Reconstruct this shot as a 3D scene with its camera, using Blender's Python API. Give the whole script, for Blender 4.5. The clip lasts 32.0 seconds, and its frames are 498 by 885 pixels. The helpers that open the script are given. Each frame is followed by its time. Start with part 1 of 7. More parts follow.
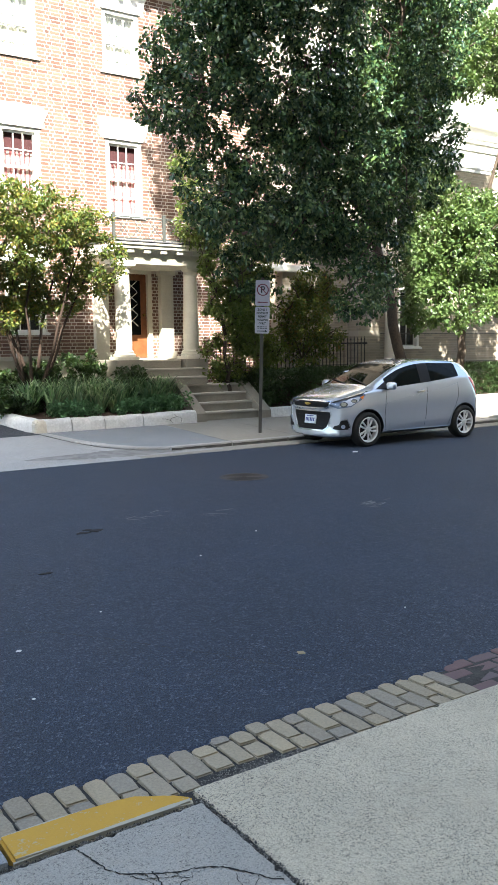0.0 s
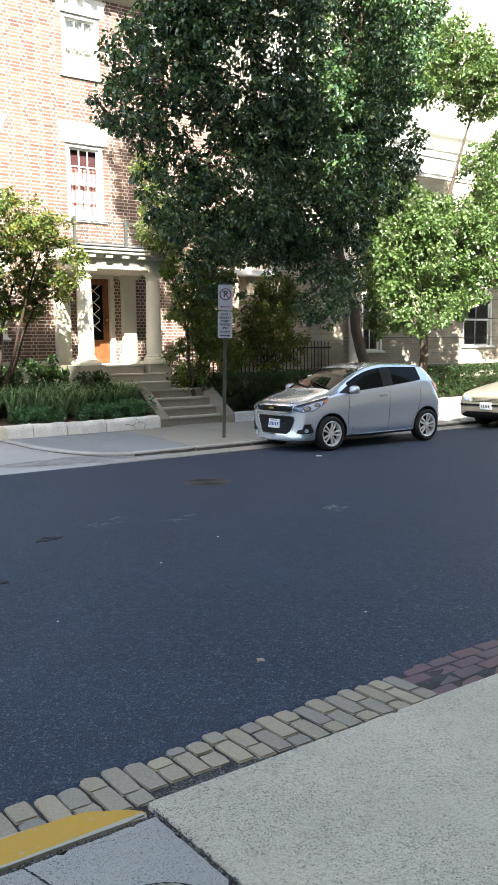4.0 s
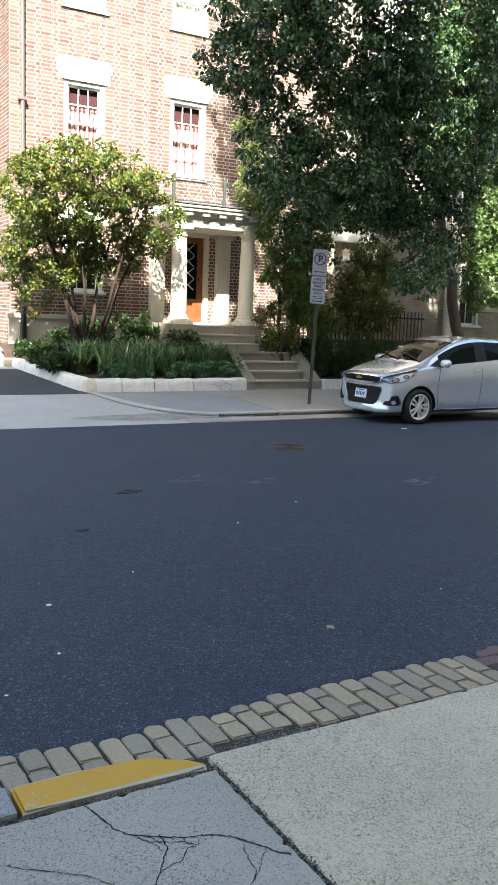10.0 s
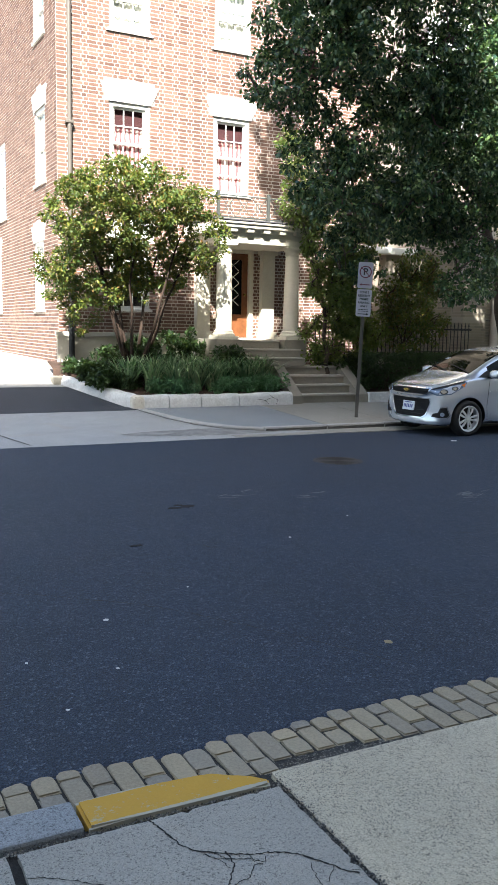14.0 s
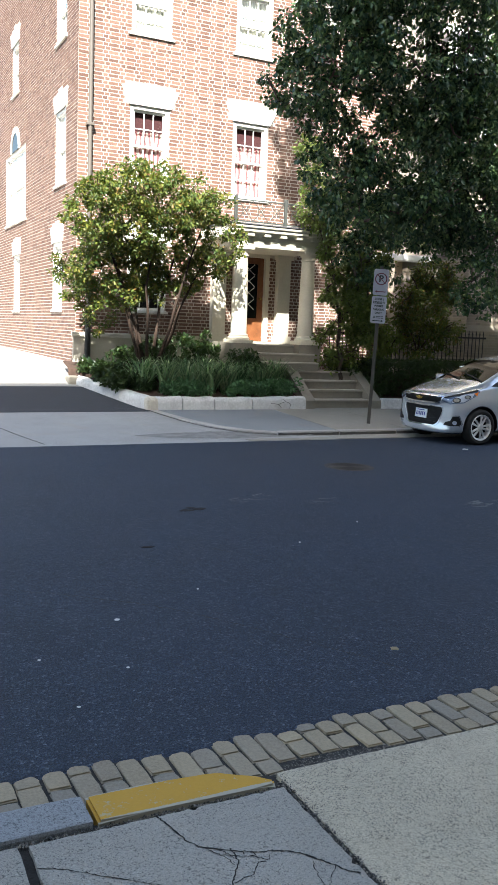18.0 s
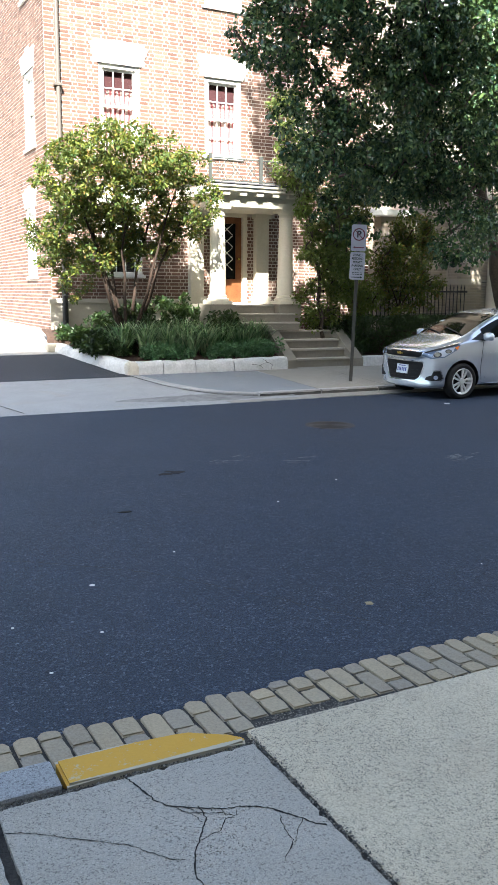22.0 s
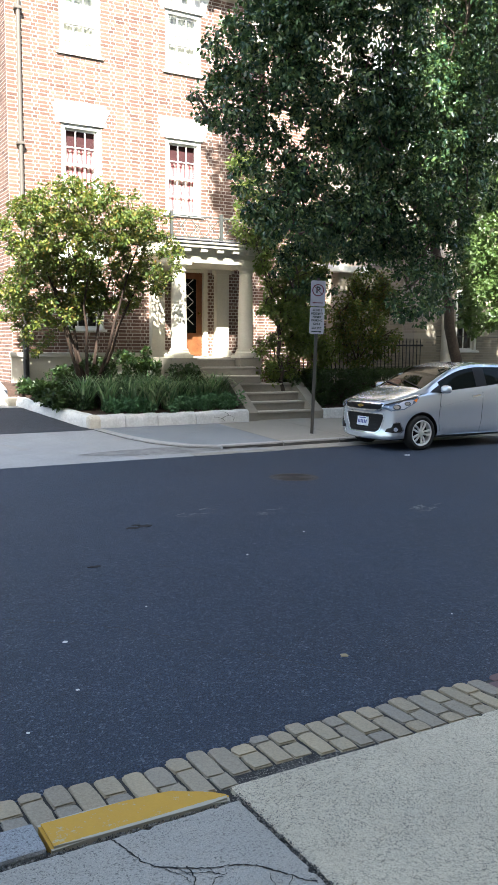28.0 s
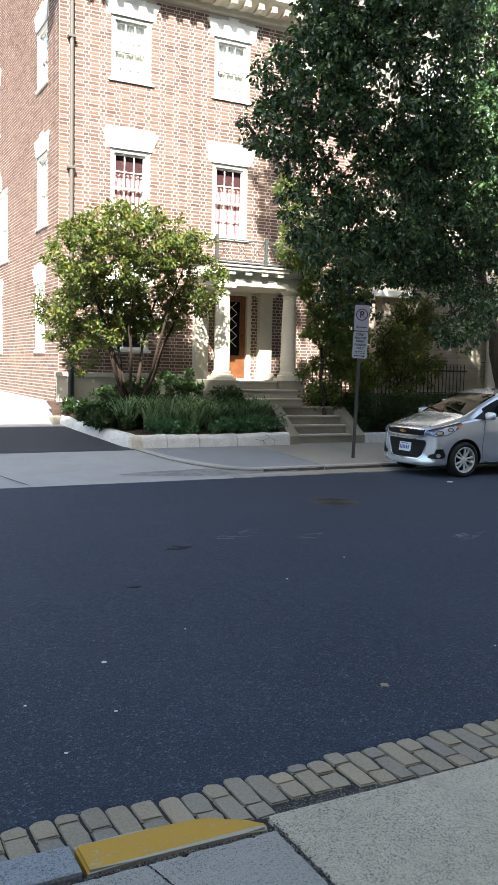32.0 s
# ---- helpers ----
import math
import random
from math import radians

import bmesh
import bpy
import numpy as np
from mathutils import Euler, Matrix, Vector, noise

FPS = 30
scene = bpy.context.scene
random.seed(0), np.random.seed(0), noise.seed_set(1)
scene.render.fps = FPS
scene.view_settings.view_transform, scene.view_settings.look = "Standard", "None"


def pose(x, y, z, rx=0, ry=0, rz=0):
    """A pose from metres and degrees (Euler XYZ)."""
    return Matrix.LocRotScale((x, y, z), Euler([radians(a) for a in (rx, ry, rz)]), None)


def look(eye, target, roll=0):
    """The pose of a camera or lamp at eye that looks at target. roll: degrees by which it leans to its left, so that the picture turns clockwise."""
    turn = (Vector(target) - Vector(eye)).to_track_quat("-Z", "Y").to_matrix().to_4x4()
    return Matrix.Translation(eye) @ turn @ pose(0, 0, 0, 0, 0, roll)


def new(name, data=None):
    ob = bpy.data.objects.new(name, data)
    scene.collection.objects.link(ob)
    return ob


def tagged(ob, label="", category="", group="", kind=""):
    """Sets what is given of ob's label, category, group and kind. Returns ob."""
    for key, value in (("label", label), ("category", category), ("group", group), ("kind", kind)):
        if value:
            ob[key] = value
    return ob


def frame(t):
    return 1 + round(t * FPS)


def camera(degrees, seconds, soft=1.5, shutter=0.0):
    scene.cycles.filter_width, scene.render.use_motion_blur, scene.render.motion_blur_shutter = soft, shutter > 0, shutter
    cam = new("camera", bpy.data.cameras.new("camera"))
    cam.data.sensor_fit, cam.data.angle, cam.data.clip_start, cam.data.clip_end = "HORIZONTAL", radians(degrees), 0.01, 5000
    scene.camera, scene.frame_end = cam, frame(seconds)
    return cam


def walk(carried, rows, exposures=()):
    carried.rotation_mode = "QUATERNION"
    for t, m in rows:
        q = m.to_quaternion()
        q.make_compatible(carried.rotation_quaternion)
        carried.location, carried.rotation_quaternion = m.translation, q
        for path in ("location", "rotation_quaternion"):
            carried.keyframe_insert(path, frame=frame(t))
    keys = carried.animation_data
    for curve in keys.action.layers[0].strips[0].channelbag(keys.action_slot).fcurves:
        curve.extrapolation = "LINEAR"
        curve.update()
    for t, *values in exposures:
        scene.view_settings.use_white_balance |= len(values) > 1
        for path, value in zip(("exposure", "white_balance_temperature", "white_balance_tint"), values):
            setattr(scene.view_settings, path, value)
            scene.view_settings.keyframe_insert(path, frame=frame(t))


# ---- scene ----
cam = camera(32.8, 32.0, soft=0.55)
PATH = [
    (0, (0.003, 0.11, 1.767), (1.106, 1.763, 1.54), -0.7),
    (0.5, (0.039, 0.115, 1.763), (1.194, 1.724, 1.488), -0.0),
    (1, (0.132, 0.119, 1.763), (1.287, 1.728, 1.481), 0.4),
    (1.5, (0.167, 0.137, 1.75), (1.252, 1.794, 1.475), -1.7),
    (2, (0.088, 0.145, 1.765), (1.213, 1.785, 1.554), -1.5),
    (2.5, (0.026, 0.141, 1.77), (1.139, 1.788, 1.549), -0.2),
    (4.5, (0.085, 0.118, 1.762), (1.262, 1.72, 1.546), -1.1),
    (5, (0.075, 0.141, 1.763), (1.133, 1.824, 1.54), -0.5),
    (5.5, (0.079, 0.155, 1.744), (0.996, 1.918, 1.518), 0.3),
    (6, (0.034, 0.171, 1.723), (0.937, 1.934, 1.444), -0.2),
    (6.5, (0.007, 0.163, 1.725), (0.957, 1.9, 1.441), 0.8),
    (7, (0.07, 0.142, 1.733), (1.083, 1.843, 1.447), 1.3),
    (7.5, (0.132, 0.128, 1.736), (1.215, 1.784, 1.443), 1.6),
    (8, (0.122, 0.137, 1.737), (1.178, 1.81, 1.44), 0.7),
    (8.5, (0.069, 0.148, 1.745), (1.15, 1.811, 1.487), 0.2),
    (9, (0.036, 0.144, 1.764), (1.145, 1.789, 1.512), 1.5),
    (9.5, (0.076, 0.143, 1.747), (1.162, 1.796, 1.453), 1.6),
    (10, (0.101, 0.151, 1.739), (1.099, 1.859, 1.441), 2.2),
    (10.5, (0.106, 0.158, 1.732), (1.085, 1.875, 1.428), 1.8),
    (11, (0.065, 0.167, 1.736), (1.064, 1.876, 1.45), 1.0),
    (11.5, (0.053, 0.178, 1.74), (1.073, 1.88, 1.486), 0.8),
    (12, (0.075, 0.186, 1.735), (1.088, 1.888, 1.456), 1.3),
    (12.5, (0.065, 0.196, 1.738), (0.962, 1.961, 1.455), 1.1),
    (13, (0.041, 0.192, 1.735), (0.916, 1.973, 1.481), 0.2),
    (13.5, (0.026, 0.183, 1.738), (0.955, 1.937, 1.498), 0.3),
    (14, (0.051, 0.181, 1.734), (0.959, 1.943, 1.467), 1.1),
    (14.5, (0.082, 0.176, 1.73), (0.985, 1.938, 1.449), 1.3),
    (16.5, (0.031, 0.151, 1.757), (0.907, 1.931, 1.501), 2.0),
    (17, (-0.005, 0.108, 1.781), (0.933, 1.856, 1.53), 1.6),
    (17.5, (-0.01, 0.116, 1.77), (0.876, 1.891, 1.515), 2.7),
    (18, (0.011, 0.116, 1.765), (0.894, 1.891, 1.503), 2.3),
    (18.5, (-0.013, 0.116, 1.77), (0.86, 1.897, 1.514), 2.7),
    (19, (-0.006, 0.124, 1.768), (0.884, 1.9, 1.531), 2.8),
    (19.5, (0.022, 0.129, 1.76), (0.903, 1.908, 1.52), 2.8),
    (20, (0.013, 0.143, 1.754), (0.881, 1.922, 1.473), 3.6),
    (20.5, (-0.01, 0.156, 1.755), (0.843, 1.946, 1.495), 3.2),
    (21, (0.024, 0.153, 1.746), (0.933, 1.918, 1.501), 3.4),
    (21.5, (0.094, 0.118, 1.75), (1.093, 1.824, 1.447), 2.6),
    (22, (0.134, 0.097, 1.748), (1.035, 1.848, 1.399), 0.4),
    (22.5, (0.112, 0.122, 1.755), (1.011, 1.893, 1.524), 1.1),
    (23, (0.026, 0.117, 1.767), (1.01, 1.847, 1.568), 0.5),
    (23.5, (-0.017, 0.133, 1.782), (0.984, 1.852, 1.573), 1.9),
    (24, (0.015, 0.126, 1.774), (0.971, 1.868, 1.542), 0.3),
    (24.5, (0.032, 0.108, 1.77), (0.999, 1.84, 1.516), -0.1),
    (25, (0.017, 0.106, 1.779), (0.973, 1.85, 1.566), -0.2),
    (25.5, (0.031, 0.099, 1.774), (1.011, 1.828, 1.551), -0.6),
    (27.5, (0.044, 0.106, 1.763), (1.029, 1.831, 1.535), 0.1),
    (28, (0.023, 0.095, 1.766), (1.02, 1.813, 1.539), 0.4),
    (28.5, (0.018, 0.11, 1.768), (0.966, 1.856, 1.534), 1.1),
    (29, (0.032, 0.116, 1.757), (0.994, 1.851, 1.506), 0.0),
    (29.5, (0.042, 0.113, 1.749), (1.049, 1.823, 1.499), -0.4),
    (30, (0.046, 0.1, 1.763), (1.008, 1.838, 1.526), 0.8),
    (30.5, (0.075, 0.115, 1.758), (1.06, 1.839, 1.515), 0.9),
    (31, (0.067, 0.123, 1.755), (1.018, 1.869, 1.54), 0.7),
    (31.5, (0.014, 0.096, 1.779), (0.979, 1.837, 1.582), 0.9),
    (32, (0.009, 0.112, 1.773), (0.926, 1.881, 1.597), 1.3),
]
EXPOSURE = 1.97
STOPS = [(0, 0.6), (2.5, 0.6), (4.5, 0.58), (5.3, 0.45), (6.2, 0.25), (7, 0.6), (8, 0.6), (9, 0.6), (10, 0.52), (11, 0.5), (12, 0.5), (13, 0.24), (14, 0.24), (16.5, 0.35), (17, 0.35), (18, 0.12), (19, 0.25), (20, 0.22), (21, 0.3), (22, 0.6), (23, 0.36), (25, 0.34), (28, 0.5), (30, 0.45), (31, 0.33), (32, 0.14)]
walk(cam, [(t, look(eye, target, roll)) for t, eye, target, roll in PATH], [(t, EXPOSURE + s, 6860 if t < 11 else 6640, 5) for t, s in STOPS])

# ---- world, sun, exposure ----
SUN_DIR = Vector((-0.42, -0.84, 0.88)).normalized()
world = bpy.data.worlds.new("sky_world")
scene.world = world
world.use_nodes = True
_wn = world.node_tree.nodes
_sky = _wn.new("ShaderNodeTexSky")
_sky.sky_type = "NISHITA"
_sky.sun_disc = False
_sky.sun_elevation = math.asin(SUN_DIR.z)
_sky.sun_rotation = math.atan2(SUN_DIR.x, SUN_DIR.y)
_sky.air_density, _sky.dust_density, _sky.ozone_density = 1.0, 2.5, 1.0
_wn["Background"].inputs["Strength"].default_value = 0.118
world.node_tree.links.new(_sky.outputs["Color"], _wn["Background"].inputs["Color"])
_sun = bpy.data.lights.new("sun", "SUN")
_sun.energy, _sun.angle, _sun.color = 4.7, radians(0.55), (1.0, 0.965, 0.945)
sun = new("sun", _sun)
sun.matrix_world = look((-20, -30, 40), Vector((-20, -30, 40)) - SUN_DIR)


# ---- materials ----
def hexmix(c, k):
    return tuple(min(1, v * k) for v in c[:3]) + (1,)


class Nodes:
    """A small node-tree writer for one material."""
    def __init__(self, name):
        self.m = bpy.data.materials.new(name)
        self.m.use_nodes = True
        self.t = self.m.node_tree
        self.p = self.t.nodes["Principled BSDF"]
        self.out = self.t.nodes["Material Output"]

    def n(self, kind, **kw):
        nd = self.t.nodes.new(kind)
        for k, v in kw.items():
            if k.startswith("i_"):
                nd.inputs[k[2:].replace("_", " ")].default_value = v
            elif k == "op":
                nd.operation = v
            elif k == "dt":
                nd.data_type = v
            elif k == "blend":
                nd.blend_type = v
            elif k == "feature":
                nd.feature = v
        return nd

    def l(self, a, b):
        self.t.links.new(a, b)

    def noise(self, scale, detail=4, rough=0.6, vec=None):
        nd = self.n("ShaderNodeTexNoise", i_Scale=scale, i_Detail=detail, i_Roughness=rough)
        self.l(vec if vec else self.coord(), nd.inputs["Vector"])
        return nd.outputs["Fac"]

    def coord(self):
        if not hasattr(self, "_c"):
            self._c = self.n("ShaderNodeNewGeometry").outputs["Position"]
        return self._c

    def ramp(self, fac, stops):
        nd = self.t.nodes.new("ShaderNodeValToRGB")
        el = nd.color_ramp.elements
        el[0].position, el[0].color = stops[0][0], stops[0][1]
        el[1].position, el[1].color = stops[-1][0], stops[-1][1]
        for pos, c in stops[1:-1]:
            e = el.new(pos)
            e.color = c
        self.l(fac, nd.inputs["Fac"])
        return nd.outputs["Color"]

    def mix(self, fac, a, b, blend="MIX"):
        nd = self.t.nodes.new("ShaderNodeMix")
        nd.data_type, nd.blend_type = "RGBA", blend
        for sock, val in ((nd.inputs[0], fac), (nd.inputs[6], a), (nd.inputs[7], b)):
            if hasattr(val, "is_linked"):
                self.l(val, sock)
            else:
                sock.default_value = val
        return nd.outputs[2]

    def math(self, op, a, b=0.0):
        nd = self.t.nodes.new("ShaderNodeMath")
        nd.operation = op
        for sock, val in ((nd.inputs[0], a), (nd.inputs[1], b)):
            if hasattr(val, "is_linked"):
                self.l(val, sock)
            else:
                sock.default_value = val
        return nd.outputs[0]

    def rand(self):
        a = self.n("ShaderNodeNewGeometry").outputs["Random Per Island"]
        b = self.n("ShaderNodeObjectInfo").outputs["Random"]
        return self.math("FRACT", self.math("ADD", a, b))

    def bump(self, height, strength=0.3, distance=0.01):
        nd = self.n("ShaderNodeBump", i_Strength=strength, i_Distance=distance)
        self.l(height, nd.inputs["Height"])
        self.l(nd.outputs["Normal"], self.p.inputs["Normal"])


def c4(r, g, b):
    return (r, g, b, 1)


def grainy(name, dark, light, rough=0.8, fine=60, coarse=1.5, bump=0.3, dist=0.004, metal=0.0, spec=0.4):
    """A surface with fine grain over coarse stains."""
    k = Nodes(name)
    f = k.noise(fine, 3, 0.7)
    c = k.noise(coarse, 5, 0.65)
    mixed = k.math("ADD", k.math("MULTIPLY", f, 0.45), k.math("MULTIPLY", c, 0.55))
    k.l(k.ramp(mixed, [(0.3, dark), (0.7, light)]), k.p.inputs["Base Color"])
    k.p.inputs["Roughness"].default_value = rough
    k.p.inputs["Metallic"].default_value = metal
    k.p.inputs["Specular IOR Level"].default_value = spec
    if bump:
        k.bump(f, bump, dist)
    return k.m


def brick_mat(name, colours, rough=0.85, stain=0.25, grit=0.5):
    k = Nodes(name)
    r = k.rand()
    base = k.ramp(r, [(i / max(1, len(colours) - 1), c) for i, c in enumerate(colours)])
    grain = k.noise(90, 3, 0.7)
    big = k.noise(0.8, 4, 0.6)
    v = k.math("ADD", k.math("MULTIPLY", grain, grit), k.math("ADD", 0.80 - grit / 2, k.math("MULTIPLY", big, stain)))
    g = k.n("ShaderNodeCombineColor")
    for ch in ("Red", "Green", "Blue"):
        k.l(v, g.inputs[ch])
    k.l(k.mix(1.0, base, g.outputs[0], "MULTIPLY"), k.p.inputs["Base Color"])
    k.p.inputs["Roughness"].default_value = rough
    k.bump(grain, 0.35, 0.003)
    return k.m


def leaf_mat(name, colours, trans=0.35, rough=0.45, spec=0.35):
    k = Nodes(name)
    col = k.ramp(k.rand(), [(i / (len(colours) - 1), c) for i, c in enumerate(colours)])
    k.l(col, k.p.inputs["Base Color"])
    k.p.inputs["Roughness"].default_value = rough
    k.p.inputs["Specular IOR Level"].default_value = spec
    tr = k.n("ShaderNodeBsdfTranslucent")
    k.l(k.mix(0.5, col, c4(0.22, 0.32, 0.03)), tr.inputs["Color"])
    mx = k.n("ShaderNodeMixShader")
    mx.inputs[0].default_value = trans
    k.l(k.p.outputs[0], mx.inputs[1])
    k.l(tr.outputs[0], mx.inputs[2])
    k.l(mx.outputs[0], k.out.inputs["Surface"])
    return k.m


def plain(name, colour, rough=0.5, metal=0.0, spec=0.5, coat=0.0, wear=0.12, scale=14):
    """Paint, plastic or metal with slight uneven wear."""
    k = Nodes(name)
    n1 = k.noise(scale, 5, 0.6)
    k.l(k.mix(n1, hexmix(colour, 1 - wear), hexmix(colour, 1 + wear)), k.p.inputs["Base Color"])
    k.p.inputs["Roughness"].default_value = rough
    k.p.inputs["Metallic"].default_value = metal
    k.p.inputs["Specular IOR Level"].default_value = spec
    k.p.inputs["Coat Weight"].default_value = coat
    k.p.inputs["Coat Roughness"].default_value = 0.04
    return k.m


def glass_mat(name, tint, rough=0.02, alpha=0.35):
    """Thin glass: mostly clear, tinted, with a real gloss."""
    k = Nodes(name)
    tr = k.n("ShaderNodeBsdfTransparent")
    tr.inputs["Color"].default_value = tint
    gl = k.n("ShaderNodeBsdfGlossy")
    gl.inputs["Roughness"].default_value = rough
    fr = k.n("ShaderNodeFresnel")
    fr.inputs["IOR"].default_value = 1.5
    mx = k.n("ShaderNodeMixShader")
    k.l(k.math("MULTIPLY", fr.outputs[0], 1.0 + alpha), mx.inputs[0])
    k.l(tr.outputs[0], mx.inputs[1])
    k.l(gl.outputs[0], mx.inputs[2])
    k.l(mx.outputs[0], k.out.inputs["Surface"])
    return k.m


def asphalt_mat(name, dark, light):
    """Asphalt: pale stone chips in dark binder, faint oil and wear."""
    k = Nodes(name)
    vor = k.n("ShaderNodeTexVoronoi", i_Scale=92.0)
    k.l(k.coord(), vor.inputs["Vector"])
    chip = k.ramp(vor.outputs["Color"], [(0.0, c4(0, 0, 0)), (0.60, c4(0.05, 0.05, 0.05)), (0.74, c4(0.45, 0.45, 0.45)), (0.88, c4(1, 1, 1))])
    fine = k.noise(130, 3, 0.8)
    wear = k.noise(0.8, 7, 0.72)
    patchy = k.ramp(k.noise(26, 3, 0.7), [(0.40, c4(0.15, 0.15, 0.15)), (0.62, c4(1, 1, 1))])
    base = k.mix(wear, dark, light)
    c = k.mix(k.math("MULTIPLY", k.math("MULTIPLY", chip, patchy), 0.95), base, c4(0.135, 0.165, 0.215))
    k.l(k.mix(k.math("MULTIPLY", k.ramp(fine, [(0.44, c4(0, 0, 0)), (0.60, c4(1, 1, 1))]), 0.8), c, c4(0.005, 0.0065, 0.009)), k.p.inputs["Base Color"])
    k.p.inputs["Roughness"].default_value = 0.74
    k.p.inputs["Specular IOR Level"].default_value = 0.3
    k.bump(k.math("ADD", vor.outputs["Distance"], fine), 0.8, 0.010)
    return k.m


def aggregate_mat(name, binder, pebble_dark, pebble_light, scale=85.0, share=0.55, speck=0.3):
    """Concrete with stone showing at its surface."""
    k = Nodes(name)
    vor = k.n("ShaderNodeTexVoronoi", i_Scale=scale)
    k.l(k.coord(), vor.inputs["Vector"])
    sep = k.n("ShaderNodeSeparateColor")
    k.l(vor.outputs["Color"], sep.inputs[0])
    peb = k.mix(sep.outputs[0], pebble_dark, pebble_light)
    mask = k.math("MULTIPLY", k.math("GREATER_THAN", sep.outputs[1], 1 - share), k.math("LESS_THAN", vor.outputs["Distance"], 0.5))
    shown = k.ramp(k.noise(1.7, 5, 0.6), [(0.30, c4(0.25, 0.25, 0.25)), (0.56, c4(1, 1, 1))])
    mask = k.math("MULTIPLY", mask, shown)
    stain = k.noise(1.3, 6, 0.65)
    fine = k.noise(180, 2, 0.7)
    b = k.mix(stain, hexmix(binder, 0.68), hexmix(binder, 1.22))
    b = k.mix(k.math("MULTIPLY", k.ramp(fine, [(0.38, c4(0, 0, 0)), (0.66, c4(1, 1, 1))]), 0.6), b, hexmix(binder, 0.45))
    spot = k.ramp(k.noise(2.4, 3, 0.5), [(0.60, c4(0, 0, 0)), (0.75, c4(1, 1, 1))])
    col = k.mix(mask, b, peb)
    grit_ = k.math("MULTIPLY", k.ramp(k.noise(78, 4, 0.75), [(0.54, c4(0, 0, 0)), (0.62, c4(1, 1, 1))]), k.ramp(k.noise(11, 3, 0.6), [(0.36, c4(0.2, 0.2, 0.2)), (0.62, c4(1, 1, 1))]))
    col = k.mix(k.math("MULTIPLY", grit_, speck), col, pebble_dark)
    col = k.mix(k.math("MULTIPLY", spot, 0.22), col, c4(0.32, 0.25, 0.17))
    k.l(col, k.p.inputs["Base Color"])
    k.p.inputs["Roughness"].default_value = 0.9
    k.bump(k.math("ADD", k.math("MULTIPLY", vor.outputs["Distance"], -0.6), fine), 0.4, 0.004)
    return k.m


M = {}
M["asphalt"] = asphalt_mat("asphalt", c4(0.013, 0.0225, 0.041), c4(0.036, 0.056, 0.096))
M["drive_asphalt"] = asphalt_mat("drive_asphalt", c4(0.045, 0.048, 0.055), c4(0.075, 0.078, 0.085))
M["ground"] = grainy("bare_ground", c4(0.07, 0.06, 0.045), c4(0.13, 0.11, 0.08))
M["agg"] = aggregate_mat("exposed_aggregate", c4(0.59, 0.505, 0.365), c4(0.045, 0.04, 0.034), c4(0.42, 0.37, 0.285), 190.0, 0.5, 0.7)
M["tar"] = grainy("tarry_dirt", c4(0.012, 0.011, 0.010), c4(0.055, 0.05, 0.043), 0.9, 60, 5, 0.8, 0.01)
M["old_conc"] = aggregate_mat("old_concrete", c4(0.375, 0.345, 0.295), c4(0.06, 0.056, 0.05), c4(0.42, 0.395, 0.345), 210, 0.36, 0.8)
M["walk_conc"] = aggregate_mat("pavement_concrete", c4(0.31, 0.29, 0.255), c4(0.14, 0.13, 0.12), c4(0.40, 0.38, 0.34), 60, 0.35)
M["walk_grey"] = aggregate_mat("pavement_patch", c4(0.23, 0.25, 0.275), c4(0.14, 0.14, 0.14), c4(0.32, 0.33, 0.34), 60, 0.3)
M["apron"] = aggregate_mat("apron_concrete", c4(0.37, 0.37, 0.36), c4(0.16, 0.16, 0.16), c4(0.42, 0.42, 0.41), 60, 0.3)
M["drive_sunlit"] = aggregate_mat("drive_sunlit_concrete", c4(0.50, 0.475, 0.43), c4(0.25, 0.24, 0.22), c4(0.55, 0.53, 0.48), 60, 0.3)
M["granite"] = aggregate_mat("granite", c4(0.31, 0.32, 0.325), c4(0.06, 0.062, 0.065), c4(0.36, 0.365, 0.365), 150, 0.7, 0.8)
M["buff_brick"] = brick_mat("buff_paver", [c4(0.235, 0.190, 0.126), c4(0.28, 0.228, 0.150), c4(0.205, 0.170, 0.122), c4(0.295, 0.235, 0.150), c4(0.245, 0.198, 0.132), c4(0.19, 0.165, 0.130), c4(0.26, 0.21, 0.138)], 0.9, 0.8, 1.1)
M["red_paver"] = brick_mat("red_paver", [c4(0.125, 0.07, 0.065), c4(0.105, 0.07, 0.072), c4(0.145, 0.075, 0.065), c4(0.10, 0.078, 0.08)], 0.8, 0.3)
M["brick"] = brick_mat("facing_brick", [c4(0.168, 0.092, 0.065), c4(0.198, 0.114, 0.082), c4(0.138, 0.070, 0.049), c4(0.222, 0.132, 0.098), c4(0.178, 0.098, 0.070), c4(0.110, 0.055, 0.040), c4(0.162, 0.090, 0.064)])
M["mortar"] = grainy("mortar", c4(0.45, 0.395, 0.34), c4(0.57, 0.51, 0.445), 0.95, 80, 0.7, 0.3)
M["grey_brick"] = brick_mat("grey_tan_brick", [c4(0.31, 0.265, 0.20), c4(0.37, 0.315, 0.24), c4(0.26, 0.225, 0.18), c4(0.34, 0.295, 0.225)])
M["tan_mortar"] = grainy("tan_mortar", c4(0.33, 0.295, 0.24), c4(0.42, 0.375, 0.31), 0.95, 80, 0.7, 0.3)
M["limestone"] = grainy("limestone", c4(0.50, 0.46, 0.38), c4(0.66, 0.62, 0.53), 0.85, 40, 1.2, 0.25)
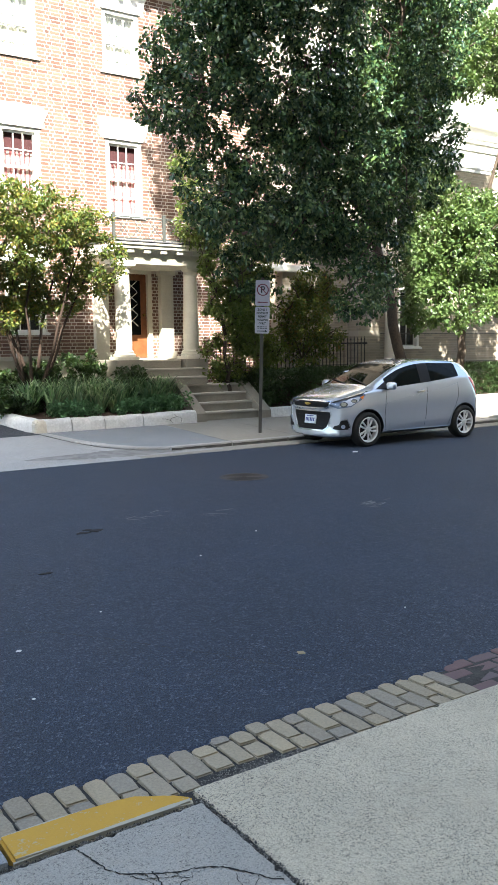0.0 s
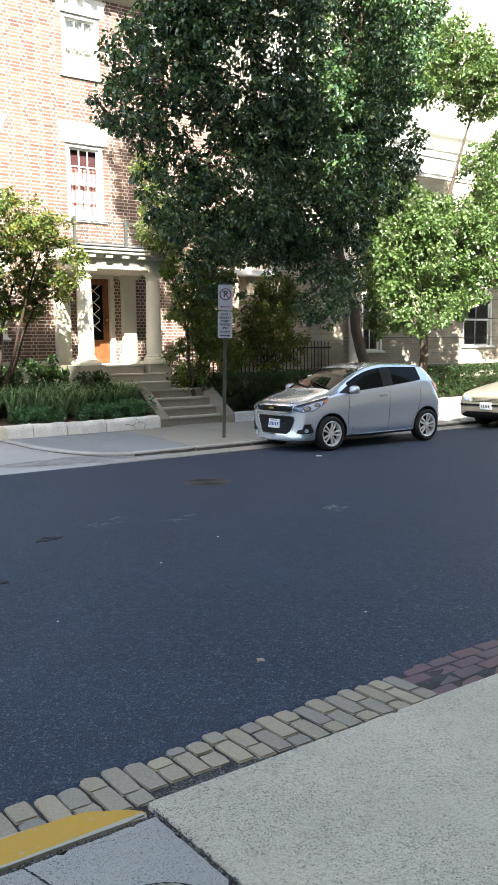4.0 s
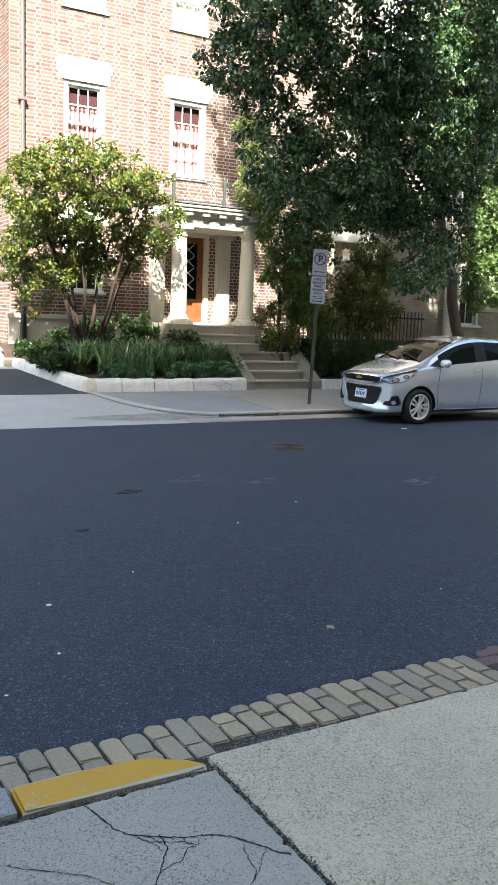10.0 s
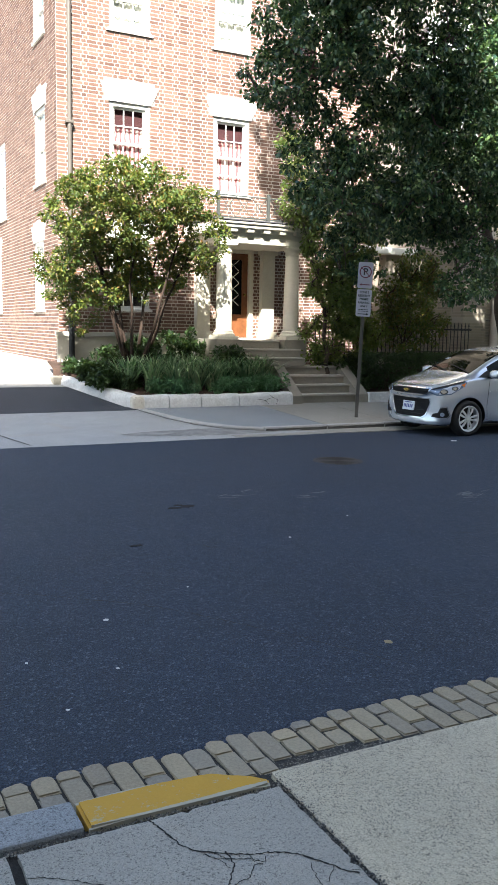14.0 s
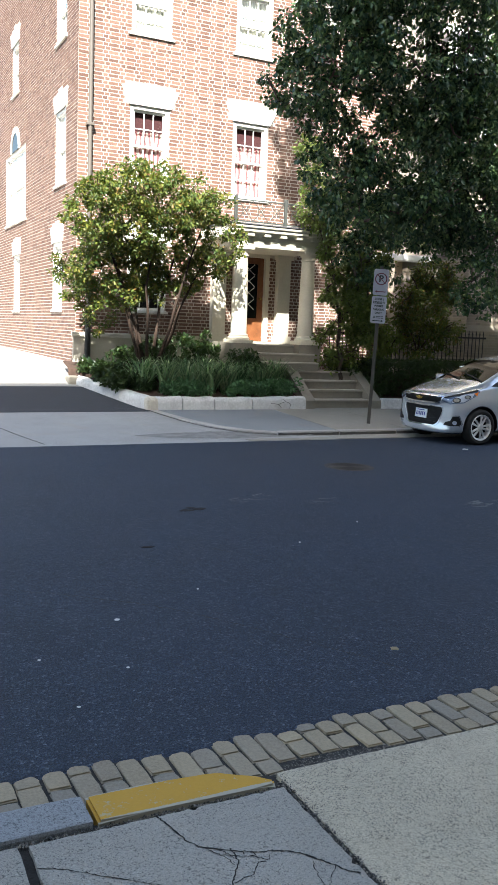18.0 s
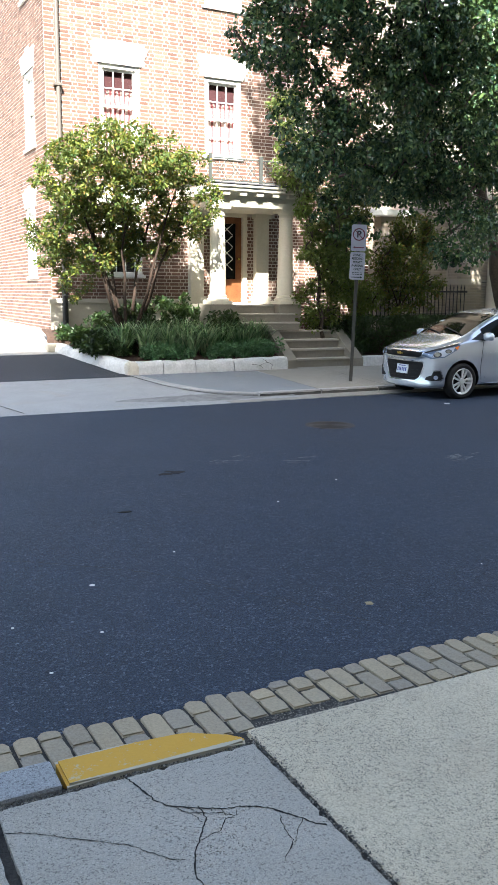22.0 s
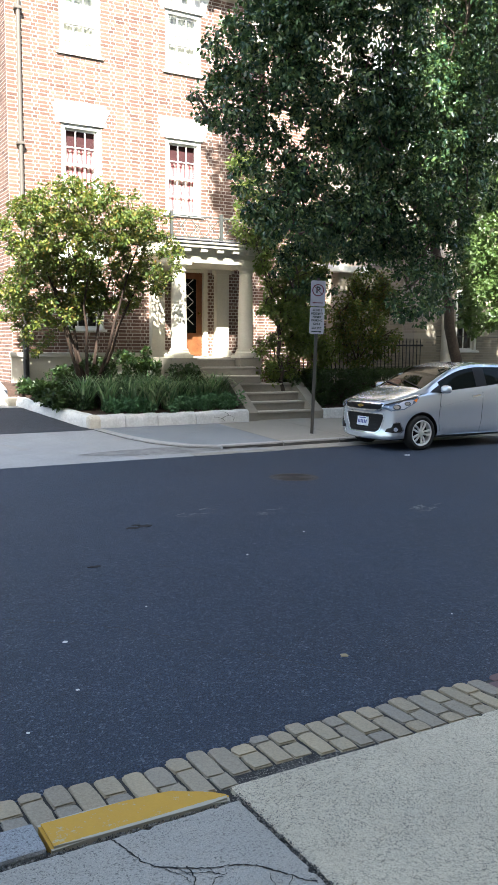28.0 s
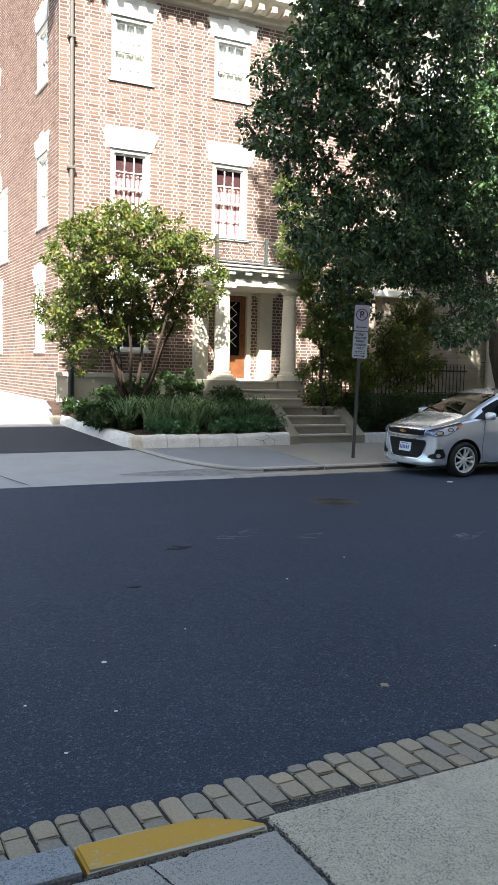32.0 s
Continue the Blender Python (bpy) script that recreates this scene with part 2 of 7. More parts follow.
M["whitewash"] = grainy("whitewashed_concrete", c4(0.42, 0.42, 0.41), c4(0.76, 0.765, 0.75), 0.9, 24, 3.5, 0.6, 0.015)
M["step_stone"] = grainy("step_stone", c4(0.20, 0.18, 0.145), c4(0.30, 0.275, 0.225), 0.85, 40, 2, 0.3)
M["tread"] = grainy("step_tread", c4(0.34, 0.31, 0.26), c4(0.46, 0.42, 0.36), 0.85, 40, 2, 0.3)
M["white_paint"] = grainy("white_paint", c4(0.70, 0.69, 0.64), c4(0.82, 0.81, 0.77), 0.5, 25, 2, 0.1)
M["cream_paint"] = grainy("cream_paint", c4(0.56, 0.52, 0.42), c4(0.70, 0.66, 0.55), 0.55, 25, 2, 0.12)
M["yellow"] = None
M["iron"] = plain("black_iron", c4(0.014, 0.015, 0.016), 0.5, 0.0, 0.4)
M["green_iron"] = plain("weathered_iron", c4(0.05, 0.055, 0.05), 0.6)
M["pipe"] = plain("painted_downpipe", c4(0.11, 0.095, 0.08), 0.55)
M["bark"] = grainy("bark", c4(0.030, 0.022, 0.016), c4(0.10, 0.075, 0.055), 0.95, 25, 4, 0.8, 0.02)
M["shrub_bark"] = grainy("shrub_bark", c4(0.018, 0.012, 0.009), c4(0.06, 0.037, 0.026), 0.95, 25, 5, 0.8, 0.02)
M["pale_bark"] = grainy("smooth_pale_bark", c4(0.13, 0.085, 0.06), c4(0.30, 0.21, 0.15), 0.8, 20, 5, 0.4, 0.01)
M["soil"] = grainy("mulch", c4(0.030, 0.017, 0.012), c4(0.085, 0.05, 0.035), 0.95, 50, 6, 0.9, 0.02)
M["leaf_dark"] = leaf_mat("leaf_dark", [c4(0.010, 0.030, 0.017), c4(0.030, 0.072, 0.036), c4(0.062, 0.120, 0.050), c4(0.105, 0.165, 0.055), c4(0.016, 0.048, 0.034)], 0.10, 0.24, 0.42)
M["leaf_bright"] = leaf_mat("leaf_bright", [c4(0.055, 0.105, 0.030), c4(0.095, 0.155, 0.045), c4(0.032, 0.072, 0.022), c4(0.13, 0.185, 0.065), c4(0.075, 0.130, 0.036)], 0.22, 0.35, 0.5)
M["leaf_shrub"] = leaf_mat("leaf_shrub", [c4(0.035, 0.070, 0.020), c4(0.080, 0.115, 0.022), c4(0.16, 0.170, 0.028), c4(0.036, 0.075, 0.026), c4(0.11, 0.140, 0.026), c4(0.18, 0.10, 0.03)], 0.17, 0.45, 0.3)
M["leaf_vine"] = leaf_mat("leaf_vine", [c4(0.085, 0.140, 0.030), c4(0.16, 0.215, 0.05), c4(0.05, 0.095, 0.026), c4(0.21, 0.24, 0.07), c4(0.11, 0.165, 0.036)], 0.42, 0.4, 0.4)
M["leaf_hedge"] = leaf_mat("leaf_hedge", [c4(0.011, 0.026, 0.010), c4(0.020, 0.043, 0.014), c4(0.042, 0.075, 0.022)], 0.18)
M["blade"] = leaf_mat("grass_blade", [c4(0.09, 0.20, 0.10), c4(0.20, 0.35, 0.16), c4(0.48, 0.56, 0.34), c4(0.06, 0.15, 0.08), c4(0.02, 0.055, 0.028)], 0.25, 0.35, 0.5)
M["cover"] = leaf_mat("ground_cover_leaf", [c4(0.07, 0.17, 0.085), c4(0.13, 0.27, 0.13), c4(0.05, 0.12, 0.065)], 0.3)
M["silver"] = plain("silver_car_paint", c4(0.60, 0.65, 0.71), 0.22, 0.66, 0.5, 0.7, 0.02)
M["beige_car"] = plain("beige_car_paint", c4(0.42, 0.38, 0.31), 0.35, 0.5, 0.5, 0.8, 0.03)
M["black_plastic"] = plain("black_plastic", c4(0.008, 0.008, 0.009), 0.55, 0.0, 0.2)
M["tyre"] = plain("tyre_rubber", c4(0.011, 0.011, 0.011), 0.8, 0, 0.3)
M["alloy"] = plain("alloy", c4(0.66, 0.67, 0.68), 0.35, 0.45)
M["chrome"] = plain("chrome", c4(0.75, 0.75, 0.76), 0.12, 1.0)
M["gold"] = plain("gold_badge", c4(0.60, 0.42, 0.12), 0.25, 0.9)
M["car_glass"] = plain("dark_car_glass", c4(0.004, 0.006, 0.006), 0.02, 0.0, 0.08)
M["lamp_glass"] = plain("headlamp_glass", c4(0.62, 0.70, 0.85), 0.12, 0.55, 0.5, 0.6)
M["lamp_smoke"] = plain("headlamp_lens", c4(0.10, 0.135, 0.20), 0.06, 0.3, 0.5, 0.6)
M["lamp_dark"] = plain("lamp_interior", c4(0.10, 0.11, 0.125), 0.15, 0.5, 0.6, 0.6)
M["amber"] = plain("amber_lens", c4(0.55, 0.14, 0.02), 0.15)
M["red_lens"] = plain("red_lens", c4(0.45, 0.015, 0.012), 0.12)
M["plate"] = plain("number_plate", c4(0.60, 0.64, 0.70), 0.4)
M["blue_ink"] = plain("blue_ink", c4(0.05, 0.07, 0.25), 0.5)
M["sign_white"] = plain("sign_sheet", c4(0.50, 0.49, 0.53), 0.4, 0.0, 0.4, 0.0, 0.06)
M["sign_red"] = plain("sign_red", c4(0.16, 0.03, 0.05), 0.4)
M["sign_black"] = plain("sign_black", c4(0.03, 0.03, 0.035), 0.45)
M["sign_green"] = plain("sign_dark_green", c4(0.025, 0.04, 0.03), 0.45)
M["kerb"] = aggregate_mat("kerb_granite", c4(0.43, 0.42, 0.40), c4(0.12, 0.12, 0.12), c4(0.40, 0.39, 0.37), 90, 0.4)
M["kerb_dark_band"] = grainy("kerb_dark_band", c4(0.035, 0.034, 0.032), c4(0.12, 0.115, 0.105), 0.95, 45, 6, 0.6, 0.006)
M["post"] = plain("galvanised_post", c4(0.085, 0.08, 0.07), 0.5, 0.4)
M["door_wood"] = grainy("varnished_door", c4(0.11, 0.04, 0.016), c4(0.22, 0.085, 0.034), 0.35, 8, 2, 0.1)
M["pane"] = glass_mat("window_glass", c4(0.85, 0.88, 0.88))
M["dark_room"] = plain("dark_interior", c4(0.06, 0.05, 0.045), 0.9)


def striped_curtain():
    k = Nodes("pink_striped_curtain")
    sp = k.n("ShaderNodeSeparateXYZ")
    k.l(k.coord(), sp.inputs[0])
    n1 = k.noise(7, 2, 0.5)
    v = k.math("SINE", k.math("ADD", k.math("MULTIPLY", sp.outputs[0], 62.0), k.math("MULTIPLY", n1, 5.0)))
    k.l(k.ramp(k.math("ADD", 0.5, k.math("MULTIPLY", v, 0.5)), [(0.18, c4(0.36, 0.12, 0.13)), (0.40, c4(0.56, 0.36, 0.34)), (0.62, c4(0.68, 0.60, 0.56))]), k.p.inputs["Base Color"])
    k.p.inputs["Roughness"].default_value = 0.9
    return k.m


M["curtain_red"] = striped_curtain()
M["valance"] = plain("maroon_panel", c4(0.07, 0.022, 0.024), 0.9, wear=0.3, scale=9)
M["near_black"] = plain("near_black_rough", c4(0.010, 0.009, 0.008), 0.95, wear=0.4, scale=60)
M["grit"] = brick_mat("grit_stones", [c4(0.06, 0.055, 0.05), c4(0.16, 0.145, 0.125), c4(0.30, 0.275, 0.23), c4(0.09, 0.085, 0.08), c4(0.04, 0.038, 0.036)], 0.9)
M["curtain_white"] = plain("white_curtain", c4(0.75, 0.74, 0.68), 0.9)
M["curtain_blue"] = plain("blue_curtain", c4(0.10, 0.12, 0.22), 0.9)
M["manhole"] = plain("cast_iron", c4(0.030, 0.024, 0.020), 0.7, 0.2, wear=0.4, scale=30)
M["patch"] = grainy("worn_patch", c4(0.12, 0.13, 0.14), c4(0.20, 0.21, 0.22), 0.9)
M["stain"] = grainy("grey_stain", c4(0.10, 0.098, 0.095), c4(0.30, 0.295, 0.285), 0.9, 30, 5)
M["litter_white"] = plain("pale_stone", c4(0.6, 0.6, 0.58), 0.8)
M["leaf_litter"] = plain("dry_leaf", c4(0.30, 0.24, 0.13), 0.8)
M["roof"] = grainy("roof_slate", c4(0.05, 0.05, 0.055), c4(0.10, 0.10, 0.11), 0.8)


def worn_yellow():
    k = Nodes("worn_yellow_paint")
    n1, n2 = k.noise(9, 6, 0.7), k.noise(70, 3, 0.7)
    v = k.math("ADD", k.math("MULTIPLY", n1, 0.6), k.math("MULTIPLY", n2, 0.4))
    col = k.ramp(v, [(0.0, c4(0.33, 0.33, 0.31)), (0.40, c4(0.38, 0.31, 0.17)), (0.44, c4(0.46, 0.25, 0.022)), (1.0, c4(0.55, 0.315, 0.03))])
    sp = k.n("ShaderNodeSeparateXYZ")
    k.l(k.coord(), sp.inputs[0])
    rim = k.math("MINIMUM", k.math("SUBTRACT", sp.outputs[1], 2.776), k.math("SUBTRACT", 2.957, sp.outputs[1]))
    taper = k.math("MULTIPLY", k.math("SUBTRACT", 3.826, k.math("ADD", sp.outputs[1], k.math("MULTIPLY", sp.outputs[0], 0.665))), 0.83)
    rim = k.math("MINIMUM", rim, taper)
    rim = k.math("GREATER_THAN", rim, k.math("MULTIPLY", v, 0.026))
    col = k.mix(rim, c4(0.36, 0.325, 0.25), col)
    k.l(col, k.p.inputs["Base Color"])
    k.p.inputs["Roughness"].default_value = 0.75
    k.bump(n2, 0.3, 0.004)
    return k.m


M["yellow"] = worn_yellow()


# ---- mesh helpers ----
def finish(bm, name, material, smooth=False):
    me = bpy.data.meshes.new(name)
    bmesh.ops.recalc_face_normals(bm, faces=bm.faces)
    bm.to_mesh(me)
    bm.free()
    if smooth:
        me.polygons.foreach_set("use_smooth", [True] * len(me.polygons))
        me.set_sharp_from_angle(angle=radians(38))
    me.materials.append(material)
    return me


def part(name, bm, material, parent, label="", kind="", smooth=False):
    """Links a bmesh as one mesh object under a thing or a part, in world metres."""
    ob = new(name, finish(bm, name, material, smooth))
    if parent is not None:
        ob.parent = parent
        ob.matrix_parent_inverse = parent.matrix_world.inverted()
    return tagged(ob, label, kind=kind)


def raw(name, verts, faces, material, parent=None, label="", kind="", smooth=False):
    me = bpy.data.meshes.new(name)
    me.from_pydata(verts, [], faces)
    me.materials.append(material)
    if smooth:
        me.polygons.foreach_set("use_smooth", [True] * len(me.polygons))
    ob = new(name, me)
    if parent is not None:
        ob.parent = parent
        ob.matrix_parent_inverse = parent.matrix_world.inverted()
    return tagged(ob, label, kind=kind)


def thing(name, x, y, z, label, category, group="", kind=""):
    ob = new(name)
    ob.empty_display_size = 0.1
    ob.matrix_world = Matrix.Translation((x, y, z))
    return tagged(ob, label, category, group, kind)


def B():
    return bmesh.new()


def box(bm, x0, x1, y0, y1, z0, z1, bevel=0.0):
    m = Matrix.LocRotScale(((x0 + x1) / 2, (y0 + y1) / 2, (z0 + z1) / 2), None, (abs(x1 - x0), abs(y1 - y0), abs(z1 - z0)))
    r = bmesh.ops.create_cube(bm, size=1.0, matrix=m)
    if bevel:
        es = list({e for v in r["verts"] for e in v.link_edges})
        bmesh.ops.bevel(bm, geom=es, offset=bevel, segments=2, affect="EDGES", profile=0.6)
    return bm


def cyl(bm, p0, p1, r0, r1=None, n=12, caps=True):
    p0, p1 = Vector(p0), Vector(p1)
    r1 = r0 if r1 is None else r1
    d = p1 - p0
    q = d.to_track_quat("Z", "Y").to_matrix().to_4x4()
    m = Matrix.Translation((p0 + p1) / 2) @ q
    bmesh.ops.create_cone(bm, cap_ends=caps, segments=n, radius1=r0, radius2=r1, depth=d.length, matrix=m)
    return bm


def lathe(bm, profile, n=24, m=Matrix(), caps=True):
    """Turns a list of (radius, height) about the z axis."""
    rings = []
    for r, z in profile:
        rings.append([bm.verts.new(m @ Vector((r * math.cos(2 * math.pi * i / n), r * math.sin(2 * math.pi * i / n), z))) for i in range(n)])
    for a, b in zip(rings, rings[1:]):
        for i in range(n):
            bm.faces.new((a[i], a[(i + 1) % n], b[(i + 1) % n], b[i]))
    if caps and profile[0][0] > 1e-5:
        bm.faces.new(list(reversed(rings[0])))
    if caps and profile[-1][0] > 1e-5:
        bm.faces.new(rings[-1])
    return bm


def tube(bm, pts, radii, n=7):
    """A bent tube through points."""
    pts = [Vector(p) for p in pts]
    prev = None
    side = Vector((1, 0, 0))
    for i, p in enumerate(pts):
        d = (pts[min(i + 1, len(pts) - 1)] - pts[max(i - 1, 0)]).normalized()
        side = (side - d * side.dot(d))
        if side.length < 1e-4:
            side = d.orthogonal()
        side.normalize()
        up = d.cross(side)
        r = radii[i] if hasattr(radii, "__len__") else radii
        ring = [bm.verts.new(p + (side * math.cos(2 * math.pi * k / n) + up * math.sin(2 * math.pi * k / n)) * r) for k in range(n)]
        if prev:
            for k in range(n):
                bm.faces.new((prev[k], prev[(k + 1) % n], ring[(k + 1) % n], ring[k]))
        else:
            bm.faces.new(list(reversed(ring)))
        prev = ring
    bm.faces.new(prev)
    return bm


def prism(bm, poly, axis, a, b):
    """A polygon of two coordinates pushed from a to b along the axis x, y or z."""
    def place(u, v, w):
        return {"x": (w, u, v), "y": (u, w, v), "z": (u, v, w)}[axis]
    lo = [bm.verts.new(place(u, v, a)) for u, v in poly]
    hi = [bm.verts.new(place(u, v, b)) for u, v in poly]
    n = len(poly)
    for i in range(n):
        bm.faces.new((lo[i], lo[(i + 1) % n], hi[(i + 1) % n], hi[i]))
    bm.faces.new(list(reversed(lo)))
    bm.faces.new(hi)
    return bm


def sheet(xs, ys, zf):
    """Vertices and faces of a surface z = zf(x, y) over a grid."""
    verts = [(x, y, zf(x, y)) for y in ys for x in xs]
    nx = len(xs)
    faces = [(j * nx + i, j * nx + i + 1, (j + 1) * nx + i + 1, (j + 1) * nx + i) for j in range(len(ys) - 1) for i in range(nx - 1)]
    return verts, faces


def wob(x, y, z=0.0, s=1.0):
    return noise.noise(Vector((x * s, y * s, z * s)))


def lerp(pts, v):
    return float(np.interp(v, [p[0] for p in pts], [p[1] for p in pts]))


def text_mesh(name, body, size, m, material, parent, label="", thick=0.001, squeeze=1.0):
    cu = bpy.data.curves.new(name, "FONT")
    cu.body, cu.size, cu.align_x, cu.align_y, cu.extrude = body, size, "CENTER", "CENTER", thick
    cu.offset = size * 0.03
    tmp = bpy.data.objects.new(name, cu)
    scene.collection.objects.link(tmp)
    me = bpy.data.meshes.new_from_object(tmp.evaluated_get(bpy.context.evaluated_depsgraph_get()))
    bpy.data.objects.remove(tmp)
    me.transform(m @ Matrix.Diagonal((squeeze, 1, 1, 1)))
    me.materials.clear()
    me.materials.append(material)
    ob = new(name, me)
    ob.parent = parent
    ob.matrix_parent_inverse = parent.matrix_world.inverted()
    return tagged(ob, label)


def blobs(seed, ellipsoids, count):
    """Clump centres scattered through ellipsoids (centre, radii), pushed towards the outside."""
    rng = np.random.default_rng(seed)
    vol = np.array([r[0] * r[1] * r[2] for _, r in ellipsoids])
    out = []
    for k in rng.choice(len(ellipsoids), count, p=vol / vol.sum()):
        c, r = ellipsoids[k]
        d = rng.normal(size=3)
        d /= np.linalg.norm(d)
        out.append(np.array(c) + d * np.array(r) * rng.uniform(0.25, 1.0) ** 0.5)
    return np.array(out)


def leaf_cloud(name, seed, centres, radius, per, size, material, parent, droop=0.35, wide=0.5, label="", fold=0.25, flat=0.8, tilt=0.55):
    """Many small folded leaves in clumps round the centres, as one mesh."""
    rng = np.random.default_rng(seed)
    n = len(centres) * per
    c = np.repeat(centres, per, axis=0)
    d = rng.normal(size=(n, 3))
    d /= np.linalg.norm(d, axis=1, keepdims=True)
    rad = np.repeat(rng.uniform(0.6, 1.25, len(centres)) * radius, per)[:, None]
    p = c + d * rad * rng.uniform(0.15, 1.0, (n, 1)) ** 0.6 * np.array([1.0, 1.0, flat])
    along = d * 0.7 + rng.normal(size=(n, 3)) * 0.6 - np.array([0, 0, droop])
    along /= np.linalg.norm(along, axis=1, keepdims=True)
    up = rng.normal(size=(n, 3)) * tilt + np.array([0, 0, 1.0])
    side = np.cross(along, up)
    side /= np.linalg.norm(side, axis=1, keepdims=True) + 1e-9
    nrm = np.cross(side, along)
    L = (size * rng.uniform(0.6, 1.35, n))[:, None]
    W = L * wide * rng.uniform(0.8, 1.2, (n, 1))
    f = W * fold
    v = np.stack([p, p + along * L * 0.35 + side * W * 0.5 + nrm * f, p + along * L * 0.72 + side * W * 0.36 + nrm * f * 0.6,
                  p + along * L, p + along * L * 0.72 - side * W * 0.36 + nrm * f * 0.6, p + along * L * 0.35 - side * W * 0.5 + nrm * f], axis=1).reshape(-1, 3)
    b = np.arange(n)[:, None] * 6
    quads = np.concatenate([b + np.array([0, 1, 2, 3]), b + np.array([0, 3, 4, 5])], axis=1).reshape(-1)
    me = bpy.data.meshes.new(name)
    me.vertices.add(len(v))
    me.vertices.foreach_set("co", v.astype(np.float32).ravel())
    me.loops.add(len(quads))
    me.loops.foreach_set("vertex_index", quads.astype(np.int32))
    me.polygons.add(len(quads) // 4)
    me.polygons.foreach_set("loop_start", np.arange(0, len(quads), 4, dtype=np.int32))
    me.update(calc_edges=True)
    me.validate()
    me.materials.append(material)
    ob = new(name, me)
    if parent is not None:
        ob.parent = parent
        ob.matrix_parent_inverse = parent.matrix_world.inverted()
    return tagged(ob, label, kind="stuff")


# ---- ground, road, pavements ----
def walk_z(y):
    """Height of the far pavement."""
    return 0.08 + max(0.0, y - 12.55) * 0.049


def drive_z(y):
    return lerp([(12.2, 0.0), (13.0, 0.035), (15.4, 0.20), (16.8, 0.52), (18.4, 0.92), (60.0, 1.2)], y)


def road_z(x, y):
    return 0.012 + 0.03 * max(0.0, 1 - ((y - 7.6) / 4.6) ** 2) * 0.6 + 0.004 * wob(x, y, 0, 0.6)


verts, faces = sheet([-400, -60, 0, 60, 400], [-400, -40, 0, 40, 400], lambda x, y: -0.12)
tagged(raw("ground", verts, faces, M["ground"]), "bare earth under the street and houses", "ground", kind="structure")

# asphalt with an uneven near edge that laps over the brick gutter
road_ys = [3.08 + 0.014 * i for i in range(0, 22)] + list(np.linspace(3.42, 12.2, 50)) + [12.3, 12.62]
road_xs = list(np.linspace(-60, -1, 12)) + list(np.arange(-0.9, 6.0, 0.03)) + list(np.linspace(6.1, 20, 40)) + list(np.linspace(22, 90, 12))


def gutter_end(x):
    """Where the gutter's bricks end towards the street."""
    return lerp([(-2.0, 3.235), (0.6, 3.23), (1.03, 3.238), (1.3, 3.198), (1.6, 3.222), (1.72, 3.208), (2.1, 3.243), (2.8, 3.245), (3.25, 3.236), (3.8, 3.255), (8.0, 3.26)], x)


def near_edge(x):
    return gutter_end(x) - 0.035 + 0.022 * wob(x, 3.1, 2.0, 3.2) + 0.016 * wob(x, 7.7, 5.0, 14.0)


def road_height(x, y):
    e = near_edge(x)
    if y < e - 0.02:
        return -0.05
    return road_z(x, y) + (-0.012 * max(0.0, 1 - (y - e + 0.02) / 0.06)) + 0.003 * wob(x, y, 0, 14.0)


verts, faces = sheet(road_xs, road_ys, road_height)
road = tagged(raw("road", verts, faces, M["asphalt"], smooth=True), "dark bluish grey asphalt street, worn, with pale specks", "road", kind="structure")

# near pavement: old slab, ramp slab
near = thing("pavement", 0, 0, 0, "pavement of old cracked slabs beside a newer pebbly concrete ramp", "pavement", kind="structure")


def slab(name, xs, ys, zf, mat, label="", ragged=0.006, seed=1):
    """A concrete slab: uneven top, broken edges, sides."""
    rg = random.Random(seed)
    vs, fs = sheet(xs, ys, zf)
    nx, ny = len(xs), len(ys)
    ring = [i for i in range(nx)] + [j * nx + nx - 1 for j in range(1, ny)] + [(ny - 1) * nx + i for i in range(nx - 2, -1, -1)] + [j * nx for j in range(ny - 2, 0, -1)]
    for i in ring:
        x, y, z = vs[i]
        inx = 1 if x == xs[0] else (-1 if x == xs[-1] else 0)
        iny = 1 if y == ys[0] else (-1 if y == ys[-1] else 0)
        r = abs(rg.gauss(0, ragged)) + (rg.uniform(0.004, 0.016) if rg.random() < ragged * 12 else 0)
        vs[i] = (x + inx * r, y + iny * r, z - 0.003)
    low = len(vs)
    vs += [(vs[i][0], vs[i][1], vs[i][2] - 0.07) for i in ring]
    n = len(ring)
    fs += [(ring[i], low + i, low + (i + 1) % n, ring[(i + 1) % n]) for i in range(n)]
    return raw(name, vs, fs, mat, near, label)


old_z = lambda x, y: 0.051 + 0.003 * wob(x, y, 0, 1.5)
slab("slab", list(np.arange(-5.97, 0.54, 0.1)), list(np.arange(-4.4, 2.751, 0.05)), old_z, M["old_conc"], "old grey concrete slab", 0.003, 1)
slab("slab", list(np.linspace(0.562, 1.524, 50)), list(np.linspace(0.9, 2.742, 90)), old_z, M["old_conc"], "cracked grey concrete slab", 0.0028, 2)
slab("slab", list(np.linspace(0.562, 1.524, 12)), list(np.linspace(-4.4, 0.88, 40)), old_z, M["old_conc"], "", 0.005, 3)


def ramp_z(x, y):
    return 0.035 + 0.004 * wob(x, y, 3, 0.9) + max(0.0, 1.4 - y) * 0.02


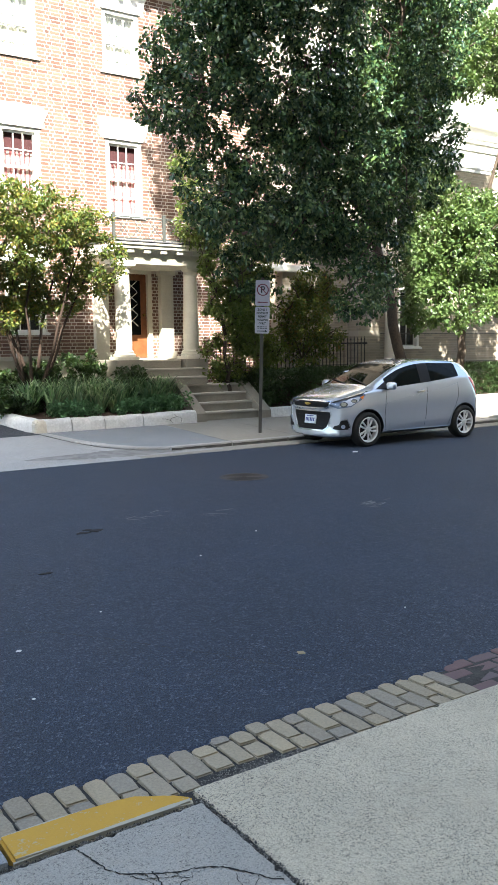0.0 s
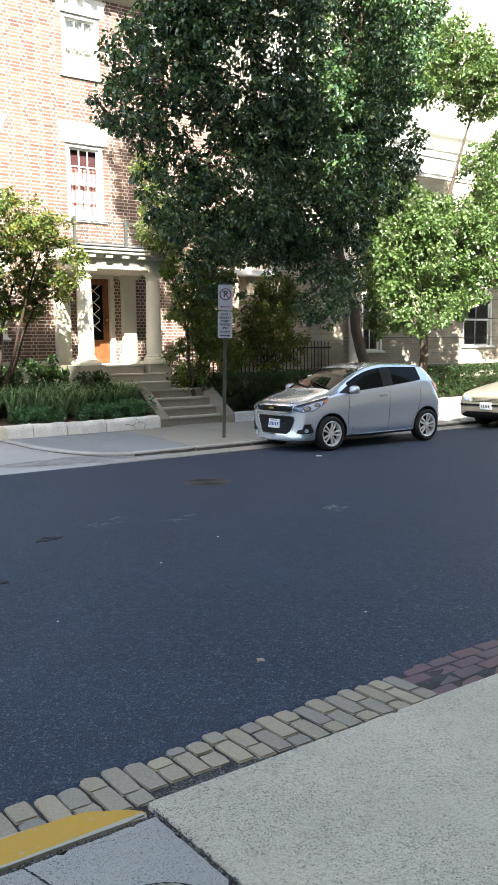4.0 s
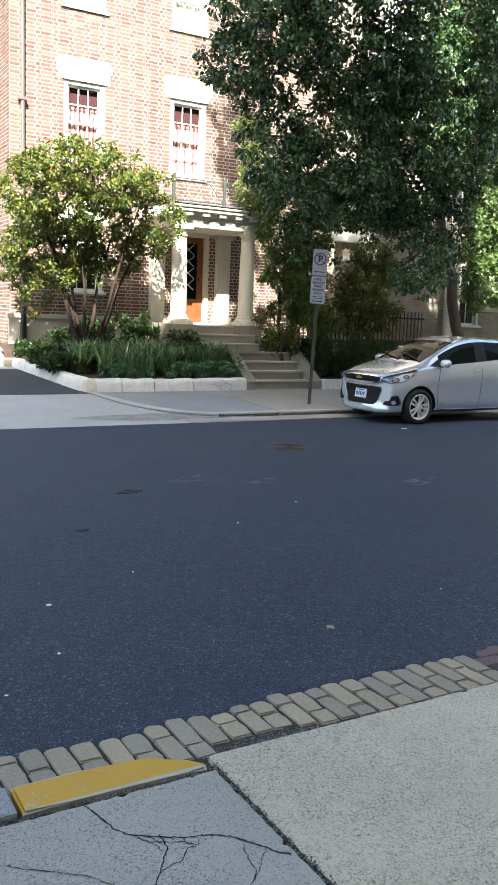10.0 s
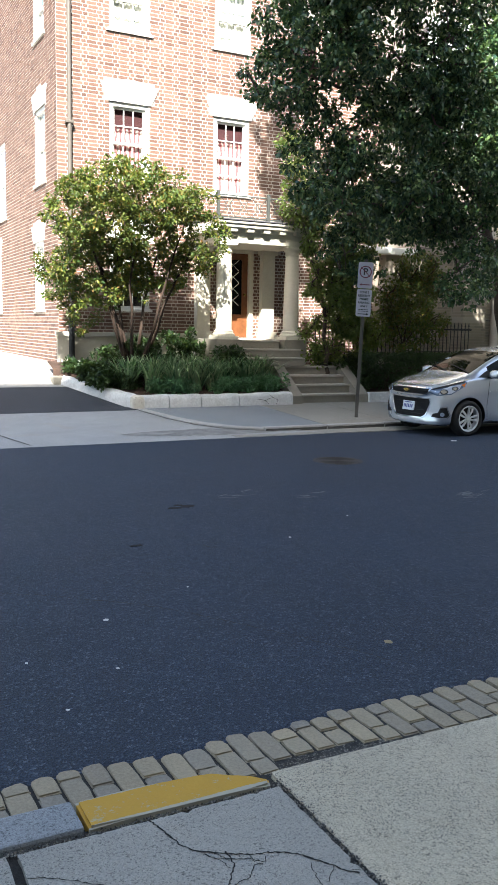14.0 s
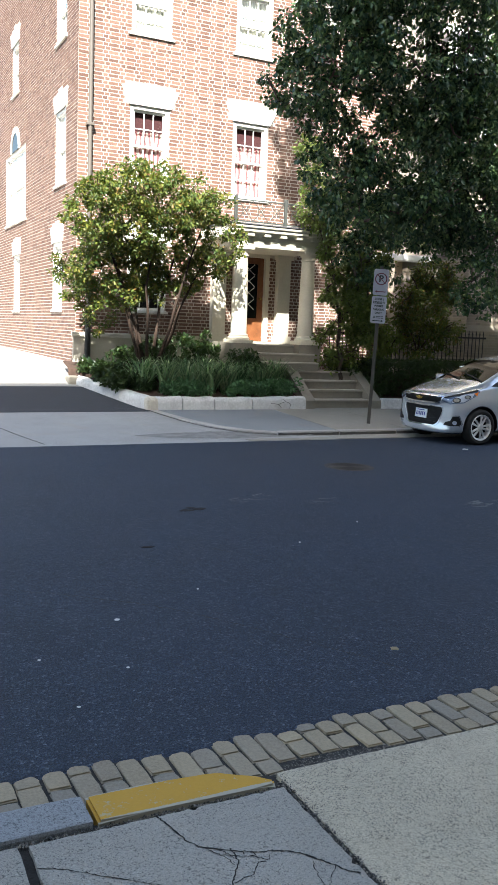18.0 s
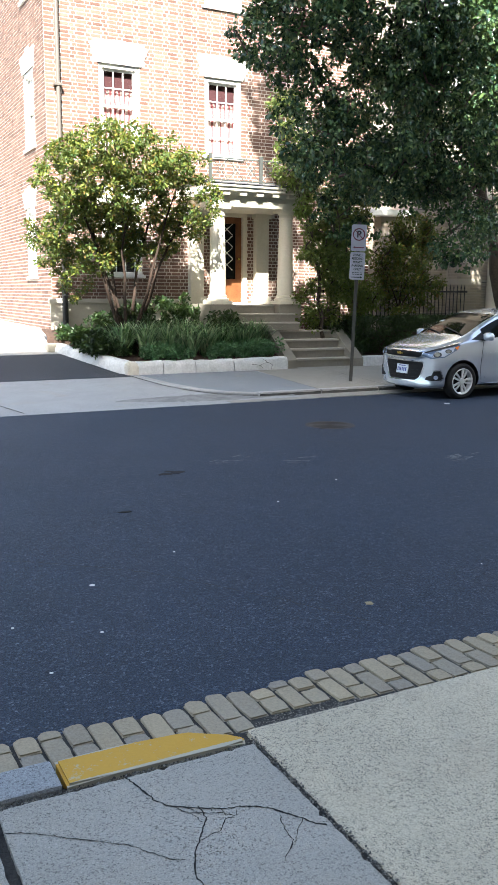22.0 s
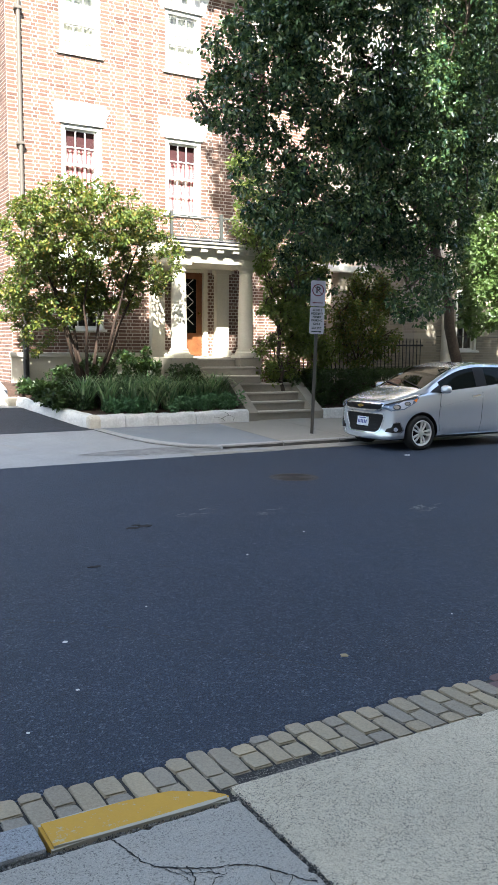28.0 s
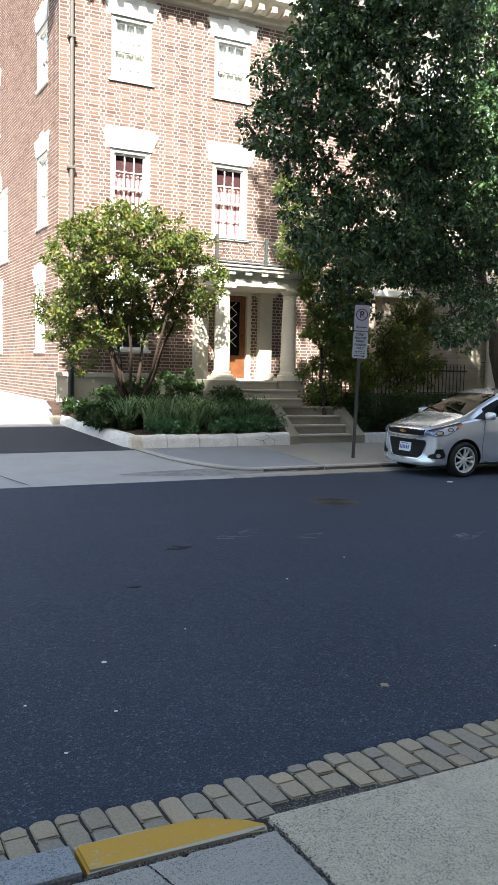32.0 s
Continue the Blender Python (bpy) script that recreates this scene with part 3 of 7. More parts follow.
slab("ramp_slab", list(np.arange(1.555, 5.0, 0.03)) + list(np.arange(5.0, 14.0, 0.2)), list(np.linspace(-4.4, 0, 12)) + list(np.linspace(0.1, 2.868, 80)), ramp_z, M["agg"], "pale exposed-aggregate concrete ramp", 0.0012, 4)
bm = B()
box(bm, -6, 1.59, -4.4, 2.80, -0.1, 0.028)
part("joint_bed", bm, M["tar"], near, "dark dirt in the joints")
verts, faces = sheet(list(np.arange(-6, 14.1, 0.25)), [2.78, 2.9, 3.0, 3.1, 3.2, 3.4], lambda x, y: 0.009 + 0.006 * wob(x, y, 0, 9))
raw("gutter_bed", verts, faces, M["tar"], near, "dark gritty bed of the gutter")


def grit(n, spot, seed, lo=0.0015, hi=0.0045):
    """Loose small stones, as one mesh; spot(rng) gives a place."""
    rg = random.Random(seed)
    vs, fs = [], []
    for _ in range(n):
        x, y, z = spot(rg)
        r = rg.uniform(lo, hi)
        i = len(vs)
        t = rg.uniform(0, 2)
        vs += [(x + r * math.cos(t + k * 1.571) * rg.uniform(0.8, 1.4), y + r * math.sin(t + k * 1.571) * rg.uniform(0.8, 1.4), z + r * rg.uniform(0, 0.3)) for k in range(4)] + [(x + r * 0.2, y, z + r * 1.1), (x, y, z - r)]
        fs += [(i + k, i + (k + 1) % 4, i + 4) for k in range(4)] + [(i + (k + 1) % 4, i + k, i + 5) for k in range(4)]
    raw("grit", vs, fs, M["grit"], near, "loose grit and crumbled stone", kind="stuff")


grit(2600, lambda r: (r.uniform(1.56, 2.2), 2.874 + abs(r.gauss(0, 0.05)), 0.006), 3, 0.002, 0.007)
grit(900, lambda r: (r.uniform(2.1, 4.5), 2.874 + abs(r.gauss(0, 0.018)), 0.006), 4, 0.002, 0.006)
grit(1300, lambda r: (1.540 + r.gauss(0, 0.011), r.uniform(0.9, 2.80), 0.038), 5)
grit(1200, lambda r: (r.uniform(-0.6, 1.5), 2.760 + r.gauss(0, 0.008), 0.040), 6)

# kerb stones at the near side
kerb = thing("kerb", 1.2, 2.9, 0, "low granite kerb stone beside the brick gutter", "kerb", kind="structure")
bm = B()
prism(bm, [(0.812, 2.778), (1.0, 2.774), (1.2, 2.771), (1.40, 2.766), (1.50, 2.764), (1.512, 2.80), (1.45, 2.848), (1.39, 2.893), (1.33, 2.922), (1.27, 2.943), (1.03, 2.951), (0.812, 2.957)], "z", -0.1, 0.053)
bmesh.ops.bevel(bm, geom=[e for e in bm.edges if all(v.co.z > 0 for v in e.verts)], offset=0.010, segments=2, affect="EDGES")
part("painted_kerb_stone", bm, M["yellow"], kerb, "kerb stone with worn yellow paint")
for i, (a, b) in enumerate(((0.03, 0.796), (-1.2, 0.015), (-2.6, -1.22), (-4.2, -2.62))):
    part("kerb_stone", box(B(), a, b, 2.778, 2.958, -0.1, 0.060, 0.014), M["granite"], kerb, "rough bluish granite kerb stone")

# cracks in the old slab: thin near-black ribbons laid on its surface
crack = thing("slab_cracks", 1.1, 2.4, 0.05, "branching dark cracks in the old slab", "crack", kind="stuff")
main_crack = [(1.008, 2.738), (1.024, 2.68), (1.041, 2.62), (1.053, 2.559), (1.084, 2.508), (1.189, 2.441), (1.248, 2.412), (1.30, 2.40), (1.348, 2.379), (1.395, 2.328), (1.442, 2.259), (1.475, 2.207), (1.521, 2.172)]
down_crack = [(1.172, 2.464), (1.168, 2.396), (1.124, 2.329), (1.089, 2.284), (1.054, 2.227), (1.027, 2.155), (1.03, 2.05), (0.99, 1.92)]
side_crack = [(0.566, 2.606), (0.645, 2.563), (0.72, 2.503), (0.80, 2.447), (0.897, 2.371), (0.94, 2.315), (0.984, 2.259), (1.048, 2.224)]
crazing = [[(1.111, 2.298), (1.182, 2.316), (1.227, 2.36), (1.262, 2.362)], [(1.099, 2.493), (1.122, 2.453), (1.148, 2.41), (1.143, 2.362)], [(1.122, 2.453), (1.172, 2.425), (1.22, 2.40), (1.262, 2.362), (1.29, 2.40)],
           [(1.135, 2.476), (1.15, 2.44), (1.168, 2.396)], [(1.205, 2.432), (1.195, 2.412)], [(1.235, 2.417), (1.227, 2.36)]]
branches = [[(1.448, 2.25), (1.379, 2.17), (1.321, 2.123), (1.267, 2.063)], [(1.39, 2.30), (1.372, 2.23), (1.365, 2.17), (1.30, 2.10)], [(1.475, 2.207), (1.50, 2.205), (1.521, 2.195)]]
for pts, w in [(main_crack, 0.0036), (down_crack, 0.0027), (side_crack, 0.0017)] + [(p, 0.0017) for p in crazing] + [(p, 0.0013) for p in branches]:
    bm = B()
    rng = random.Random(int(pts[0][0] * 1000 + pts[-1][1] * 77))
    fine = []
    for (ax, ay), (bx, by) in zip(pts, pts[1:]):
        for s in range(6):
            k = s / 6
            fine.append((ax + (bx - ax) * k + rng.uniform(-0.004, 0.004), min(ay + (by - ay) * k + rng.uniform(-0.004, 0.004), 2.739)))
    prev = None
    for (ax, ay), (bx, by) in zip(fine, fine[1:]):
        d = Vector((bx - ax, by - ay, 0))
        nrm = Vector((-d.y, d.x, 0)).normalized() * w * rng.uniform(0.35, 1.3)
        c = Vector((ax, ay, old_z(ax, ay) + 0.002))
        row = [bm.verts.new(c + nrm), bm.verts.new(c - nrm)]
        if prev:
            bm.faces.new((prev[0], prev[1], row[1], row[0]))
        prev = row
    part("crack", bm, M["near_black"], crack)

# far kerb, gutter, pavement, driveway apron
far = thing("pavement", 10, 14, 0.1, "pale concrete pavement with a kerb along the street", "pavement", kind="structure")


def apron_x(y):
    """Right side of the driveway apron: the curved kerb."""
    return lerp([(12.45, 7.6), (12.6, 6.8), (12.9, 6.25), (13.4, 5.85), (14.0, 5.6), (15.0, 5.38), (15.6, 5.3)], y)


bm = B()
ys = list(np.linspace(12.62, 15.4, 16))
grid = []
for y in ys:
    x0 = apron_x(y) + 0.16
    grid.append([bm.verts.new((x0 + (8.0 - x0) * k / 6, y, walk_z(y))) for k in range(7)])
for a, b in zip(grid, grid[1:]):
    for i in range(6):
        bm.faces.new((a[i], a[i + 1], b[i + 1], b[i]))
part("pavement_slab", bm, M["walk_grey"], far, "bluish grey pavement patch")
for i in range(22):
    x0 = 8.01 + i * 1.52
    vs, fs = sheet([x0, x0 + 1.51], [12.72, 13.9, 15.4], lambda x, y: walk_z(y))
    raw("pavement_slab", vs, fs, M["walk_conc"], far)
bm = B()
box(bm, 7.6, 60, 12.72, 15.5, -0.1, 0.07)
part("pavement_bed", bm, M["tar"], far)
# kerb: curved piece then straight stones
pts = [(apron_x(y), y) for y in np.linspace(15.3, 12.62, 24)]
bm = B()
rows_ = []
for i, (x, y) in enumerate(pts):
    h = walk_z(y)
    a, b = pts[max(0, i - 1)], pts[min(len(pts) - 1, i + 1)]
    d = Vector((b[0] - a[0], b[1] - a[1], 0)).normalized()
    nrm = Vector((-d.y, d.x, 0))
    if nrm.y < 0 and nrm.x < 0:
        nrm = -nrm
    zb = drive_z(y) - 0.05
    rows_.append([bm.verts.new((x, y, zb)), bm.verts.new((x, y, h - 0.015)), bm.verts.new((x + nrm.x * 0.015, y + nrm.y * 0.015, h + 0.004)), bm.verts.new((x + nrm.x * 0.17, y + nrm.y * 0.17, h + 0.004)), bm.verts.new((x + nrm.x * 0.17, y + nrm.y * 0.17, zb))])
for a, b in zip(rows_, rows_[1:]):
    for i in range(4):
        bm.faces.new((a[i], a[i + 1], b[i + 1], b[i]))
# thin uneven dark strip laid along the curved kerb's foot
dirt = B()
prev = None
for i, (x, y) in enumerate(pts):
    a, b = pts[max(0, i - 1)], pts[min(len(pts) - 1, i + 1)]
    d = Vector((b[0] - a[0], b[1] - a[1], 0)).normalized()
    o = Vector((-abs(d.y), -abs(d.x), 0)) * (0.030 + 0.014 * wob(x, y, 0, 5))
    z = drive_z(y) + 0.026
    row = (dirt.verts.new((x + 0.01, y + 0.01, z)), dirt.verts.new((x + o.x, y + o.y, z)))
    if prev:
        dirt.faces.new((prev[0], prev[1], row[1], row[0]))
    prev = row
part("kerb_dirt", dirt, M["tar"], far, "thin dark strip along the foot of the kerb")
part("curved_kerb", bm, M["kerb"], far, "pale curved concrete kerb of the driveway", smooth=True)
for i in range(30):
    x0 = 6.75 + i * 1.22
    ks_ = part("kerb_stone", box(B(), x0, x0 + 1.20, 12.57 + 0.004 * wob(x0, 0, 0, 3), 12.73, -0.1, 0.098 + 0.004 * wob(x0, 1, 0, 5), 0.014), M["kerb"], far, "pale-topped granite kerb stone")
    # darker band with an uneven top on the lower kerb face
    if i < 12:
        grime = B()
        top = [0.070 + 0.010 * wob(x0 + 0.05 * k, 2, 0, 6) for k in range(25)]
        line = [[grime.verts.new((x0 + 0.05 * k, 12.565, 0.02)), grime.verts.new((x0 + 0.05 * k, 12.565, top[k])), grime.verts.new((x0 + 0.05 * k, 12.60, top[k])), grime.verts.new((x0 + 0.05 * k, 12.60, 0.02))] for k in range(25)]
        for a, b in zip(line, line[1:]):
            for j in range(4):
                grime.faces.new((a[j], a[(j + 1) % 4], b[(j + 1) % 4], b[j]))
        part("grime", grime, M["kerb_dark_band"], ks_, "darker lower band on the kerb face")

drive = thing("driveway", 2, 15, 0, "concrete driveway apron rising to an asphalt drive", "driveway", kind="structure")
bm = B()
ys = list(np.linspace(12.07, 15.03, 20))
grid = []
for y in ys:
    x1 = apron_x(y) + 0.02
    grid.append([bm.verts.new((-3 + (x1 + 3) * k / 12, y, drive_z(y) + 0.018 + 0.004 * wob(x1 * k, y))) for k in range(13)])
for a, b in zip(grid, grid[1:]):
    for i in range(12):
        bm.faces.new((a[i], a[i + 1], b[i + 1], b[i]))
part("apron", bm, M["apron"], drive, "stained pale concrete apron")
bm = B()
rg = random.Random(6)
lo_, hi_ = [], []
for k in range(41):
    x = 4.3 + 3.1 * k / 40
    mid, half = 12.78 - 0.055 * (x - 4.3) + 0.03 * wob(x, 0, 0, 2), 0.34 * math.sin(math.pi * (k + 0.5) / 41) ** 0.8
    lo_.append((x, mid - half * rg.uniform(0.75, 1.05)))
    hi_.append((x, min(mid + half * rg.uniform(0.75, 1.05), lerp([(5.6, 13.9), (5.85, 13.32), (6.25, 12.82), (6.8, 12.52), (7.6, 12.38)], x))))
for k in range(40):
    bm.faces.new([bm.verts.new((x_, y_, drive_z(y_) + 0.0245)) for x_, y_ in (lo_[k], lo_[k + 1], hi_[k + 1], hi_[k])])
bmesh.ops.remove_doubles(bm, verts=bm.verts, dist=0.0005)
part("patch", bm, M["stain"], drive, "dark worn stain on the apron")
bm = B()
for (ax, ay), (bx, by) in (((2.0, 14.9), (2.75, 12.2)), ((-1.2, 14.9), (-0.6, 12.2))):
    w = 0.012
    bm.faces.new([bm.verts.new((x_, y_, drive_z(y_) + 0.0265)) for x_, y_ in ((ax - w, ay), (ax + w, ay), (bx + w, by), (bx - w, by))])
bmesh.ops.subdivide_edges(bm, edges=bm.edges, cuts=8, use_grid_fill=True)
for v in bm.verts:
    v.co.z = drive_z(v.co.y) + 0.0265
part("joint", bm, M["tar"], drive, "dark open joint in the apron")
bm = box(B(), 6.0, 60, 12.10, 12.575, -0.1, 0.024)
part("gutter", bm, M["walk_conc"], drive, "concrete gutter strip")
vs, fs = sheet(list(np.linspace(-3, 5.36, 20)), list(np.linspace(15.0, 16.7, 14)), lambda x, y: drive_z(y) + (0.028 if y > 15.01 else 0.0) + 0.005 * wob(x, y))
raw("drive_surface", vs, fs, M["drive_asphalt"], drive, "grey asphalt drive", smooth=True)
# split at the shade edge: the paler colour carries the sunlit brightness
vs, fs = sheet(list(np.linspace(-3, 6.0, 20)), list(np.linspace(16.7, 40, 50)), lambda x, y: drive_z(y) + 0.03 + 0.005 * wob(x, y))
raw("drive_slab", vs, fs, M["drive_sunlit"], drive, "paler concrete drive past the shade edge, sun put into its colour", smooth=True)
# manhole cover and iron lid
mh = thing("manhole_cover", 6.15, 9.45, 0.02, "round rusty cast iron manhole cover in the asphalt", "manhole")
zc = road_z(6.15, 9.45)
part("ring", lathe(B(), [(0.33, zc - 0.02), (0.33, zc + 0.004), (0.285, zc + 0.005), (0.28, zc - 0.01)], 32, Matrix.Translation((6.15, 9.45, 0))), M["manhole"], mh)
bm = lathe(B(), [(0.278, zc - 0.01), (0.278, zc + 0.004)] + [(0.26 - 0.017 * k, zc + (0.008 if k % 2 else 0.001)) for k in range(15)] + [(0.0, zc + 0.008)], 32, Matrix.Translation((6.15, 9.45, 0)))
part("lid", bm, M["manhole"], mh, "ribbed cast iron lid")


# ---- the brick house ----
FY, HX0, HX1, HTOP = 17.77, 4.62, 10.25, 9.75
WING_Y, WING_X = 19.0, 13.36


def spans(lo, hi, holes):
    """What is left of lo..hi without the holes."""
    out, cur = [], lo
    for a, b in sorted(holes):
        if b <= cur or a >= hi:
            continue
        if a > cur:
            out.append((cur, min(a, hi)))
        cur = max(cur, b)
    if cur < hi:
        out.append((cur, hi))
    return out


def cells(bm, u0, u1, z0, z1, holes, put):
    """Boxes that fill a wall between its openings (u0, u1, z0, z1)."""
    zs = sorted({z0, z1, *[z for h in holes for z in h[2:4] if z0 < z < z1]})
    us = sorted({u0, u1, *[u for h in holes for u in h[0:2] if u0 < u < u1]})
    for a, b in zip(zs, zs[1:]):
        for s, e in zip(us, us[1:]):
            if not any(h[0] < (s + e) / 2 < h[1] and h[2] < (a + b) / 2 < h[3] for h in holes):
                put(bm, s, e, a, b)
    bmesh.ops.remove_doubles(bm, verts=bm.verts, dist=1e-5)
    bm.verts.index_update()
    twins = {}
    for f in bm.faces:
        twins.setdefault(tuple(sorted(v.index for v in f.verts)), []).append(f)
    bmesh.ops.delete(bm, geom=[f for fs_ in twins.values() if len(fs_) > 1 for f in fs_], context="FACES_ONLY")


def brickwork(u0, u1, z0, z1, holes, place, length=0.203, high=0.056, joint=0.0185, proud=0.005, seed=1, header=True):
    """Courses of bricks as boxes in the Flemish bond; place(u, z, d) gives the world point, d metres out of the wall."""
    rng = random.Random(seed)
    out = []
    z, row = z0, 0
    half = length / 2 - joint / 2
    while z + high * 0.5 < z1:
        zt = min(z + high, z1)
        mid = (z + zt) / 2
        free = spans(u0, u1, [(h[0], h[1]) for h in holes if h[2] - 0.01 < mid < h[3] + 0.01])
        u = u0 - (0.75 * length if row % 2 else 0.0)
        k = row % 2
        while u < u1:
            ln = length if (k % 2 == 0 or not header) else half
            for s, e in free:
                a, b = max(u, s), min(u + ln, e)
                if b - a > 0.03:
                    d = proud + rng.uniform(-0.002, 0.0015)
                    out.append((a, b, z, zt, d))
            u += ln + joint
            k += 1
        z += high + joint
        row += 1
    return out


def brick_mesh(name, bricks, place, material, parent, label=""):
    verts, faces = [], []
    for a, b, z0, z1, d in bricks:
        i = len(verts)
        for u, z in ((a, z0), (b, z0), (b, z1), (a, z1)):
            verts.append(place(u, z, 0.0))
        for u, z in ((a, z0), (b, z0), (b, z1), (a, z1)):
            verts.append(place(u, z, d))
        faces += [(i + 4, i + 5, i + 6, i + 7), (i, i + 1, i + 5, i + 4), (i + 1, i + 2, i + 6, i + 5), (i + 2, i + 3, i + 7, i + 6), (i + 3, i, i + 4, i + 7)]
    return raw(name, verts, faces, material, parent, label, kind="stuff")


# openings: (u0, u1, z0, z1)
WIN_F = [(5.72, 6.60, 4.80, 6.34), (8.09, 8.97, 4.72, 6.33), (5.72, 6.60, 7.78, 9.05), (8.09, 8.97, 7.78, 9.05), (5.72, 6.60, 2.12, 3.55)]
DOOR = (8.20, 9.12, 1.52, 3.55)
WIN_S = [(18.72, 19.62, 4.80, 6.34), (18.72, 19.62, 7.80, 9.05), (18.95, 19.80, 2.08, 3.55), (23.80, 24.65, 7.80, 9.05), (23.6, 24.4, 2.08, 3.55), (22.85, 25.55, 4.45, 6.30)]


def lintel_hole(w):
    return (w[0] - 0.12, w[1] + 0.12, w[3], w[3] + 0.42)


house = thing("brick_house", 8, 20, 0.5, "three-storey red brick town house with pale stone lintels", "house")
front_place = lambda u, z, d: (u, FY - d, z)
side_place = lambda u, z, d: (HX0 - d, u, z)
bm = B()
cells(bm, HX0, HX1, 0.4, HTOP, WIN_F + [DOOR], lambda b_, s, e, a, c: box(b_, s, e, FY, FY + 0.32, a, c))
wall_f = part("front_wall", bm, M["mortar"], house, "brick wall with pale mortar joints")
bm = B()
cells(bm, FY + 0.32, 34.0, 0.4, 12.4, WIN_S, lambda b_, s, e, a, c: box(b_, HX0, HX0 + 0.32, s, e, a, c))
wall_s = part("side_wall", bm, M["mortar"], house)
bm = B()
box(bm, HX1 - 0.32, HX1, FY + 0.32, 34, 0.4, HTOP)
box(bm, HX0, HX1, 34, 34.3, 0.4, HTOP)
part("back_wall", bm, M["mortar"], house)
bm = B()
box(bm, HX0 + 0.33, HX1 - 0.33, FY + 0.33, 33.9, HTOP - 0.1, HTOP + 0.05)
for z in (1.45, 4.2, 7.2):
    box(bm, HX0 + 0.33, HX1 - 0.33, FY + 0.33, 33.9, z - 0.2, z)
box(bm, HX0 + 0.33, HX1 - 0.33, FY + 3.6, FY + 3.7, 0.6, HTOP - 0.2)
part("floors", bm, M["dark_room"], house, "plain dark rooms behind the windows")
f_holes = WIN_F + [DOOR] + [lintel_hole(w) for w in WIN_F[:5]] + [(HX0, 7.45, 0.0, 1.5), (7.45, 9.85, 3.45, 3.93)]
fb = brickwork(HX0 + 0.005, HX1, 0.62, 9.5, f_holes, front_place, seed=4)
near_bricks = [b for b in fb if 7.2 < b[0] < 10.2 and 1.5 < b[2] < 3.4][:300]
near_set = set(near_bricks)
brick_mesh("brickwork", [b for b in fb if b not in near_set], front_place, M["brick"], wall_f, "weathered orange red facing bricks in the Flemish bond")
s_holes = WIN_S + [lintel_hole(w) for w in WIN_S[:5]]
brick_mesh("brickwork", brickwork(FY, 33.0, 0.8, 12.3, s_holes, side_place, seed=6), side_place, M["brick"], wall_s, "weathered red facing bricks")
# set-back wing beside the front block
bm = B()
box(bm, HX1, WING_X, WING_Y, WING_Y + 0.32, 0.4, 9.2)
box(bm, WING_X - 0.32, WING_X, WING_Y + 0.32, 34, 0.4, 9.2)
wall_w = part("wing_wall", bm, M["mortar"], house, "set-back brick wall beside the porch")
wing_place = lambda u, z, d: (u, WING_Y - d, z)
brick_mesh("brickwork", brickwork(HX1, WING_X, 0.62, 9.1, [], wing_place, seed=14), wing_place, M["brick"], wall_w)
part("wing_coping", box(B(), HX1, WING_X, WING_Y - 0.06, WING_Y + 0.4, 9.2, 9.35, 0.015), M["limestone"], house, "pale stone coping")
return_place = lambda u, z, d: (HX1 + d, u, z)
brick_mesh("brickwork", brickwork(FY, WING_Y, 0.62, 9.5, [], return_place, seed=16), return_place, M["brick"], wall_f)
# stone base course
bm = B()
box(bm, HX0 - 0.05, 7.45, FY - 0.06, FY + 0.0, 0.4, 1.50, 0.01)
part("stone_base", bm, M["limestone"], house, "pale stone base course")
bm = B()
box(bm, HX0 - 0.09, 7.47, FY - 0.11, FY - 0.0, 1.50, 1.60, 0.015)
part("base_moulding", bm, M["limestone"], house)

# cornice with modillions
bm = B()
prof = [(FY - 0.0, 9.52), (FY - 0.10, 9.56), (FY - 0.12, 9.66), (FY - 0.50, 9.80), (FY - 0.56, 9.86), (FY - 0.56, 9.98), (FY - 0.62, 10.02), (FY - 0.62, 10.10), (FY + 0.2, 10.14), (FY + 0.2, 9.52)]
prism(bm, prof, "x", HX0 - 0.5, HX1 + 0.35)
cornice = part("cornice", bm, M["cream_paint"], house, "cream painted cornice")
for i in range(18):
    x = HX0 - 0.3 + i * 0.33
    part("modillion", box(B(), x, x + 0.13, FY - 0.46, FY - 0.1, 9.64, 9.80, 0.01), M["cream_paint"], cornice)
bm = B()
box(bm, HX0 + 0.05, HX1, FY + 0.1, 34.2, 10.14, 10.2)
part("roof", bm, M["roof"], house, "flat dark roof")


def lintel(name, w, place, depth, parent):
    """A flared flat arch of stone with a stepped key."""
    u0, u1, zb = w[0], w[1], w[3]
    mid = (u0 + u1) / 2
    t = zb + 0.36
    poly = [(u0 - 0.03, zb), (u1 + 0.03, zb), (u1 + 0.20, t), (mid + 0.30, t), (mid + 0.30, t + 0.02), (mid + 0.115, t + 0.02), (mid + 0.14, t + 0.10), (mid - 0.14, t + 0.10), (mid - 0.115, t + 0.02), (mid - 0.30, t + 0.02), (mid - 0.30, t), (u0 - 0.20, t)]
    bm = B()
    lo = [bm.verts.new(place(u, z, -0.05)) for u, z in poly]
    hi = [bm.verts.new(place(u, z, 0.03)) for u, z in poly]
    n = len(poly)
    for i in range(n):
        bm.faces.new((lo[i], lo[(i + 1) % n], hi[(i + 1) % n], hi[i]))
    bm.faces.new(hi)
    bm.faces.new(list(reversed(lo)))
    return part(name, bm, M["white_paint"], parent, "white stone flat-arch lintel")


def pbox(bm, place, u0, u1, z0, z1, d0, d1, bevel=0.0):
    a, b = Vector(place(u0, z0, d0)), Vector(place(u1, z1, d1))
    return box(bm, min(a.x, b.x), max(a.x, b.x), min(a.y, b.y), max(a.y, b.y), min(a.z, b.z), max(a.z, b.z), bevel)


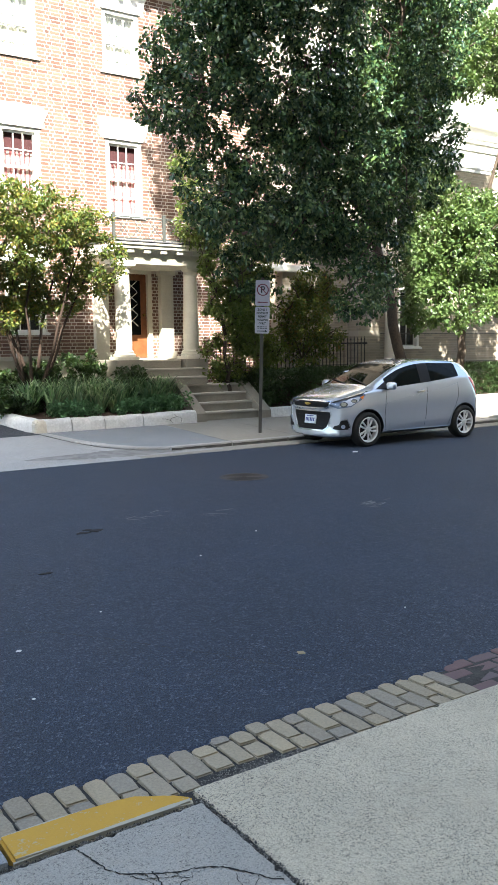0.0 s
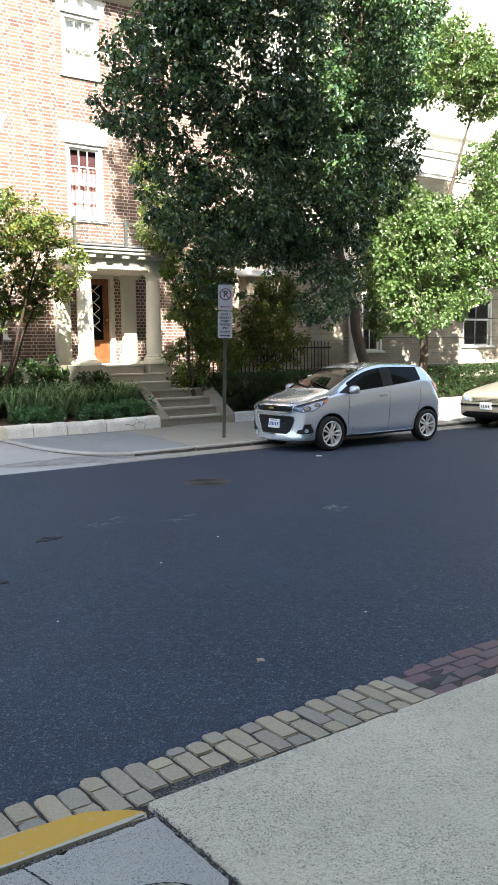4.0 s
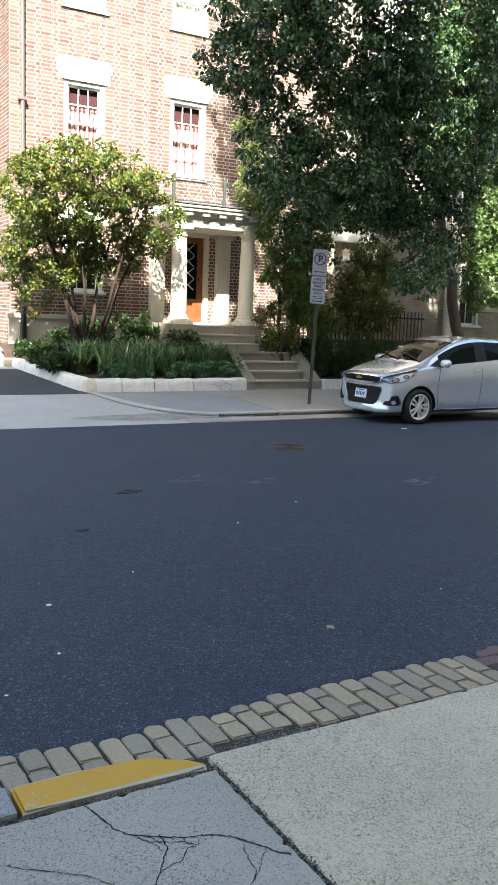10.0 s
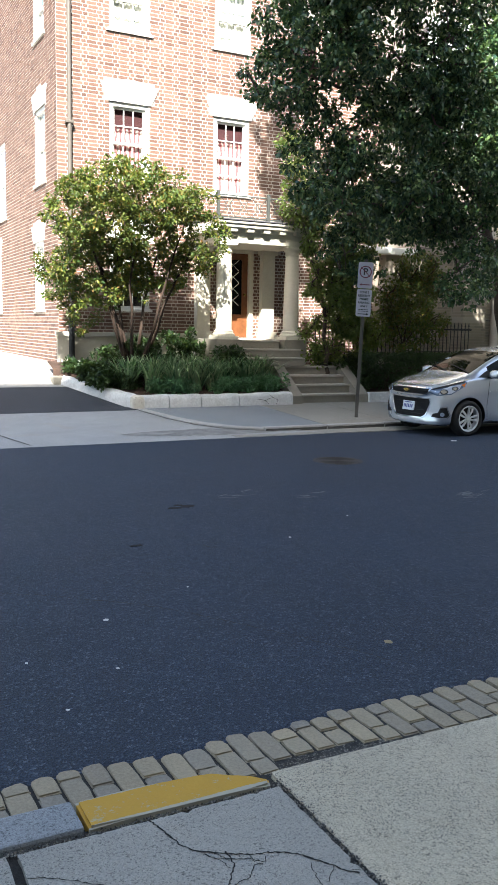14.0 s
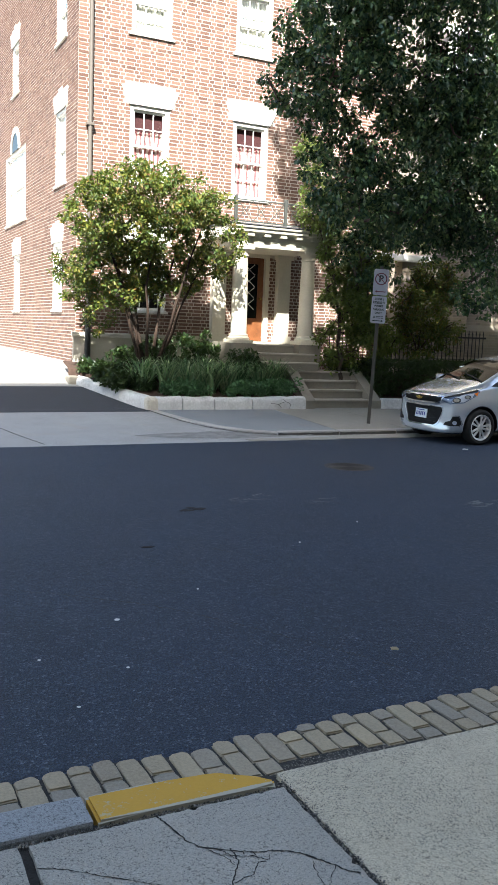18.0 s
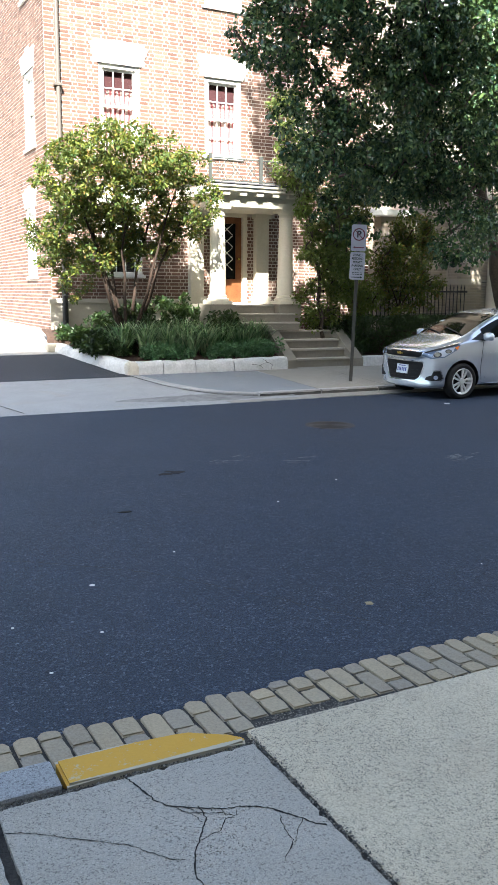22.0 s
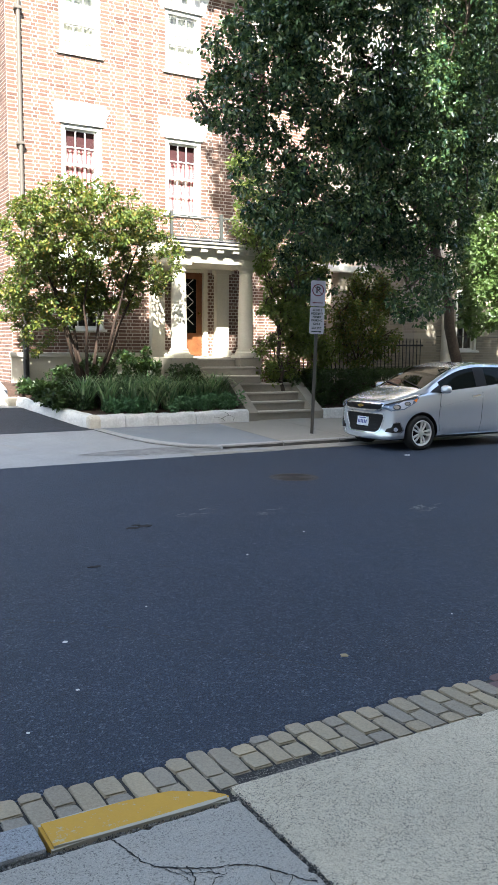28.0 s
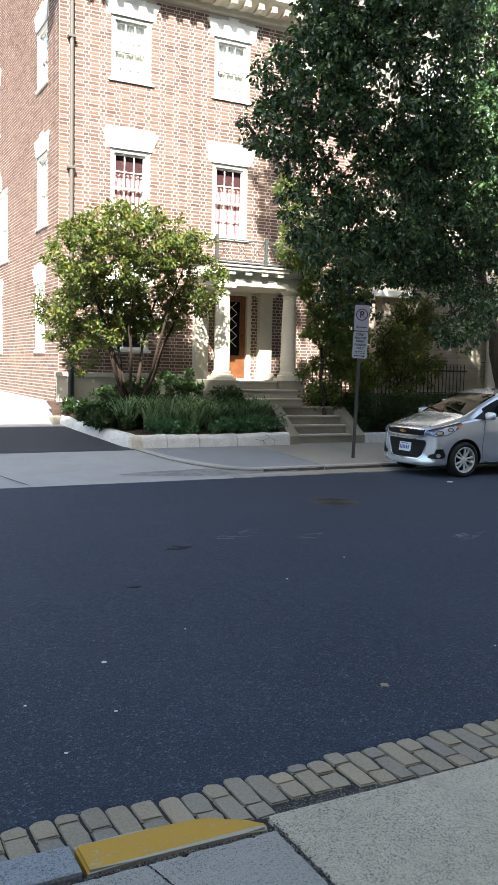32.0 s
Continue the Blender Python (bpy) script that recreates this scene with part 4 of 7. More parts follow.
def sash_window(w, place, parent, cols, rows, curtain, arched=False):
    """A sash window: frame, two sashes with glazing bars, panes, sill, curtain."""
    u0, u1, z0, z1 = w
    win = new("window")
    win.parent = parent
    win.matrix_world = Matrix.Translation(place((u0 + u1) / 2, z0, 0))
    fw = 0.085
    bm = B()
    pbox(bm, place, u0, u0 + fw, z0, z1, -0.13, -0.015, 0.006)
    pbox(bm, place, u1 - fw, u1, z0, z1, -0.13, -0.015, 0.006)
    pbox(bm, place, u0 + fw, u1 - fw, z1 - fw, z1, -0.13, -0.015, 0.006)
    part("window_frame", bm, M["white_paint"], win, "white painted wood frame")
    bm = B()
    pbox(bm, place, u0 - 0.07, u1 + 0.07, z0 - 0.075, z0 - 0.025, -0.1, 0.045, 0.01)
    pbox(bm, place, u0 - 0.03, u1 + 0.03, z0 - 0.025, z0, -0.1, 0.025, 0.008)
    part("window_sill", bm, M["white_paint"], win, "white sill")
    a0, a1, b0, b1 = u0 + fw, u1 - fw, z0, z1 - fw
    zm = (b0 + b1) / 2
    for k, (lo, hi, d) in enumerate(((b0, zm + 0.02, -0.10), (zm - 0.02, b1, -0.07))):
        bm = B()
        s = 0.045
        pbox(bm, place, a0, a0 + s, lo, hi, d - 0.03, d)
        pbox(bm, place, a1 - s, a1, lo, hi, d - 0.03, d)
        pbox(bm, place, a0 + s, a1 - s, lo, lo + s, d - 0.03, d)
        pbox(bm, place, a0 + s, a1 - s, hi - s, hi, d - 0.03, d)
        gw, gh = (a1 - a0 - 2 * s), (hi - lo - 2 * s)
        for i in range(1, cols):
            u = a0 + s + gw * i / cols
            pbox(bm, place, u - 0.011, u + 0.011, lo + s, hi - s, d - 0.025, d - 0.003)
        r = rows // 2
        for j in range(1, r):
            z = lo + s + gh * j / r
            for i in range(cols):
                ua, ub = a0 + s + gw * i / cols, a0 + s + gw * (i + 1) / cols
                pbox(bm, place, ua + 0.011, ub - 0.011, z - 0.011, z + 0.011, d - 0.025, d - 0.003)
        sash = part("sash", bm, M["white_paint"], win, "white sash with glazing bars")
        for i in range(cols):
            for j in range(r):
                ua, ub = a0 + s + gw * i / cols, a0 + s + gw * (i + 1) / cols
                za, zb = lo + s + gh * j / r, lo + s + gh * (j + 1) / r
                p = raw("pane", [place(u, z, d - 0.016) for u, z in ((ua, za), (ub, za), (ub, zb), (ua, zb))], [(0, 1, 2, 3)], M["pane"], sash)
                p.visible_shadow = False
    if curtain:
        bm = B()
        n = 60
        top = b1 - (b1 - b0) * 0.24 if curtain is M["curtain_red"] else b1
        # flat dark panel fills the opening above the curtain
        if top < b1:
            vb = B()
            vb.faces.new([vb.verts.new(place(u, z, -0.15)) for u, z in ((a0, top - 0.05), (a1, top - 0.05), (a1, b1), (a0, b1))])
            part("valance", vb, M["valance"], win, "dark maroon panel behind the top panes")
        c = [[bm.verts.new(place(a0 + (a1 - a0) * i / n, z, -0.17 + 0.012 * math.sin(i * 0.9 + 0.4 * math.sin(i * 0.31)))) for i in range(n + 1)] for z in (b0, top)]
        for i in range(n):
            bm.faces.new((c[0][i], c[0][i + 1], c[1][i + 1], c[1][i]))
        part("curtain", bm, curtain, win, "gathered curtain behind the glass", smooth=True)
    return win


for k, w in enumerate(WIN_F):
    lintel("lintel", w, front_place, 0.03, house)
    sash_window(w, front_place, house, 3, 4, [M["curtain_red"], M["curtain_red"], M["curtain_white"], M["curtain_white"], None][k])
for k, w in enumerate(WIN_S):
    if k < 5:
        lintel("lintel", w, side_place, 0.03, house)
    if k == 5:
        for r0, r1, mt, lb in ((0.62, 0.46, M["white_paint"], "white arched window head"), (0.46, 0.0, M["car_glass"], "dark fanlight glass")):
            bm = B()
            arc = np.linspace(0, math.pi, 17)
            poly = [(24.2 + r0 * math.cos(a), 6.31 + r0 * math.sin(a)) for a in arc] + [(24.2 + r1 * math.cos(a), 6.31 + r1 * math.sin(a)) for a in (arc[::-1] if r1 else [])]
            prism(bm, poly, "x", HX0 - (0.035 if r1 else 0.02), HX0 + 0.02)
            part("fanlight", bm, mt, house, lb)
    sash_window(w, side_place, house, 3, 4, [M["curtain_white"], M["curtain_blue"], None, M["curtain_white"], None, M["curtain_white"]][k])

# downpipe
bm = B()
cyl(bm, (4.86, FY - 0.085, 0.85), (4.86, FY - 0.085, 9.55), 0.045, n=12)
pipe = part("downpipe", bm, M["pipe"], house, "brown painted downpipe", smooth=True)
part("pipe_boot", lathe(B(), [(0.062, 0.80), (0.062, 2.02), (0.074, 2.03), (0.074, 2.11), (0.05, 2.12)], 14, Matrix.Translation((4.86, FY - 0.115, 0))), M["iron"], pipe, "black cast iron lower section", smooth=True)
for z in (2.6, 5.8, 8.4):
    part("bracket", box(B(), 4.78, 4.94, FY - 0.14, FY, z - 0.03, z + 0.03, 0.01), M["pipe"], pipe)

# ---- porch ----
PY, PZ = 16.55, 1.50   # column centre line, porch floor
porch = thing("porch", 8.65, 16.9, 1.5, "cream classical entrance porch with columns and an iron balcony rail", "porch")
bm = B()
box(bm, 7.52, 8.12, 16.25, FY, 0.4, PZ, 0.01)
part("pedestal", bm, M["step_stone"], porch, "grey stone pedestal")
bm = B()
box(bm, 9.20, 9.76, 16.33, FY, 0.4, PZ, 0.01)
part("pedestal", bm, M["step_stone"], porch, "grey stone pedestal")
bm = B()
box(bm, 8.12, 9.14, 16.95, FY + 0.05, 0.4, PZ, 0.01)
part("porch_floor", bm, M["tread"], porch, "pale stone floor")
for cx in (7.83, 9.46):
    col = part("column", lathe(B(), [(0.17, PZ + 0.19), (0.172, PZ + 0.3)] + [(0.172 - 0.030 * (k / 8) ** 1.6, PZ + 0.3 + 1.52 * k / 8) for k in range(9)], 28, Matrix.Translation((cx, PY, 0))), M["cream_paint"], porch, "cream painted tapered column", smooth=True)
    bm = lathe(B(), [(0.235, PZ + 0.07), (0.24, PZ + 0.11), (0.20, PZ + 0.14), (0.205, PZ + 0.17), (0.178, PZ + 0.20)], 28, Matrix.Translation((cx, PY, 0)))
    box(bm, cx - 0.24, cx + 0.24, PY - 0.24, PY + 0.24, PZ, PZ + 0.07, 0.006)
    part("base", bm, M["cream_paint"], col, smooth=True)
    bm = lathe(B(), [(0.142, 3.30), (0.165, 3.32), (0.15, 3.35), (0.15, 3.39), (0.20, 3.44), (0.20, 3.45)], 28, Matrix.Translation((cx, PY, 0)))
    box(bm, cx - 0.21, cx + 0.21, PY - 0.21, PY + 0.21, 3.45, 3.50, 0.006)
    part("capital", bm, M["cream_paint"], col, smooth=True)
for cx in (7.83, 9.46):
    bm = B()
    box(bm, cx - 0.16, cx + 0.16, FY - 0.16, FY, PZ, 3.40)
    box(bm, cx - 0.20, cx + 0.20, FY - 0.20, FY, 3.40, 3.50)
    box(bm, cx - 0.20, cx + 0.20, FY - 0.20, FY, PZ, PZ + 0.16)
    part("pilaster", bm, M["cream_paint"], porch, "cream flat pilaster against the wall")
bm = B()
box(bm, 7.60, 9.69, PY - 0.20, FY, 3.50, 3.62, 0.008)
box(bm, 7.585, 9.705, PY - 0.215, FY, 3.62, 3.70, 0.006)
part("architrave", bm, M["cream_paint"], porch)
bm = B()
prism(bm, [(PY - 0.20, 3.70), (PY - 0.225, 3.785), (PY - 0.38, 3.80), (PY - 0.385, 3.86), (PY - 0.42, 3.875), (PY - 0.43, 3.91), (FY, 3.93), (FY, 3.70)], "x", 7.40, 9.89)
crown_ = part("porch_cornice", bm, M["cream_paint"], porch, "cream moulded cornice")
for i in range(7):
    x = 7.42 + i * 0.385
    part("modillion", box(B(), x, x + 0.15, PY - 0.345, PY - 0.21, 3.715, 3.80, 0.008), M["cream_paint"], crown_)
bm = B()
box(bm, 7.38, 9.91, PY - 0.44, FY, 3.93, 3.955)
part("porch_roof", bm, M["roof"], porch, "thin dark roof edge")
# balcony rail
rail = thing("balcony_rail", 8.65, 16.1, 3.95, "weathered wrought iron balcony rail on the porch roof", "railing")
RY = PY - 0.36
for x in (7.50, 8.65, 9.80):
    part("post", box(B(), x - 0.03, x + 0.03, RY - 0.03, RY + 0.03, 3.95, 4.50, 0.006), M["green_iron"], rail)
for z in (3.99, 4.42):
    part("bar", box(B(), 7.53, 9.77, RY - 0.012, RY + 0.012, z - 0.012, z + 0.012), M["green_iron"], rail)
for s, e in ((7.53, 8.62), (8.68, 9.77)):
    for k in range(3):
        a, b = s + (e - s) * k / 3, s + (e - s) * (k + 1) / 3
        bm = B()
        cyl(bm, (a, RY, 4.0), (b, RY, 4.41), 0.008, n=6)
        cyl(bm, (b, RY, 4.0), (a, RY, 4.41), 0.008, n=6)
        part("lattice", bm, M["green_iron"], rail)
        part("ring", tube(B(), [((a + b) / 2 + 0.07 * math.cos(t), RY, 4.205 + 0.09 * math.sin(t)) for t in np.linspace(0, 2 * math.pi, 17)], 0.007, 5), M["green_iron"], rail)
for x in (7.50, 9.80):
    for z in (3.99, 4.42):
        part("bar", box(B(), x - 0.012, x + 0.012, RY + 0.03, FY - 0.01, z - 0.012, z + 0.012), M["green_iron"], rail)

# door
door = thing("front_door", 8.66, FY + 0.1, PZ, "varnished brown wooden front door with a leaded glass panel", "door")
bm = B()
for a, b in ((8.20, 8.30), (9.02, 9.12)):
    box(bm, a, b, FY - 0.05, FY + 0.16, PZ + 0.02, 3.55, 0.006)
box(bm, 8.30, 9.02, FY - 0.05, FY + 0.16, 3.42, 3.55, 0.006)
part("door_frame", bm, M["cream_paint"], door, "cream painted frame")
bm = B()
box(bm, 8.30, 8.44, FY + 0.05, FY + 0.10, PZ + 0.03, 3.42)
box(bm, 8.88, 9.02, FY + 0.05, FY + 0.10, PZ + 0.03, 3.42)
box(bm, 8.44, 8.88, FY + 0.05, FY + 0.10, 3.28, 3.42)
box(bm, 8.44, 8.88, FY + 0.05, FY + 0.10, PZ + 0.03, 2.05)
leaf = part("door_leaf", bm, M["door_wood"], door, "varnished wood leaf")
part("door_glass", box(B(), 8.44, 8.88, FY + 0.07, FY + 0.08, 2.05, 3.28), M["car_glass"], door, "dark glass panel")
bm = B()
for k in range(4):
    for s in (-1, 1):
        z = 2.25 + k * 0.26
        cyl(bm, (8.66 - 0.14 * s, FY + 0.06, z), (8.66 + 0.14 * s, FY + 0.06, z + 0.24), 0.008, n=5)
part("leading", bm, M["white_paint"], door, "pale diagonal leading")
part("door_handle", lathe(B(), [(0.0, 0), (0.03, 0.005), (0.028, 0.05), (0.0, 0.06)], 12, Matrix.Translation((8.94, FY + 0.05, 2.5)) @ pose(0, 0, 0, 90)), M["gold"], door)

# steps
steps = thing("front_steps", 9.7, 15.8, 0.2, "grey stone front steps with sloping cheek walls", "steps")
SY, S0, RISE, GO = 15.30, 0.21, 0.185, 0.255
for k in range(4):
    y0, z1 = SY + k * GO, S0 + RISE * (k + 1)
    st = part("riser", box(B(), 9.02, 10.42, y0 + 0.03, 17.0, z1 - RISE, z1 - 0.04), M["step_stone"], steps, "dark stone riser")
    part("tread", box(B(), 9.02, 10.42, y0, (y0 + GO + 0.03) if k < 3 else 16.6, z1 - 0.04, z1, 0.01), M["tread"], steps, "pale stone tread")
LZ = S0 + RISE * 4
for xa, xb in ((8.78, 9.02), (10.42, 10.66)):
    bm = B()
    prism(bm, [(SY - 0.10, S0 - 0.1), (SY - 0.10, S0 + 0.17), (SY + 3 * GO + 0.05, LZ + 0.06), (16.4, LZ + 0.06), (16.4, S0 - 0.1)], "x", xa, xb)
    part("cheek_wall", bm, M["step_stone"], steps, "sloping stone cheek wall")
part("landing", box(B(), 8.14, 9.02, 16.10, 16.96, 0.4, LZ), M["tread"], steps)
for k in range(3):
    y0, z1, xb, yb = ((15.98, LZ + 0.18, 9.52, 16.325), (16.17, LZ + 0.36, 9.52, 16.325), (16.42, LZ + 0.54, 9.13, 17.0))[k]
    part("riser", box(B(), 8.13, xb, y0 + 0.02, yb, LZ, z1 - 0.035), M["step_stone"], steps)
    part("tread", box(B(), 8.13, xb, y0, max(yb if k < 2 else 0, y0 + 0.26), z1 - 0.035, min(z1, PZ + 0.004), 0.008), M["tread"], steps)

# planter with low white wall
planter = thing("planter_wall", 7, 15.2, 0.3, "low whitewashed concrete planter wall, chipped at its corner", "planter wall")


def coping(a, b, za, zb, ta, tb, thick=0.27):
    """A rounded wall piece from a to b (plan), base and top heights at both ends."""
    a, b = Vector((*a, 0)), Vector((*b, 0))
    d = (b - a).normalized()
    nrm = Vector((-d.y, d.x, 0))
    bm = B()
    prev = None
    n = 14
    for i in range(n + 1):
        k = i / n
        p = a + (b - a) * k
        z0, z1 = za + (zb - za) * k - 0.1, ta + (tb - ta) * k + 0.022 * wob(p.x, p.y, 0, 4)
        ring = [bm.verts.new(p + nrm * o + Vector((0, 0, z))) for o, z in ((0, z0), (0.01 + 0.012 * wob(p.x, p.y, 1, 4), z1 - 0.10), (0.035, z1 - 0.035), (0.09, z1), (thick - 0.09, z1), (thick - 0.02, z1 - 0.05), (thick, z0))]
        if prev:
            for j in range(6):
                bm.faces.new((prev[j], prev[j + 1], ring[j + 1], ring[j]))
        else:
            bm.faces.new(ring)
        prev = ring
    bm.faces.new(list(reversed(prev)))
    return bm


wx = [5.38, 6.05, 6.72, 7.55, 8.78]
for a, b in zip(wx, wx[1:]):
    part("wall_block", coping((a + 0.009, 15.16), (b - 0.009, 15.16), 0.2, 0.2, 0.44, 0.46), M["whitewash"], planter, "whitewashed block", smooth=True)
for k in range(3):
    a = (5.38 - 0.33 * k, 15.16 + 0.56 * k)
    b = (5.38 - 0.33 * (k + 1), 15.16 + 0.56 * (k + 1))
    za, zb = 0.2 + 0.11 * k, 0.2 + 0.11 * (k + 1)
    part("wall_block", coping(b, a, zb, za, 0.44 + 0.10 * (k + 1), 0.44 + 0.10 * k), M["whitewash"], planter, smooth=True)
bm = B()
bmesh.ops.create_icosphere(bm, subdivisions=4, radius=1.0)
for v in bm.verts:
    q = Vector([math.copysign(abs(c_) ** 0.6, c_) for c_ in v.co])
    r_ = 1.0 + 0.10 * wob(v.co.x * 3, v.co.y * 3, v.co.z * 3, 2.5)
    v.co = Vector((5.44 + 0.13 * q.x * r_, 15.272 + 0.135 * q.y * r_, 0.28 + 0.175 * q.z * r_))
part("chipped_corner", bm, M["limestone"], planter, "rough tan stone where the whitewash has broken off")
for (ax, az), (bx, bz) in (((7.95, 0.33), (8.12, 0.30)), ((8.12, 0.30), (8.3, 0.36)), ((8.3, 0.36), (8.42, 0.30)), ((8.12, 0.30), (8.2, 0.24)), ((8.3, 0.36), (8.2, 0.42)), ((8.42, 0.30), (8.38, 0.22))):
    part("wall_crack", tube(B(), [(ax, 15.163, az), ((ax + bx) / 2, 15.163, (az + bz) / 2 + 0.01), (bx, 15.163, bz)], [0.0035, 0.003, 0.0035], 5), M["near_black"], planter)
part("pier", box(B(), 4.26, 4.50, 16.82, 17.15, 0.3, 0.72, 0.03), M["step_stone"], planter, "weathered stone pier block")
part("wall_block", box(B(), 10.66, 40.0, 15.16, 15.34, 0.1, 0.42, 0.02), M["whitewash"], planter, "low pale wall under the hedge")
vs, fs = sheet(list(np.linspace(4.35, 8.8, 30)), list(np.linspace(15.3, 17.75, 20)), lambda x, y: (lerp([(15.3, 0.38), (15.6, 0.45), (17.75, 0.98)], y) + 0.03 * wob(x, y, 0, 3)) if x > 5.38 - (y - 15.16) * 0.58 + 0.1 else 0.1)
soil = tagged(raw("planting_bed", vs, fs, M["soil"], smooth=True), "dark brown mulch in the planting bed", "soil", kind="structure")
vs, fs = sheet(list(np.linspace(10.6, 40, 30)), list(np.linspace(15.3, 17.75, 6)), lambda x, y: 0.38 + (y - 15.3) * 0.15)
tagged(raw("planting_bed", vs, fs, M["soil"], smooth=True), "dark soil under the hedge", "soil", kind="structure")


# ---- the grey-tan brick building next door ----
grey = thing("tan_brick_building", 18, 19, 0.5, "grey-tan brick building with banded stonework and a white upper storey", "building")
GY, GX0, GX1 = 17.2, 13.4, 44.0
G_WIN = [(16.35, 17.15, 1.7, 3.3), (20.55, 21.95, 1.80, 3.45), (24.0, 25.2, 1.75, 3.35), (16.2, 17.2, 4.6, 6.2), (19.3, 20.4, 4.6, 6.2), (24.0, 25.2, 4.6, 6.2)]
g_place = lambda u, z, d: (u, GY - d, z)
gs_place = lambda u, z, d: (GX0 - d, u, z)
bm = B()
cells(bm, GX0, GX1, 0.3, 13.0, G_WIN, lambda b_, s, e, a, c: box(b_, s, e, GY, GY + 0.35, a, c))
g_wall = part("front_wall", bm, M["tan_mortar"], grey, "grey-tan brick wall")
bm = B()
box(bm, GX0, GX0 + 0.35, GY + 0.35, 36, 0.3, 13.0)
box(bm, GX1 - 0.35, GX1, GY + 0.35, 36, 0.3, 13.0)
box(bm, GX0, GX1, 36, 36.3, 0.3, 13.0)
part("side_wall", bm, M["tan_mortar"], grey)
part("roof", box(B(), GX0 - 0.2, GX1, GY - 0.2, 36.3, 13.0, 13.3, 0.03), M["white_paint"], grey, "white parapet and roof edge")
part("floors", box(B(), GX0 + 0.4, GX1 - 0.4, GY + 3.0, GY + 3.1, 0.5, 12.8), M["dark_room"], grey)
band_z = [1.25, 2.05, 2.62, 3.2, 3.78]
gb_holes = G_WIN + [(GX0, 30.0, z - 0.03, z + 0.03) for z in band_z] + [(14.5, 15.35, 0.3, 4.2)]
brick_mesh("brickwork", brickwork(GX0 + 0.01, 26.0, 0.5, 6.6, gb_holes, g_place, 0.29, 0.055, 0.012, 0.005, 9, False), g_place, M["grey_brick"], g_wall, "long grey-tan bricks")
brick_mesh("brickwork", brickwork(GY, FY, 0.5, 6.6, [(10, 20, z - 0.03, z + 0.03) for z in band_z], gs_place, 0.29, 0.055, 0.012, 0.005, 19, False), gs_place, M["grey_brick"], g_wall)
# dark strips carry the shade of grooves; they lie proud of the wall
for z in band_z:
    part("groove", box(B(), GX0 - 0.02, 30, GY - 0.03, GY, z - 0.012, z + 0.012), M["pipe"], g_wall, "dark proud strip standing for a shaded groove")
for z, h, d in ((6.70, 0.08, 0.06), (7.18, 0.05, 0.08), (7.40, 0.04, 0.10), (7.52, 0.06, 0.13), (7.84, 0.10, 0.20), (8.95, 0.14, 0.2)):
    part("string_course", box(B(), GX0 - d, 36, GY - d, GY, z, z + h, 0.01), M["white_paint"], grey, "white stone string course")
part("upper_storey", box(B(), GX0 - 0.02, 36, GY - 0.03, GY, 6.60, 8.95), M["white_paint"], grey, "white painted upper storey")
for w in G_WIN[:6]:
    sash_window(w, g_place, grey, 2, 2, None)
pier = part("pier", box(B(), 14.55, 15.30, GY - 0.42, GY, 0.3, 4.1), M["tan_mortar"], grey, "projecting banded brick pier")
pf = lambda u, z, d: (u, GY - 0.42 - d, z)
brick_mesh("brickwork", brickwork(14.55, 15.30, 0.45, 4.05, [(14, 16, z - 0.03, z + 0.03) for z in band_z], pf, 0.29, 0.055, 0.012, 0.005, 3, False), pf, M["grey_brick"], pier)
pl = lambda u, z, d: (14.55 - d, u, z)
brick_mesh("brickwork", brickwork(GY - 0.42, GY, 0.45, 4.05, [(10, 20, z - 0.03, z + 0.03) for z in band_z], pl, 0.29, 0.055, 0.012, 0.005, 5, False), pl, M["grey_brick"], pier)
part("pier_cap", box(B(), 14.45, 15.40, GY - 0.52, GY, 4.1, 4.3, 0.02), M["limestone"], pier)
part("column", lathe(B(), [(0.17, 0.6), (0.17, 0.75), (0.14, 0.8), (0.125, 3.4), (0.18, 3.5), (0.18, 3.6)], 20, Matrix.Translation((15.75, GY - 0.30, 0))), M["limestone"], grey, "white round column beside the pier", smooth=True)
bm = B()
box(bm, 11.75, 13.38, 17.05, 17.8, 3.56, 3.72, 0.02)
part("ledge", bm, M["white_paint"], grey, "white ledge of the side porch")
bm = B()
box(bm, 12.45, 13.38, 17.2, 17.5, 0.4, 3.56)
lk = part("link_wall", bm, M["tan_mortar"], grey, "grey-tan link wall")
lp = lambda u, z, d: (u, 17.2 - d, z)
brick_mesh("brickwork", brickwork(12.45, 13.38, 0.5, 3.45, [(10, 20, z - 0.03, z + 0.03) for z in band_z], lp, 0.29, 0.055, 0.012, 0.005, 8, False), lp, M["grey_brick"], lk)

# iron fence between hedge and wall
fence = thing("iron_fence", 12, 16.4, 0.5, "black iron fence with straight pickets behind the hedge", "fence")
for z in (0.75, 1.80):
    part("rail", box(B(), 9.98, 14.5, 16.38, 16.42, z - 0.02, z + 0.02), M["iron"], fence)
pk = cyl(B(), (0, 0, 0.40), (0, 0, 1.88), 0.011, n=6)
cyl(pk, (0, 0, 1.88), (0, 0, 1.98), 0.02, 0.001, n=6)
pk_me = finish(pk, "picket", M["iron"])
for i in range(40):
    ob = new("picket", pk_me)
    ob.parent = fence
    ob.matrix_parent_inverse = fence.matrix_world.inverted()
    ob.matrix_basis = Matrix.Translation((10.02 + i * 0.113, 16.4, 0))

